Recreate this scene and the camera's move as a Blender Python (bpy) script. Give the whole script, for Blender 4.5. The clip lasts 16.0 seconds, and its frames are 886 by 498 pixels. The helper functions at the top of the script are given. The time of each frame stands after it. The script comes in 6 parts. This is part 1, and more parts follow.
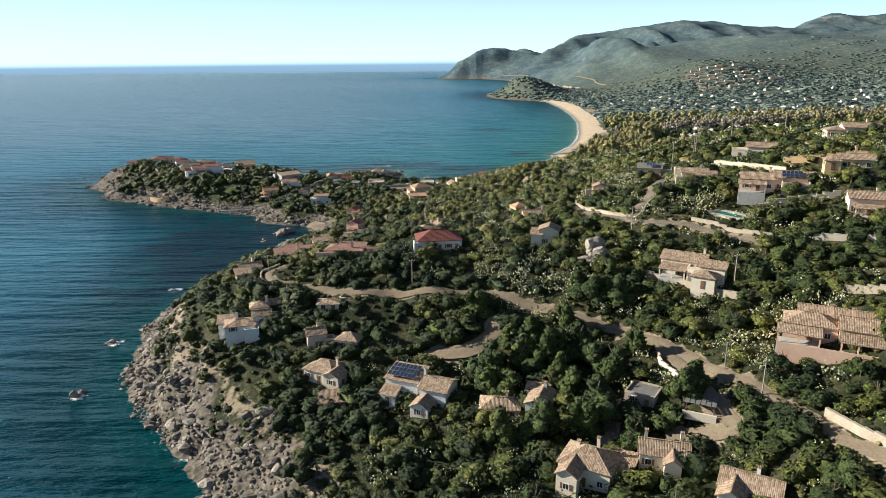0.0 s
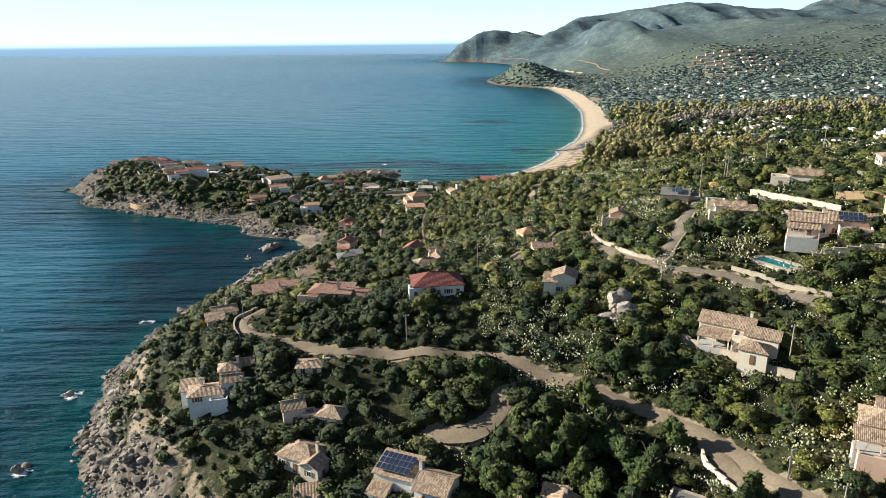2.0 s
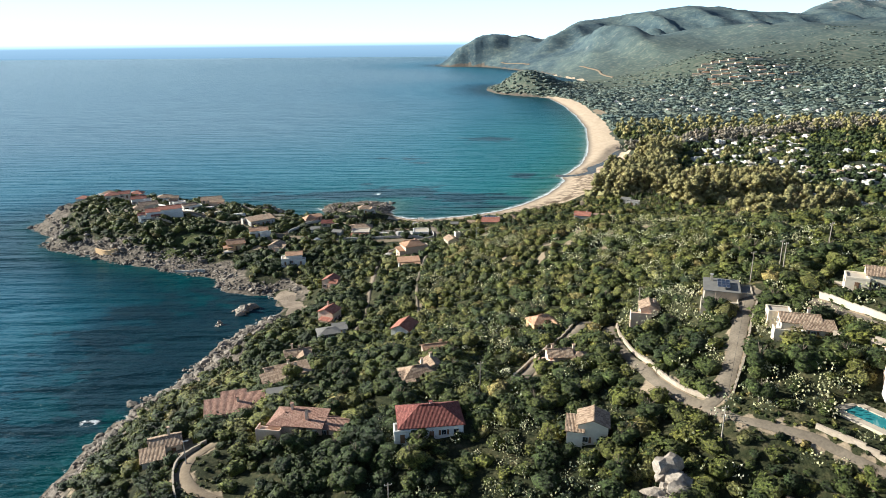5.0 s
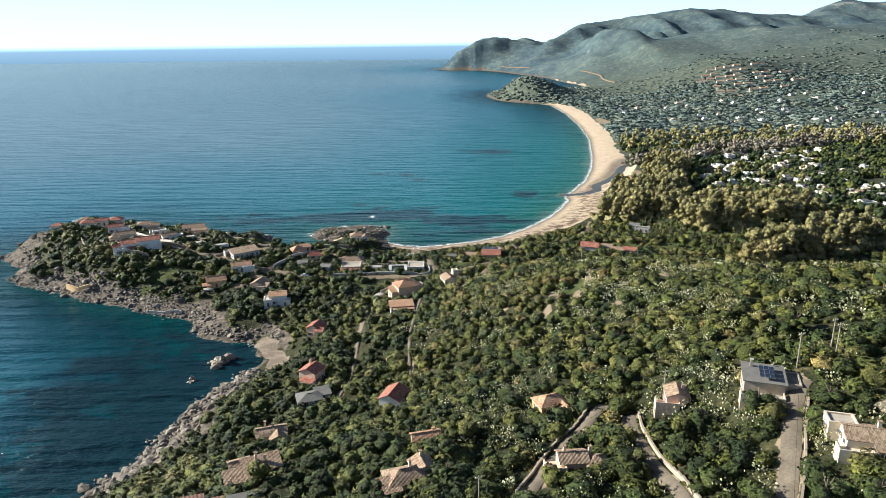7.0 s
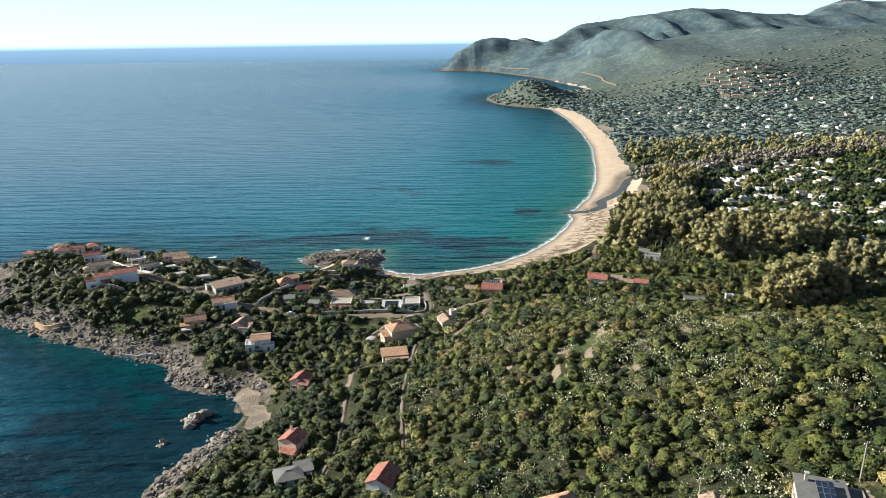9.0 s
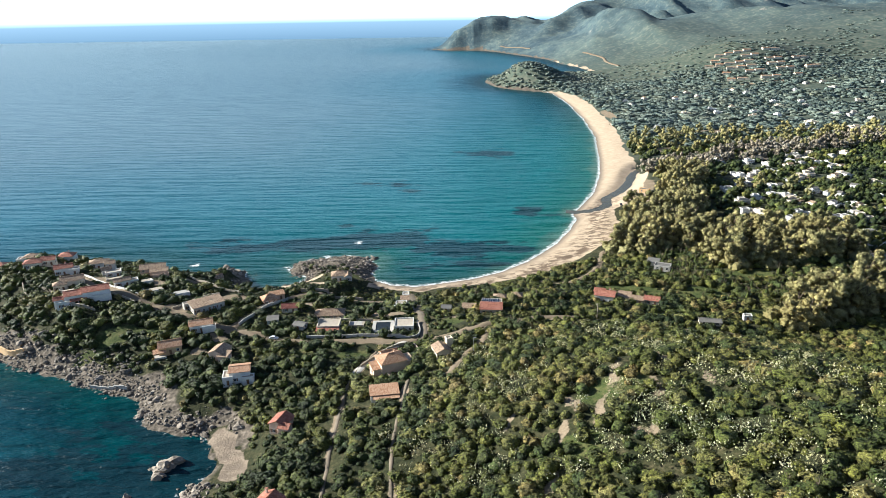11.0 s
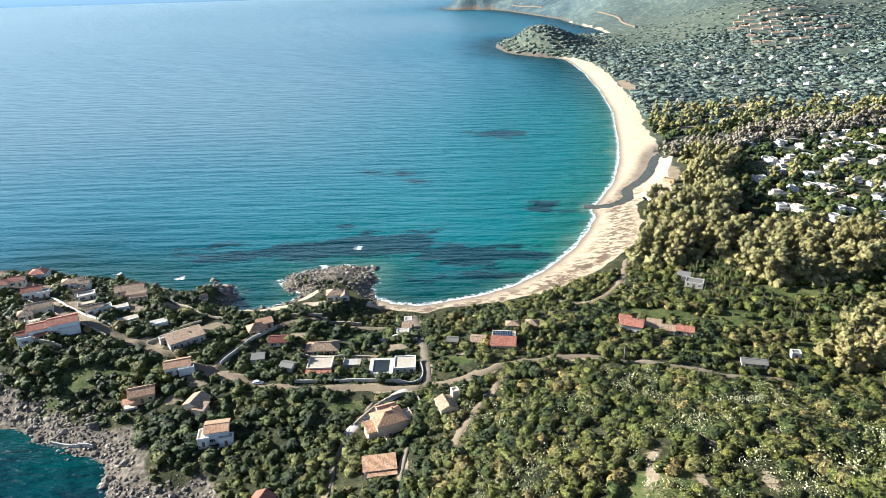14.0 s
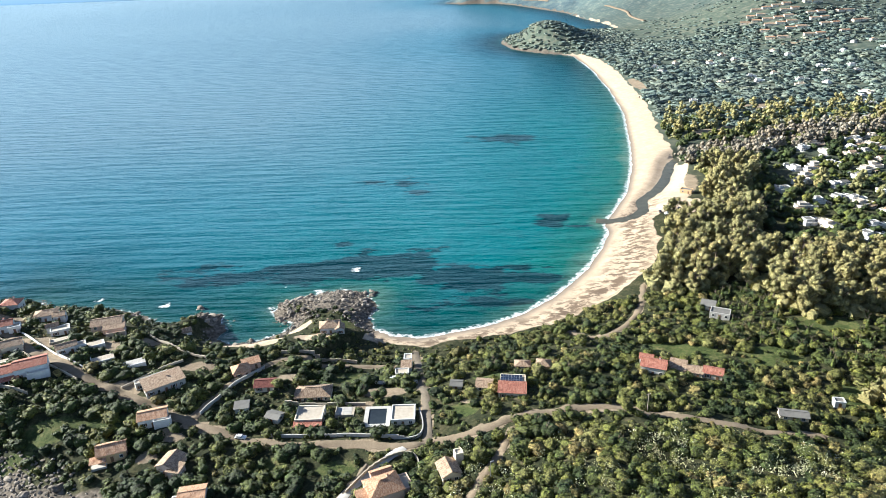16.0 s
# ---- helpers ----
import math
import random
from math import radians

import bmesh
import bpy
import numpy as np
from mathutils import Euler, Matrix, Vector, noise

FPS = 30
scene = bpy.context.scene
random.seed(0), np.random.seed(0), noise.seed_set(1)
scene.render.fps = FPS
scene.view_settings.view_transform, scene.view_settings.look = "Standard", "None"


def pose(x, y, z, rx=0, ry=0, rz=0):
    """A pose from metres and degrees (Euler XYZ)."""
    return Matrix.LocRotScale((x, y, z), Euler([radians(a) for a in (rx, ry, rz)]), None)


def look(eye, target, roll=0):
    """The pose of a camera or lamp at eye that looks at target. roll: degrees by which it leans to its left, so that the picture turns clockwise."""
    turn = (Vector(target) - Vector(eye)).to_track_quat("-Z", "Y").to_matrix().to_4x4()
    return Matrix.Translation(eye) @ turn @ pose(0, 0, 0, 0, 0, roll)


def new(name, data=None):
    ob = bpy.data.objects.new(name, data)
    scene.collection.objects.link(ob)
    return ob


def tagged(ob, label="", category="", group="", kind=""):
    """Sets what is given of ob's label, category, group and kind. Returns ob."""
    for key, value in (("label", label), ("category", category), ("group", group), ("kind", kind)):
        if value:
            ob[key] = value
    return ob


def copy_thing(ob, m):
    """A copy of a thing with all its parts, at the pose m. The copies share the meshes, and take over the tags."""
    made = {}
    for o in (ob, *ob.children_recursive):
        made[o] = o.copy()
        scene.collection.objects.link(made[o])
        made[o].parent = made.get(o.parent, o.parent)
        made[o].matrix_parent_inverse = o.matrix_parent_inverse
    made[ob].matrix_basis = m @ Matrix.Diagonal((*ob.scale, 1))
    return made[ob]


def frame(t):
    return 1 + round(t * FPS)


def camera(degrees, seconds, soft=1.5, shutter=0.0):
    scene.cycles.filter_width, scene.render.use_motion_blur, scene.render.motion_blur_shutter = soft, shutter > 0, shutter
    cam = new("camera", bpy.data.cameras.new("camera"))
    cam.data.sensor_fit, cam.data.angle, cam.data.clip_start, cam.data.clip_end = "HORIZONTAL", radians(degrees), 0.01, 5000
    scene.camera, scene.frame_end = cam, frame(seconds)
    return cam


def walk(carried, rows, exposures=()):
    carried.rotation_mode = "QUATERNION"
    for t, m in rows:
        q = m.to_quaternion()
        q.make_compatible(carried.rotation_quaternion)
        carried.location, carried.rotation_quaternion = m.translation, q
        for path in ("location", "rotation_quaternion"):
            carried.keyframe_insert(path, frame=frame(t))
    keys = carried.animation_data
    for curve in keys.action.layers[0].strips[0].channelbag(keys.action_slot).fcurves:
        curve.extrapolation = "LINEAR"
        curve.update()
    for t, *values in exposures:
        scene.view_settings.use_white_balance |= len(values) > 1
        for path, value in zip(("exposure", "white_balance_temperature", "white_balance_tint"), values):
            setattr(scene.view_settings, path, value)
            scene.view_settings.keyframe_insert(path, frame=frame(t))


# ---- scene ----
cam = camera(66.0, 16.0, soft=0.3)
# seconds, place, turn
ROWS = [
    (0, 0.00, 0.00, 93.62, 74.310, 0.507, 0.871),
    (0.5, -0.09, 7.81, 95.75, 73.715, 0.481, 0.868),
    (1, -0.04, 15.69, 97.97, 73.207, 0.526, 0.884),
    (1.5, -0.16, 23.45, 100.40, 72.884, 0.495, 0.867),
    (2, -0.27, 31.53, 103.09, 72.808, 0.513, 0.839),
    (2.5, -0.31, 39.13, 105.59, 72.840, 0.552, 0.817),
    (3, -0.22, 46.73, 108.24, 72.825, 0.552, 0.816),
    (3.5, -0.11, 54.31, 110.87, 72.824, 0.555, 0.798),
    (4, -0.15, 61.95, 113.45, 72.812, 0.493, 0.747),
    (6.5, 1.60, 102.51, 125.10, 72.922, 0.603, 0.771),
    (7, 1.95, 110.09, 127.52, 72.933, 0.632, 0.769),
    (7.5, 2.12, 117.54, 129.92, 72.932, 0.629, 0.766),
    (8, 2.31, 125.23, 132.44, 72.938, 0.649, 0.743),
    (8.5, 2.61, 132.71, 134.79, 72.895, 0.683, 0.743),
    (9, 2.81, 140.23, 137.04, 72.792, 0.717, 0.711),
    (11.5, 4.92, 178.04, 148.82, 70.369, 0.901, 0.617),
    (12, 5.33, 185.54, 151.13, 69.812, 1.009, 0.809),
    (12.5, 5.73, 193.16, 153.45, 69.298, 1.194, 0.911),
    (13, 6.08, 200.90, 155.71, 68.725, 1.366, 1.041),
    (13.5, 6.44, 208.63, 158.17, 68.150, 1.510, 1.174),
    (14, 6.89, 216.69, 160.57, 67.585, 1.661, 1.321),
    (14.5, 7.24, 224.60, 162.86, 67.142, 1.794, 1.425),
    (15, 7.51, 232.48, 164.38, 67.104, 1.920, 1.526),
    (15.5, 7.82, 240.32, 164.64, 67.077, 2.037, 1.640),
    (16, 8.00, 248.40, 164.99, 67.057, 2.165, 1.678),
]
walk(cam, [(t, pose(*place)) for t, *place in ROWS],
     [(0, 1.26, 5350, 10), (4, 1.53, 5250, 10), (9, 1.42, 5200, 10), (12.5, 1.88, 5120, 10), (16, 2.02, 5080, 10)])

# ---- daylight: a low sun over the sea, to the left ----
SUN = Vector((-0.88, 0.22, 0.36)).normalized()
sun_data = bpy.data.lights.new("sun", "SUN")
sun_data.energy, sun_data.angle, sun_data.color = 5.0, radians(0.6), (1.0, 0.85, 0.60)
sun = new("sun", sun_data)
sun.matrix_world = look(SUN * 500, (0, 0, 0))
HAZE_LOW, HAZE_TOP, HAZE_SKY = (2.7, 4.1, 4.9), (5.0, 6.8, 7.6), (13.0, 16.6, 17.0)
world = bpy.data.worlds.new("world")
scene.world = world
world.use_nodes = True
wn = world.node_tree
sky = wn.nodes.new("ShaderNodeTexSky")
sky.sky_type, sky.sun_disc = "NISHITA", False
sky.sun_elevation, sky.sun_rotation = math.asin(SUN.z), math.atan2(SUN.x, SUN.y)
sky.air_density, sky.dust_density, sky.ozone_density, sky.altitude = 1.0, 0.05, 2.0, 60
pale = wn.nodes.new("ShaderNodeHueSaturation")
pale.inputs["Saturation"].default_value = 0.68
wn.links.new(sky.outputs[0], pale.inputs["Color"])
# under the horizon the haze over the open sea goes on past the water's last row
turned = wn.nodes.new("ShaderNodeTexCoord")
parts = wn.nodes.new("ShaderNodeSeparateXYZ")
wn.links.new(turned.outputs["Generated"], parts.inputs[0])
haze, edge = wn.nodes.new("ShaderNodeValToRGB"), wn.nodes.new("ShaderNodeMapRange")
depth = wn.nodes.new("ShaderNodeMapRange")
wn.links.new(parts.outputs[2], depth.inputs[0]), wn.links.new(parts.outputs[2], edge.inputs[0])
depth.inputs[1].default_value, depth.inputs[2].default_value = -0.05, 0.0
edge.inputs[1].default_value, edge.inputs[2].default_value = -0.0095, -0.0035
wn.links.new(depth.outputs[0], haze.inputs[0])
haze.color_ramp.elements[0].position, haze.color_ramp.elements[0].color = 0.35, (HAZE_LOW[0], HAZE_LOW[1], HAZE_LOW[2], 1)
haze.color_ramp.elements[1].position, haze.color_ramp.elements[1].color = 0.9, (HAZE_TOP[0], HAZE_TOP[1], HAZE_TOP[2], 1)
veil, glow = wn.nodes.new("ShaderNodeMapRange"), wn.nodes.new("ShaderNodeMix")
glow.data_type = "RGBA"
veil.inputs[1].default_value, veil.inputs[2].default_value, veil.inputs[3].default_value, veil.inputs[4].default_value = 0.0, 0.17, 0.85, 0.0
glow.inputs[7].default_value = (HAZE_SKY[0], HAZE_SKY[1], HAZE_SKY[2], 1)
wn.links.new(parts.outputs[2], veil.inputs[0]), wn.links.new(veil.outputs[0], glow.inputs[0]), wn.links.new(pale.outputs[0], glow.inputs[6])
join = wn.nodes.new("ShaderNodeMix")
join.data_type = "RGBA"
wn.links.new(edge.outputs[0], join.inputs[0]), wn.links.new(haze.outputs[0], join.inputs[6]), wn.links.new(glow.outputs[2], join.inputs[7])
wn.links.new(join.outputs[2], wn.nodes["Background"].inputs[0])
wn.nodes["Background"].inputs[1].default_value = 0.035

# ---- materials ----
class Nodes:
    """Short hand for building a node material."""

    def __init__(self, name, rough=0.8, metal=0.0, spec=0.3):
        self.mat = bpy.data.materials.new(name)
        self.mat.use_nodes = True
        self.t = self.mat.node_tree
        self.b = self.t.nodes["Principled BSDF"]
        self.b.inputs["Roughness"].default_value = rough
        self.b.inputs["Metallic"].default_value = metal
        self.b.inputs["Specular IOR Level"].default_value = spec

    def put(self, socket, value):
        if isinstance(value, bpy.types.NodeSocket):
            self.t.links.new(value, socket)
        else:
            socket.default_value = (*value, 1) if isinstance(value, tuple) and len(value) == 3 and socket.type == "RGBA" else value

    def node(self, kind, out=0, props=None, **inputs):
        n = self.t.nodes.new(kind)
        props = props or {}
        if "data_type" in props:
            n.data_type, n.blend_type = props["data_type"], props["blend_type"]
        if "operation" in props:
            n.operation = props["operation"]
        if "attribute_name" in props:
            n.attribute_name = props["attribute_name"]
        if "wave_type" in props:
            n.wave_type, n.bands_direction = props["wave_type"], props["bands_direction"]
        for k, v in inputs.items():
            self.put(n.inputs[int(k[1:])] if k[0] == "i" and k[1:].isdigit() else n.inputs[k.replace("_", " ")], v)
        return n.outputs[out]

    def where(self):
        return self.node("ShaderNodeNewGeometry")

    def local(self):
        return self.node("ShaderNodeTexCoord", 3)

    def stretch(self, vec, scale, turn=0.0):
        return self.node("ShaderNodeMapping", 0, None, Vector=vec, Scale=scale, Rotation=(0, 0, radians(turn)))

    def noise(self, vec, scale, detail=4.0, rough=0.55):
        return self.node("ShaderNodeTexNoise", 0, None, Vector=vec, Scale=scale, Detail=detail, Roughness=rough)

    def cells(self, vec, scale, out=0):
        return self.node("ShaderNodeTexVoronoi", out, None, Vector=vec, Scale=scale)

    def ramp(self, fac, *stops):
        n = self.t.nodes.new("ShaderNodeValToRGB")
        while len(n.color_ramp.elements) < len(stops):
            n.color_ramp.elements.new(0.5)
        for e, (p, c) in zip(n.color_ramp.elements, stops):
            e.position, e.color = p, (*c, 1) if isinstance(c, tuple) else (c, c, c, 1)
        self.put(n.inputs[0], fac)
        return n.outputs[0]

    def mix(self, fac, a, b, how="MIX"):
        return self.node("ShaderNodeMix", 2, {"data_type": "RGBA", "blend_type": how}, i0=fac, i6=a, i7=b)

    def math(self, how, a, b=0.0):
        return self.node("ShaderNodeMath", 0, {"operation": how}, i0=a, i1=b)

    def attr(self, name, out=2):
        return self.node("ShaderNodeAttribute", out, {"attribute_name": name})

    def rand(self, island=False):
        return self.node("ShaderNodeNewGeometry", 8) if island else self.node("ShaderNodeObjectInfo", 5)

    def bump(self, height, strength, distance):
        self.put(self.b.inputs["Normal"], self.node("ShaderNodeBump", 0, None, Height=height, Strength=strength, Distance=distance))

    def colour(self, c):
        self.put(self.b.inputs["Base Color"], c)
        return self


def plain(name, a, b, scale, rough=0.8, bump=0.3, distance=0.02, metal=0.0, spec=0.3, stain=0.25):
    """Two tones mixed by a coarse and a fine noise, with fine relief."""
    n = Nodes(name, rough, metal, spec)
    v = n.local()
    fine, coarse = n.noise(v, scale, 5), n.noise(v, scale * 0.12, 3)
    both = n.mix(stain + 0.25, fine, coarse)
    c = n.ramp(both, (0.3, a), (0.7, b))
    c = n.mix(0.5, c, n.ramp(n.rand(), (0.0, 0.82), (1.0, 1.0)), "MULTIPLY")
    n.bump(fine, bump, distance)
    return n.colour(c).mat


def tiles(name, a, b, c):
    """Barrel roof tiles: rows run down the slope, each tile of its own tone."""
    n = Nodes(name, 0.85, 0, 0.2)
    v = n.local()
    across = n.stretch(v, (3.4, 1.6, 1.6))
    tone = n.node("ShaderNodeTexWhiteNoise", 0, None, Vector=n.node("ShaderNodeVectorMath", 0, {"operation": "FLOOR"}, i0=across))
    worn = n.noise(v, 0.9, 5)
    col = n.ramp(n.mix(0.45, tone, worn), (0.2, a), (0.5, b), (0.8, c))
    col = n.mix(0.6, col, n.ramp(n.rand(), (0.0, 0.7), (1.0, 1.0)), "MULTIPLY")
    wave = n.node("ShaderNodeTexWave", 1, {"wave_type": "BANDS", "bands_direction": "X"}, Vector=v, Scale=1.08, Distortion=0.3)
    col = n.mix(n.math("MULTIPLY", n.ramp(wave, (0.0, 1.0), (0.5, 0.0)), 0.22), col, (0.07, 0.045, 0.03))
    n.bump(wave, 0.6, 0.06)
    return n.colour(col).mat


WHITE = plain("white_plaster", (0.58, 0.56, 0.52), (0.78, 0.76, 0.72), 1.6, 0.85, 0.15)
CREAM = plain("cream_plaster", (0.58, 0.49, 0.37), (0.72, 0.64, 0.50), 1.5, 0.85, 0.15)
PINK = plain("pink_plaster", (0.58, 0.42, 0.31), (0.70, 0.54, 0.42), 1.5, 0.85, 0.15)
OCHRE = plain("ochre_plaster", (0.52, 0.34, 0.17), (0.64, 0.46, 0.26), 1.5, 0.85, 0.15)
SALMON = plain("salmon_plaster", (0.55, 0.36, 0.25), (0.66, 0.46, 0.34), 1.5, 0.85, 0.15)
STONEWALL = plain("stone_wall", (0.26, 0.21, 0.16), (0.46, 0.39, 0.30), 2.4, 0.9, 0.8, 0.08)
CONCRETE = plain("concrete", (0.34, 0.32, 0.29), (0.48, 0.46, 0.42), 1.2, 0.9, 0.3)
TAN_TILE = tiles("tan_roof_tiles", (0.19, 0.13, 0.088), (0.34, 0.24, 0.16), (0.46, 0.355, 0.25))
TERRACOTTA = tiles("weathered_terracotta_tiles", (0.19, 0.105, 0.075), (0.29, 0.165, 0.12), (0.36, 0.235, 0.175))
RED_TILE = tiles("red_roof_tiles", (0.21, 0.080, 0.055), (0.36, 0.14, 0.095), (0.44, 0.23, 0.165))
DARK_TILE = tiles("dark_red_roof_tiles", (0.11, 0.035, 0.03), (0.17, 0.055, 0.045), (0.23, 0.09, 0.07))
ORANGE_TILE = tiles("orange_roof_tiles", (0.30, 0.16, 0.09), (0.45, 0.27, 0.16), (0.54, 0.36, 0.24))
PALE_ROOF = plain("sandy_roof_screed", (0.34, 0.29, 0.23), (0.52, 0.46, 0.37), 0.7, 0.9, 0.3)
OLDWALL = plain("weathered_limewash", (0.34, 0.29, 0.22), (0.48, 0.42, 0.33), 0.9, 0.9, 0.4)
GREY_ROOF = plain("grey_roof_felt", (0.12, 0.115, 0.105), (0.21, 0.20, 0.18), 0.8, 0.8, 0.3)
WOOD = plain("weathered_wood", (0.13, 0.07, 0.04), (0.24, 0.14, 0.08), 4.0, 0.7, 0.4)
PANEL = plain("solar_cells", (0.012, 0.018, 0.035), (0.03, 0.04, 0.07), 3.0, 0.18, 0.02, 0.01, 0.0, 0.6)
GLASS = plain("window_glass", (0.015, 0.02, 0.025), (0.05, 0.06, 0.07), 0.8, 0.08, 0.02, 0.01, 0.0, 0.7)
METAL = plain("galvanised_metal", (0.35, 0.35, 0.35), (0.5, 0.5, 0.5), 3.0, 0.45, 0.1, 0.01, 0.8)
PALE_WOOD = plain("grey_pole_wood", (0.25, 0.21, 0.17), (0.38, 0.33, 0.28), 5.0, 0.85, 0.4)
BARK = plain("bark", (0.09, 0.065, 0.045), (0.2, 0.16, 0.12), 2.5, 0.9, 0.9, 0.08)
POOLWATER = plain("pool_water", (0.03, 0.17, 0.19), (0.05, 0.23, 0.25), 0.6, 0.06, 0.15, 0.05, 0, 0.6)
DARKPOOL = plain("dark_basin", (0.015, 0.02, 0.03), (0.03, 0.04, 0.05), 0.6, 0.5, 0.1, 0.03, 0, 0.1)
CARPAINT = plain("white_car_paint", (0.7, 0.7, 0.7), (0.78, 0.78, 0.78), 1.0, 0.25, 0.0, 0.01, 0, 0.5)
CARDARK = plain("dark_car_paint", (0.03, 0.035, 0.05), (0.06, 0.065, 0.08), 1.0, 0.25, 0.0, 0.01, 0, 0.5)
RUBBER = plain("rubber", (0.015, 0.015, 0.015), (0.03, 0.03, 0.03), 4.0, 0.8)


def foliage(name, *stops, rough=0.65, crisp=0.85):
    """Leaves: tone of the plant from its own value, every spray a little different."""
    n = Nodes(name, rough, 0, 0.25)
    c = n.ramp(n.attr("tint"), *stops)
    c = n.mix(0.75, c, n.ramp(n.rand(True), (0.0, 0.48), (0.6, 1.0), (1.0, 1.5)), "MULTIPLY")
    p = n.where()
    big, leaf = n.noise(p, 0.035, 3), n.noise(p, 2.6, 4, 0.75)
    # leaf texture, with shaded gaps and lit flecks put into the tone
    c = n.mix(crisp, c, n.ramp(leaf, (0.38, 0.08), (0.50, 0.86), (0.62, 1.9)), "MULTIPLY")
    n.bump(leaf, 1.0, 0.6)
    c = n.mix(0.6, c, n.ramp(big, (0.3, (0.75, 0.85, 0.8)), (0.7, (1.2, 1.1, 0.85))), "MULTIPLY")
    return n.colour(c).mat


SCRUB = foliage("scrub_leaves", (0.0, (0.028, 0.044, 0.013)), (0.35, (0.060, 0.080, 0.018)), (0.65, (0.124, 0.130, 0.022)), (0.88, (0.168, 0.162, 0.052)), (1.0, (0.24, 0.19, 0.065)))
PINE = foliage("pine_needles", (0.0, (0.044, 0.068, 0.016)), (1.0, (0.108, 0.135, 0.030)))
EUCALYPT = foliage("eucalyptus_leaves", (0.0, (0.23, 0.21, 0.088)), (0.6, (0.33, 0.295, 0.13)), (1.0, (0.39, 0.34, 0.165)), crisp=0.45)
BARE = foliage("bare_winter_twigs", (0.0, (0.20, 0.17, 0.135)), (1.0, (0.32, 0.28, 0.23)), crisp=0.35)
# paler, bluer version of the scrub leaves: aerial haze put into the colour
FAR_SCRUB = foliage("haze_tinted_scrub", (0.0, (0.100, 0.135, 0.130)), (0.5, (0.135, 0.168, 0.152)), (1.0, (0.19, 0.208, 0.172)), crisp=0.12)
CACTUS = foliage("prickly_pear_pads", (0.0, (0.24, 0.25, 0.12)), (0.6, (0.48, 0.47, 0.29)), (1.0, (0.68, 0.64, 0.48)), rough=0.4, crisp=0.3)


def ground_material():
    n = Nodes("ground_cover", 0.95, 0, 0.15)
    p = n.where()
    grain, mid, big = n.noise(p, 1.3, 6), n.noise(p, 0.16, 5), n.noise(p, 0.012, 5)
    sand_a, rock_a, far_a = n.attr("sand"), n.attr("rock"), n.attr("far")
    grass_a, dirt_a = n.attr("grass"), n.attr("dirt")
    tuft = n.noise(p, 0.75, 6, 0.72)
    # soil kept dark: shade between the bushes is put into its colour
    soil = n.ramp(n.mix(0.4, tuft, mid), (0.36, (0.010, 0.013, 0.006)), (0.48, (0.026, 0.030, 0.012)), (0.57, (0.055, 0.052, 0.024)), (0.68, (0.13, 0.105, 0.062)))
    # distant scrub: dark crowns with paler gaps, haze put into the blue tones; bare granite on the heights
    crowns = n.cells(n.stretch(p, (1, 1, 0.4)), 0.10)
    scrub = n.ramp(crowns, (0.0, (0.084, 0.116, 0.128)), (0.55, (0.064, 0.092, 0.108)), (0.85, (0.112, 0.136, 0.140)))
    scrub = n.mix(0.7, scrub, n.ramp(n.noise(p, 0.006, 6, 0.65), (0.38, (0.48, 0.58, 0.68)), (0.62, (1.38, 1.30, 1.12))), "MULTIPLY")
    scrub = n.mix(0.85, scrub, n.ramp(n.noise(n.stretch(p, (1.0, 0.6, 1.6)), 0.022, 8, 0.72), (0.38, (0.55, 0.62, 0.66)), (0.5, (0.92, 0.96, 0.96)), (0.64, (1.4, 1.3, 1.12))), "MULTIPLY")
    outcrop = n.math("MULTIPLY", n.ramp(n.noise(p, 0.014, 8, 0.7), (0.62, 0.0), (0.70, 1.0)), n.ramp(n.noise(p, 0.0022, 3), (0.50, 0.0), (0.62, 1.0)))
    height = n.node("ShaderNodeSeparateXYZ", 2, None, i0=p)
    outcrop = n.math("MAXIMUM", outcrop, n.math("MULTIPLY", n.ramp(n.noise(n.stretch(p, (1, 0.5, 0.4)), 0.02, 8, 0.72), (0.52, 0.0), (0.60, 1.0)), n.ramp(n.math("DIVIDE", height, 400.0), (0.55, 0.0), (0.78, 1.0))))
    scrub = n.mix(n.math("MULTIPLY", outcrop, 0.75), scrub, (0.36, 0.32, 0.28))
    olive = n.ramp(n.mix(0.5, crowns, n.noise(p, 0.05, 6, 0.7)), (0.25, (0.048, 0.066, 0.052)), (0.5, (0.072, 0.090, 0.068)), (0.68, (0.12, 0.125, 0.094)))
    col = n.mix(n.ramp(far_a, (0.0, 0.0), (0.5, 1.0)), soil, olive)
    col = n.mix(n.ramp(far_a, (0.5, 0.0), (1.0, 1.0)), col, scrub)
    lawn = n.ramp(n.mix(0.45, tuft, mid), (0.36, (0.020, 0.030, 0.010)), (0.48, (0.055, 0.072, 0.020)), (0.57, (0.098, 0.10, 0.036)), (0.68, (0.18, 0.15, 0.075)))
    col = n.mix(n.ramp(n.math("ADD", grass_a, n.math("MULTIPLY", n.mix(0.6, mid, tuft), 1.1)), (0.82, 0.0), (1.08, 1.0)), col, lawn)
    dirt = n.ramp(n.mix(0.4, grain, mid), (0.3, (0.14, 0.108, 0.072)), (0.7, (0.32, 0.255, 0.175)))
    col = n.mix(n.ramp(n.math("ADD", dirt_a, n.math("MULTIPLY", n.mix(0.6, mid, tuft), 1.1)), (0.88, 0.0), (1.05, 1.0)), col, dirt)
    stones = n.cells(p, 0.55)
    granite = n.ramp(n.mix(0.5, stones, grain), (0.2, (0.035, 0.030, 0.025)), (0.5, (0.105, 0.088, 0.068)), (0.8, (0.24, 0.20, 0.16)))
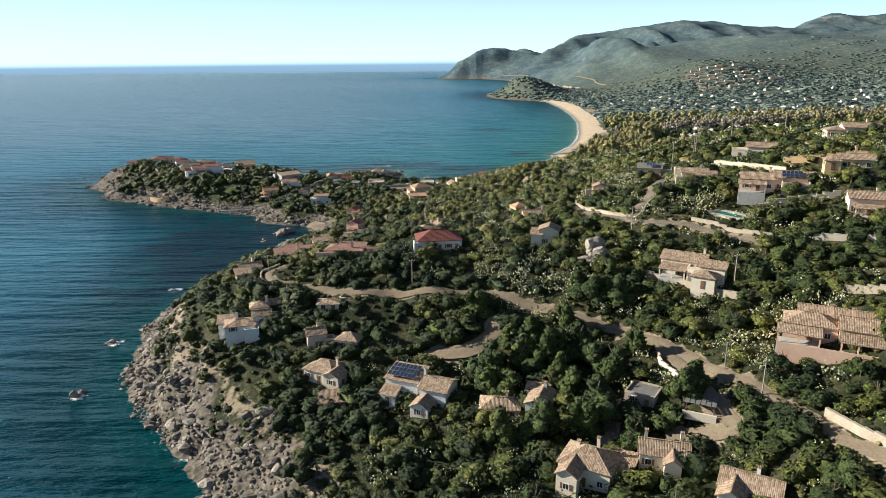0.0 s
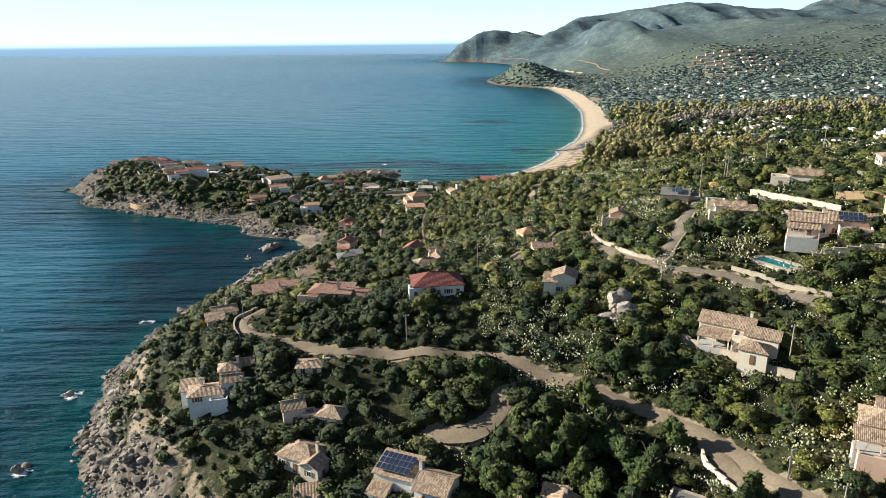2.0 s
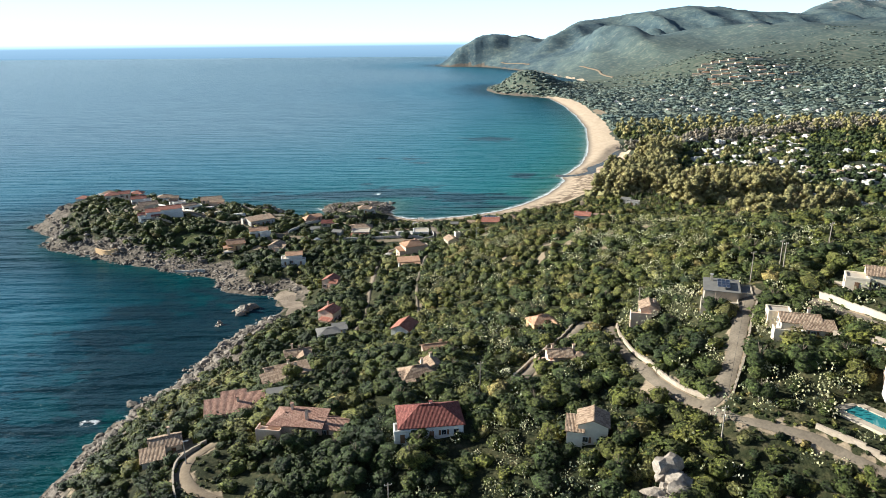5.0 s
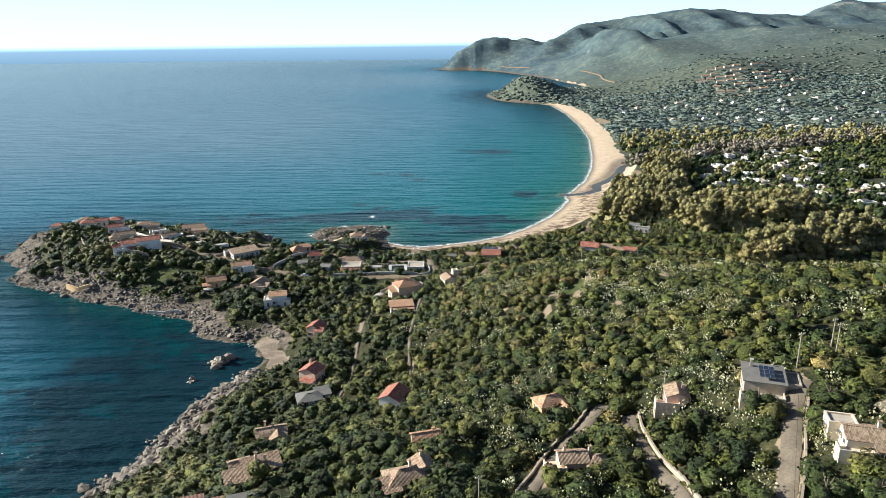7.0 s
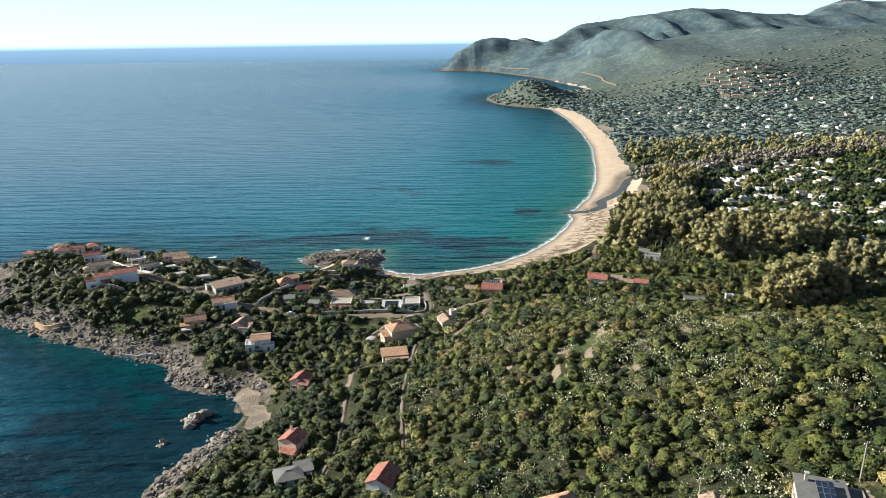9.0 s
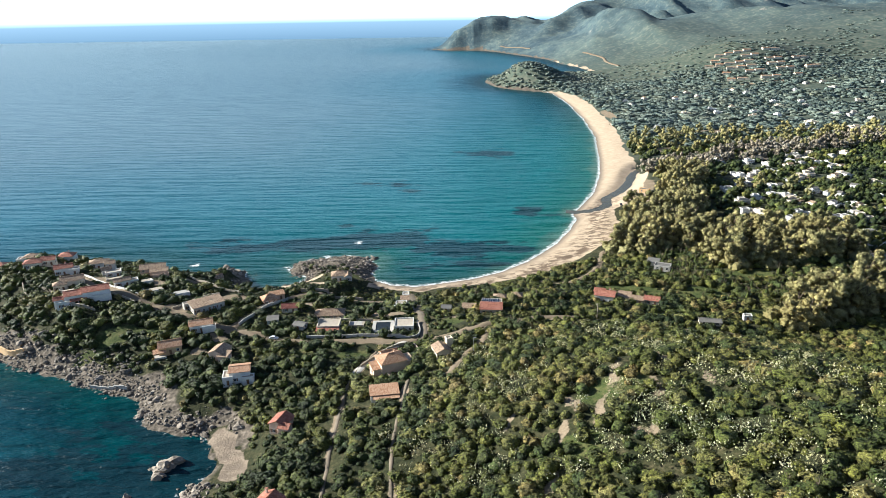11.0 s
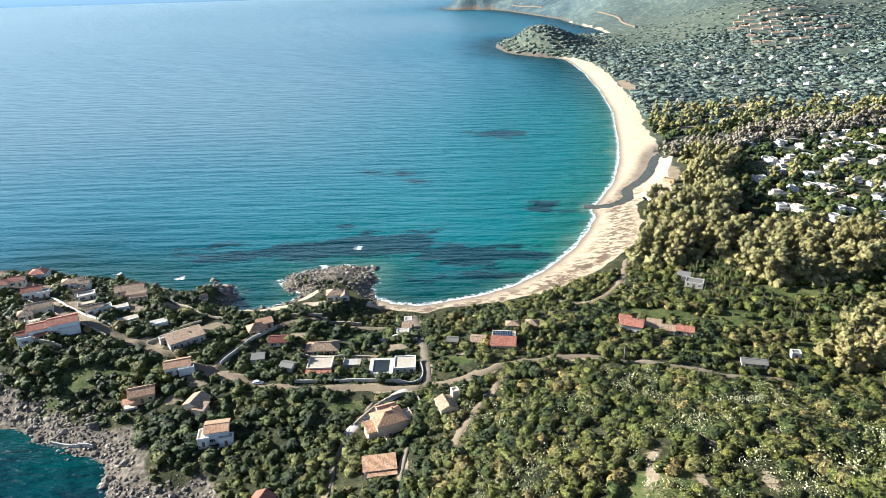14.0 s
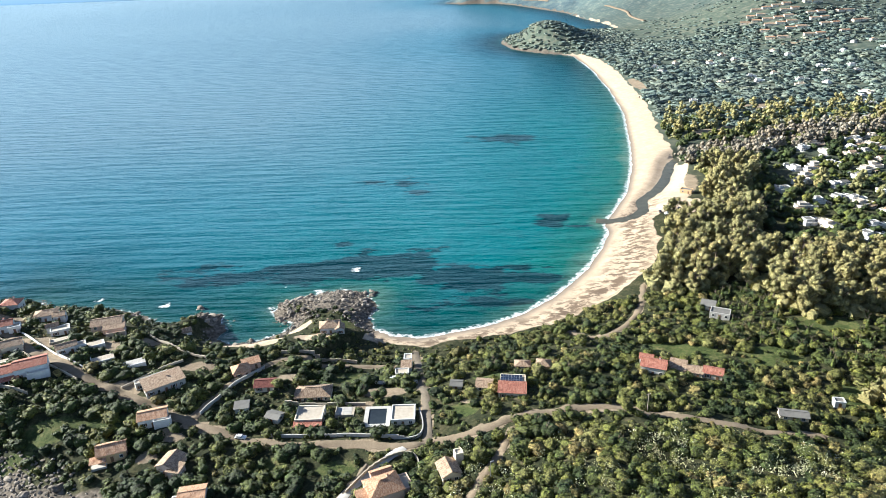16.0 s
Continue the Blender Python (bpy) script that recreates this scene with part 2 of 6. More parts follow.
    col = n.mix(n.ramp(n.math("ADD", rock_a, n.math("MULTIPLY", mid, 0.6)), (0.62, 0.0), (0.85, 1.0)), col, granite)
    beach = n.ramp(n.mix(0.6, grain, mid), (0.3, (0.38, 0.295, 0.20)), (0.7, (0.54, 0.43, 0.31)))
    wrack = n.ramp(n.noise(n.stretch(p, (0.55, 0.9, 1), -35), 0.3, 7, 0.72), (0.46, 0.0), (0.53, 1.0))
    beach = n.mix(n.math("MULTIPLY", wrack, n.attr("wrack")), beach, (0.115, 0.08, 0.054))
    beach = n.mix(n.attr("wet"), beach, (0.19, 0.155, 0.12))
    col = n.mix(n.ramp(n.math("ADD", sand_a, n.math("MULTIPLY", mid, 0.4)), (0.62, 0.0), (0.76, 1.0)), col, beach)
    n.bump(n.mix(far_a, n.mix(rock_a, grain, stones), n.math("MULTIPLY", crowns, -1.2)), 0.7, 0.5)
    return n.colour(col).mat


def sea_material():
    n = Nodes("sea_water", 0.28, 0, 0.3)
    n.b.inputs["IOR"].default_value = 1.24
    p = n.where()
    shore, bay, grass, surf = n.attr("shore"), n.attr("bay"), n.attr("meadow"), n.attr("surf")
    wob = n.math("ADD", shore, n.math("MULTIPLY", n.math("SUBTRACT", n.noise(p, 0.02, 4), 0.5), 34.0))
    depth = n.math("DIVIDE", wob, 420.0)
    # offshore stops also carry the sky's sheen, put into the water colour
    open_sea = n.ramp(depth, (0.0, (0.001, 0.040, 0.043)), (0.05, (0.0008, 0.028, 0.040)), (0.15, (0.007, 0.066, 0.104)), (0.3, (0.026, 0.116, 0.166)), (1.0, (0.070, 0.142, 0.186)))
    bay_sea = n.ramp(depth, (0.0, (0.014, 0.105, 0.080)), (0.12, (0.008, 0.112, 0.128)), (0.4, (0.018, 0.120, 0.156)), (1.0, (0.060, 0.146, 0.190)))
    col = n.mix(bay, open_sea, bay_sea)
    # far water paled once more: horizon haze put into the colour
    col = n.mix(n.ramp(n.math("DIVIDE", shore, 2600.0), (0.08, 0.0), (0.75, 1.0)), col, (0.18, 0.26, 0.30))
    col = n.mix(n.math("MULTIPLY", n.attr("cove"), 0.7), col, n.ramp(n.noise(p, 0.03, 5, 0.6), (0.4, (0.0004, 0.013, 0.022)), (0.62, (0.0006, 0.044, 0.052))))
    patch = n.ramp(n.math("ADD", grass, n.math("MULTIPLY", n.noise(n.stretch(p, (0.55, 1.2, 1)), 0.055, 7, 0.68), 1.4)), (0.98, 0.0), (1.10, 1.0))
    col = n.mix(n.math("MULTIPLY", patch, 0.85), col, (0.004, 0.020, 0.030))
    shallow = n.ramp(n.math("DIVIDE", wob, 17.0), (0.0, 1.0), (0.7, 0.0))
    col = n.mix(n.math("MULTIPLY", shallow, n.math("MULTIPLY", bay, 0.75)), col, (0.13, 0.19, 0.145))
    near = n.ramp(n.math("DIVIDE", n.math("ADD", shore, 2.0), 12.0), (0.0, 0.85), (0.45, 0.62), (1.0, 0.0))
    froth = n.ramp(n.math("MULTIPLY", n.math("ADD", n.math("MAXIMUM", surf, n.math("MULTIPLY", near, n.attr("edge"))), n.math("MULTIPLY", n.noise(p, 0.35, 6, 0.7), 0.9)), 0.5), (0.53, 0.0), (0.60, 1.0))
    col = n.mix(froth, col, (0.74, 0.76, 0.76))
    n.put(n.b.inputs["Roughness"], n.ramp(froth, (0.0, 0.28), (1.0, 0.8)))
    swell = n.noise(n.stretch(p, (0.16, 1.0, 1.0), 7), 0.11, 2, 0.45)
    chop = n.noise(n.stretch(p, (0.30, 1.0, 1.0), 12), 0.34, 4, 0.6)
    n.bump(n.math("ADD", swell, n.math("MULTIPLY", chop, 0.35)), 1.0, 5.0)
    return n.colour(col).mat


def road_material(name, a, b):
    n = Nodes(name, 0.92, 0, 0.2)
    p = n.where()
    g, m = n.noise(p, 2.0, 6), n.noise(p, 0.25, 4)
    n.bump(g, 0.4, 0.05)
    return n.colour(n.ramp(n.mix(0.5, g, m), (0.3, a), (0.7, b))).mat


GROUND, SEA = ground_material(), sea_material()
DIRT_ROAD = road_material("dirt_road", (0.125, 0.096, 0.064), (0.225, 0.178, 0.122))
ASPHALT = road_material("worn_asphalt", (0.10, 0.082, 0.060), (0.19, 0.158, 0.118))


def granite_material():
    n = Nodes("granite", 0.9, 0, 0.25)
    p = n.where()
    grain, stain = n.noise(p, 1.6, 6, 0.65), n.noise(p, 0.22, 3)
    c = n.ramp(n.mix(0.45, grain, stain), (0.3, (0.085, 0.072, 0.058)), (0.52, (0.22, 0.188, 0.152)), (0.72, (0.42, 0.37, 0.31)))
    c = n.mix(0.8, c, n.ramp(n.rand(True), (0.0, 0.35), (0.7, 0.95), (1.0, 1.45)), "MULTIPLY")
    n.bump(grain, 0.8, 0.2)
    return n.colour(c).mat


BOULDER = granite_material()
# ---- the lie of the land: shoreline, heights ----
ROCKY_NEAR = [(-20, -400), (-10, -100), (-16, 20), (-28, 80), (-40, 112), (-51, 129), (-57, 134), (-68, 147), (-78, 159), (-89, 172), (-98, 184), (-105, 206), (-110, 222), (-113, 232), (-110, 242), (-111, 256), (-109, 270), (-105, 285),
              (-98, 303), (-95, 318), (-94, 331), (-90, 342), (-84, 353), (-78, 362), (-78, 370), (-84, 379), (-89, 387), (-101, 387), (-114, 393), (-119, 404), (-124, 411), (-136, 416), (-152, 424), (-172, 433), (-188, 438),
              (-205, 448), (-219, 456), (-238, 461), (-247, 474), (-256, 492), (-277, 510), (-281, 522), (-268, 534), (-255, 552), (-240, 572), (-233, 576), (-211, 563), (-199, 565), (-183, 565), (-165, 558)]
SANDY_BAY = [(-144, 543), (-138, 550), (-134, 557), (-123, 557), (-116, 541), (-117, 531), (-108, 526), (-97, 529), (-85, 537), (-80, 546), (-89, 551), (-98, 561), (-92, 570), (-77, 577), (-64, 583), (-49, 576), (-43, 562), (-45, 548),
             (-40, 538), (-32, 532), (-18, 529), (-2, 534), (17, 541), (34, 552), (49, 567), (62, 584), (75, 605), (88, 633), (98, 661), (97, 674), (108, 696), (126, 739), (143, 798), (158, 870), (183, 1017), (195, 1158), (202, 1330), (198, 1500)]
FAR_COAST = [(180, 1526), (150, 1550), (118, 1592), (98, 1630), (82, 1720), (84, 1778), (106, 1880), (180, 1915), (270, 1912), (325, 1890), (356, 1898), (368, 1950), (364, 2040), (358, 2132), (336, 2257), (318, 2492), (264, 2690), (189, 2974), (130, 3100), (60, 3140), (-7, 3140), (-80, 3252),
             (-60, 3380), (60, 3650), (400, 4300), (900, 5200)]
SHORE = np.array(ROCKY_NEAR + SANDY_BAY + FAR_COAST, float)
LAND = np.vstack([SHORE, [(9000, 5200), (9000, -400)]])
BAY_FROM, BAY_TO = len(ROCKY_NEAR) + 18, len(ROCKY_NEAR) + len(SANDY_BAY)


def shore_distance(x, y):
    """Metres inland from the waterline (minus: out at sea), and the index of the nearest stretch."""
    best, which = np.full(x.shape, 1e9), np.zeros(x.shape, int)
    for i in range(len(SHORE) - 1):
        (ax, ay), (bx, by) = SHORE[i], SHORE[i + 1]
        dx, dy = bx - ax, by - ay
        u = np.clip(((x - ax) * dx + (y - ay) * dy) / (dx * dx + dy * dy), 0, 1)
        d = np.hypot(x - ax - u * dx, y - ay - u * dy)
        near = d < best
        best, which = np.where(near, d, best), np.where(near, i, which)
    inside = np.zeros(x.shape, bool)
    for i in range(len(LAND)):
        (ax, ay), (bx, by) = LAND[i - 1], LAND[i]
        if ay != by:
            inside ^= ((ay > y) != (by > y)) & (x < (bx - ax) * (y - ay) / (by - ay) + ax)
    return np.where(inside, best, -best), which


def bump2(x, y, size, seed):
    """Smooth noise between -1 and 1 with lumps of about that size."""
    r = np.random.RandomState(seed)
    out = np.zeros(np.shape(x))
    for k in range(7):
        a, f, p = r.uniform(0, math.tau), r.uniform(0.7, 1.6) * math.tau / (2.2 * size), r.uniform(0, math.tau, 2)
        u, v = x * math.cos(a) + y * math.sin(a), y * math.cos(a) - x * math.sin(a)
        out = out + np.sin(u * f + p[0] + 1.3 * np.sin(v * f * 0.7 + p[1]))
    return out / 3.6


GX, GY, GSTEP = -240.0, 90.0, 55.0
HEIGHTS = np.array([[12, 11, 11, 10, 13, 13, 40, 59, 62],
                    [11, 11, 11, 13, 12, 22, 42, 65, 68],
                    [12, 11, 11, 23, 30, 39, 56, 70, 71],
                    [11, 10, 11, 19, 27, 35, 55, 64, 65],
                    [11, 11, 10, 12, 14, 32, 50, 57, 49],
                    [11, 10, 9, 10, 17, 34, 41, 33, 29],
                    [10, 12, 9, 10, 12, 21, 22, 14, 15],
                    [10, 16, 12, 9, 11, 15, 12, 10, 10],
                    [18, 12, 13, 5, 6, 9, 9, 10, 12]], float)


def grid_height(x, y):
    n, m = HEIGHTS.shape
    u, v = np.clip((x - GX) / GSTEP, 0, m - 1.001), np.clip((y - GY) / GSTEP, 0, n - 1.001)
    i, j = u.astype(int), v.astype(int)
    fu, fv = u - i, v - j

    def spline(a, b, c, d, f):
        return b + 0.5 * f * (c - a + f * (2 * a - 5 * b + 4 * c - d + f * (3 * (b - c) + d - a)))

    rows = []
    for dj in (-1, 0, 1, 2):
        r = np.clip(j + dj, 0, n - 1)
        rows.append(spline(*[HEIGHTS[r, np.clip(i + di, 0, m - 1)] for di in (-1, 0, 1, 2)], fu))
    return spline(*rows, fv)


def hill(x, y, cx, cy, sx, sy, turn, top):
    c, s = math.cos(radians(turn)), math.sin(radians(turn))
    u, v = ((x - cx) * c + (y - cy) * s) / sx, ((y - cy) * c - (x - cx) * s) / sy
    return top * np.exp(-0.5 * (u * u + v * v))


# far hills: x, y, half widths, turn, height
FAR_HILLS = [(168, 1660, 52, 70, 0, 40), (588, 1638, 98, 141, 0, 41), (707, 1756, 147, 147, 0, 27), (876, 1345, 304, 148, 10, 20), (404, 2528, 220, 238, 70, 55), (825, 2342, 290, 228, 20, 74), (1231, 2091, 322, 254, 10, 92), (1686, 1916, 339, 306, 0, 119), (1148, 1678, 289, 193, -15, 35)]
# the mountain ridge behind the bay: x, y and height of its crest
CREST_X = [-125, -80, -2, 103, 182, 418, 521, 649, 892, 1033, 1273, 1498, 1679, 1828, 1961, 2107, 2213, 2819, 4223]
CREST_Y = [3232, 3241, 3268, 3296, 3314, 3314, 3314, 3314, 3359, 3314, 3404, 3495, 3585, 3676, 3721, 3721, 3721, 3540, 3268]
CREST_Z = [5, 6, 51, 91, 108, 116, 151, 183, 212, 229, 220, 210, 194, 244, 282, 260, 275, 309, 220]


def ridge(x, y):
    top, line = np.interp(x, CREST_X, CREST_Z), np.interp(x, CREST_X, CREST_Y)
    line = line + 60 * bump2(x, 0 * x, 300, 71)
    spur = 1 + 0.20 * np.abs(bump2(x, y * 0.35, 170, 72))
    flank = np.clip(np.abs(y - line) / 260, 0, 1)
    return top * np.exp(-0.5 * ((y - line) / (430 * spur)) ** 2) * (1 - flank * (0.17 * np.abs(bump2(x + 0.2 * y, y * 0.22, 150, 73)) + 0.05 * np.abs(bump2(x - 0.3 * y, y * 0.3, 70, 74))))


STREAM = [(92, 680), (105, 678), (117, 685), (127, 696), (131, 717), (146, 738), (158, 760), (166, 780), (176, 808), (190, 826), (220, 838), (250, 846)]


def river_distance(x, y):
    best = np.full(x.shape, 1e9)
    for (ax, ay), (bx, by) in zip(STREAM[:-1], STREAM[1:]):
        dx, dy = bx - ax, by - ay
        u = np.clip(((x - ax) * dx + (y - ay) * dy) / (dx * dx + dy * dy), 0, 1)
        best = np.minimum(best, np.hypot(x - ax - u * dx, y - ay - u * dy))
    return best


def oval(x, y, cx, cy, rx, ry, turn=0):
    """1 in the middle of an oval patch, 0 from its edge on."""
    c, s = math.cos(radians(turn)), math.sin(radians(turn))
    u, v = ((x - cx) * c + (y - cy) * s) / rx, ((y - cy) * c - (x - cx) * s) / ry
    return np.clip(1.6 * (1 - np.hypot(u, v)), 0, 1)


def ground_height(x, y):
    x, y = np.asarray(x, float), np.asarray(y, float)
    d, which = shore_distance(x, y)
    beach = (which >= BAY_FROM) & (which < BAY_TO)
    # rocky shores climb at once, the bay's beach climbs gently
    rough = d + np.where(beach, 0, 1.6) * bump2(x, y, 7, 5)
    climb = np.where(beach, 1 - np.exp(-np.maximum(d - 22, 0) / 30), 1 - np.exp(-np.maximum(rough - 4, 0) / np.interp(y, [200, 250, 290, 400, 430, 470], [11, 14, 26, 26, 18, 11])))
    near = grid_height(x, y) * climb
    plain = (5 + 0.012 * np.clip(d - 60, 0, 900)) * np.clip(d / 60, 0, 1)
    far = plain
    for h in FAR_HILLS:
        far = far + hill(x, y, *h) * np.clip(d / (50 + 190 * np.clip((y - 1850) / 100, 0, 1)), 0, 1)
    slope = ridge(x, y) * np.clip(d / (90 + 130 * np.clip((x - 100) / 150, 0, 1)), 0, 1)
    far = far + slope
    rugged = np.clip((y - 1400) / 900, 0, 1) * np.clip(d / 200, 0, 1) * np.clip((far - plain - 12) / 60, 0, 1) * np.exp(-((slope - 85) / 85) ** 2)
    far = far + rugged * (40 * (0.40 - np.abs(bump2(x, y * 0.4, 300, 8))) + 24 * (0.45 - np.abs(bump2(x, y * 0.5, 150, 18))) + 3 * bump2(x, y, 80, 9) + 1.5 * bump2(x, y, 36, 12)) + 2.5 * np.clip(slope / 200, 0, 1) * bump2(x, y, 40, 13)
    mix = np.clip((y - 530) / 110, 0, 1)
    mix = np.maximum(mix, np.clip((x - 215) / 90, 0, 1) * np.clip((y - 400) / 60, 0, 1))
    mix = mix * mix * (3 - 2 * mix)
    sand = np.clip(d, 0, 20) * 0.07
    rock = np.where(beach, 0, 0.35 * np.clip(rough, 0, 4))
    land = near * (1 - mix) + far * mix + np.where(beach, sand, rock)
    gully = np.clip((near - 6) / 12, 0, 1) * (1 - mix)
    land = land + gully * (0.8 * bump2(x, y, 24, 61) + 0.4 * bump2(x, y, 11, 62)) * np.clip(d / 30, 0, 1)
    land = land + np.clip(d / 20, 0, 1) * (0.5 * bump2(x, y, 14, 3) + 0.25 * bump2(x, y, 6, 4)) * (1 - 0.5 * mix)
    # levelled plot of the pool
    flat = np.clip(2.2 * (1 - np.hypot(x - 78.2, y - 191) / 10), 0, 1)
    land = land * (1 - flat) + 49.5 * flat
    cove = oval(x, y, -74, 371, 13, 26, 30)
    land = land * (1 - cove) + (0.4 + 0.06 * np.maximum(d, 0)) * cove
    bed = river_distance(x, y)
    land = np.where(bed < 12, np.minimum(land, -0.25 + 0.3 * np.maximum(bed - 2.5, 0)), land)
    sea = np.maximum(np.where(beach, 0.03, 0.12) * rough, -6.0)
    return np.where(rough > 0, np.maximum(land, 0.02), sea)


# ---- ways: centre lines on the plan, with widths ----
WAYS = {
    "main_road": (2.9, DIRT_ROAD, [(-56.8, 218.4), (-59.8, 213.6), (-59.7, 206.5), (-52.9, 198.7), (-47.6, 196.3), (-40.0, 192.9), (-31.2, 188.5), (-20.8, 186.7), (-13.1, 184.7), (-3.2, 182.5), (7.6, 180.1), (25.9, 168.1), (35.0, 161.7), (41.0, 157.0), (46.3, 151.0), (51.1, 144.8), (54.9, 134.4), (59.5, 125.2), (63.5, 117.0), (65.6, 110.7), (67.2, 104.6), (69.7, 98.2), (77.0, 72.0)]),
    "drive": (3.2, DIRT_ROAD, [(47.8, 146.8), (49.7, 140.1), (51.3, 130.2), (52.8, 121.4), (53.3, 116.8), (47.8, 119.0), (43.2, 121.4)]),
    "garage_drive": (4.0, ASPHALT, [(38.2, 131.9), (33.2, 132.8), (31.3, 126.1)]),
    "parking_place": (5.0, DIRT_ROAD, [(11.6, 169.8), (8.7, 164.8), (2.8, 160.8), (-5.2, 162.7)]),
    "upper_road": (3.5, ASPHALT, [(51.1, 202.5), (55.7, 205.4), (61.3, 215.0), (65.1, 222.2), (69.9, 232.0), (76.5, 244.2), (80.3, 248.6)]),
    "upper_lane": (2.0, ASPHALT, [(51.0, 202.4), (56.1, 196.5), (61.3, 192.3), (66.0, 188.8), (69.9, 184.0), (75.5, 177.1), (80.8, 171.1)]),
    "scrub_lane": (2.6, ASPHALT, [(51.4, 203.5), (46.9, 211.4), (44.8, 228.7), (43.4, 242.9), (44.7, 258.3)]),
    "terrace_lane": (2.0, ASPHALT, [(86.8, 233.0), (90.2, 218.8), (93.1, 209.1), (95.7, 200.2)]),
    "stepped_lane": (3.2, ASPHALT, [(16.5, 230.8), (20.9, 237.9), (26.5, 250.0), (33.0, 257.2), (39.1, 265.8)]),
    "garden_lane": (1.3, ASPHALT, [(-28.4, 427.8), (-36.1, 404.2), (-36.5, 360.3), (-35.3, 328.6), (-39.1, 310.5)]),
    "cactus_lane": (1.2, ASPHALT, [(-13, 397.7), (-15.5, 356.2), (-13.2, 321.4)]),
    "headland_road": (3.6, DIRT_ROAD, [(-229.2, 533.2), (-210.6, 518.6), (-179.5, 494.8), (-149.5, 478), (-123.9, 466.3), (-99.3, 453.7), (-66.7, 440.8), (-40.6, 439.1), (-16.5, 435.4), (-8.6, 438.2)]),
    "beach_lane": (3.2, ASPHALT, [(-8.6, 438.2), (-11, 466.9), (-15.4, 496.8), (-18.7, 516.1)]),
    "valley_road": (3.6, DIRT_ROAD, [(-8.6, 437.2), (9.3, 440.5), (25, 446.9), (40.6, 450.3), (55.3, 450.8), (70, 445.6), (87.5, 440.5), (105.1, 435.4), (122.5, 434.4)]),
    "villa_lane": (3.4, CONCRETE, [(-16.5, 434.4), (-28.3, 421.9), (-35.2, 410.1)]),
    "walled_lane": (3.0, DIRT_ROAD, [(-97.3, 455.6), (-91.4, 472.6), (-82.6, 492.5), (-70.7, 501.5), (-52.4, 499.6), (-27.4, 500.9)]),
    "track": (2.4, DIRT_ROAD, [(2, 393.4), (6.8, 408.1), (16.4, 427.5), (20.1, 440.2)]),
    "dune_track": (2.6, DIRT_ROAD, [(52.2, 525.1), (67.9, 517.3), (87.4, 540.9), (97.5, 572.8)]),
}


def along(line, step):
    """Points at even steps on a smooth curve through the line."""
    p = np.array([line[0], *line, line[-1]], float)
    out = []
    for i in range(1, len(p) - 2):
        n = max(2, int(np.hypot(*(p[i + 1] - p[i])) / step))
        for k in range(n):
            f = k / n
            a, b, c, d = p[i - 1:i + 3]
            out.append(b + 0.5 * f * (c - a + f * (2 * a - 5 * b + 4 * c - d + f * (3 * (b - c) + d - a))))
    out.append(p[-2])
    return np.array(out)


def way_distance(x, y):
    """Metres beyond the nearest way's edge."""
    best = np.full(np.shape(x), 1e9)
    for width, _, line in WAYS.values():
        pts = along(line, 6.0)
        for (ax, ay), (bx, by) in zip(pts[:-1], pts[1:]):
            dx, dy = bx - ax, by - ay
            u = np.clip(((x - ax) * dx + (y - ay) * dy) / (dx * dx + dy * dy + 1e-6), 0, 1)
            best = np.minimum(best, np.hypot(x - ax - u * dx, y - ay - u * dy) - width / 2)
    return best


LAWNS = [(-149, 449, 17, 8, 15), (-129, 452, 12, 6, 0), (-157, 436, 12, 6, 10), (52, 351.1, 15, 9, 20), (38.5, 329.6, 9, 6, 0), (73.1, 376.2, 9, 7, 0), (-92.8, 496.9, 12, 7, 0), (-42.2, 488, 18, 7, 0), (14.6, 482.7, 10, 6, 0), (95.6, 498.5, 22, 9, -20), (129.2, 492.1, 18, 10, 0), (161.5, 514.9, 20, 12, 0), (-61.5, 428.7, 8, 5, 0), (-38.4, 426.1, 9, 5, 0),
         (40.1, 133.8, 4, 3, 0), (147.2, 463.2, 8, 12, 0), (-54.8, 537.1, 8, 5, 0), (3.1, 454.6, 8, 6, 0), (14.2, 131.5, 6, 4, 0)]
BARE_PATCHES = [(549.5, 1374.5, 120, 7, 4), (636.1, 1257.8, 90, 7, -8), (161.8, 732.2, 15, 48, -26), (149.7, 691.3, 17, 26, -20), (47.4, 119.3, 5, 3, 0), (35.4, 124.1, 4, 3, 0), (46, 214.3, 6, 6, 0), (-27, 473.5, 12, 6, 0), (-63.8, 219.5, 4, 8, 10), (-107.9, 490.3, 10, 5, 0), (-169.2, 491.6, 14, 6, -30), (240.2, 894.3, 40, 12, 20), (308.9, 993, 60, 14, 10), (230.4, 1164.7, 10, 60, 0), (56.3, 449.8, 14, 4, 0), (-180.1, 505.7, 13, 5, -30), (-209.7, 527.4, 12, 5, -30), (-152.2, 504, 10, 5, -30), (-160.9, 485.3, 9, 4, -30), (-130.1, 474.6, 8, 4, -30), (-102.2, 446.7, 8, 3, -20), (-67.3, 483, 9, 4, 0), (-34.9, 463.8, 6, 4, 0), (7, 462.3, 6, 3, 0), (-107.1, 436.6, 6, 3, 0), (-137.2, 507.3, 8, 4, 0)]
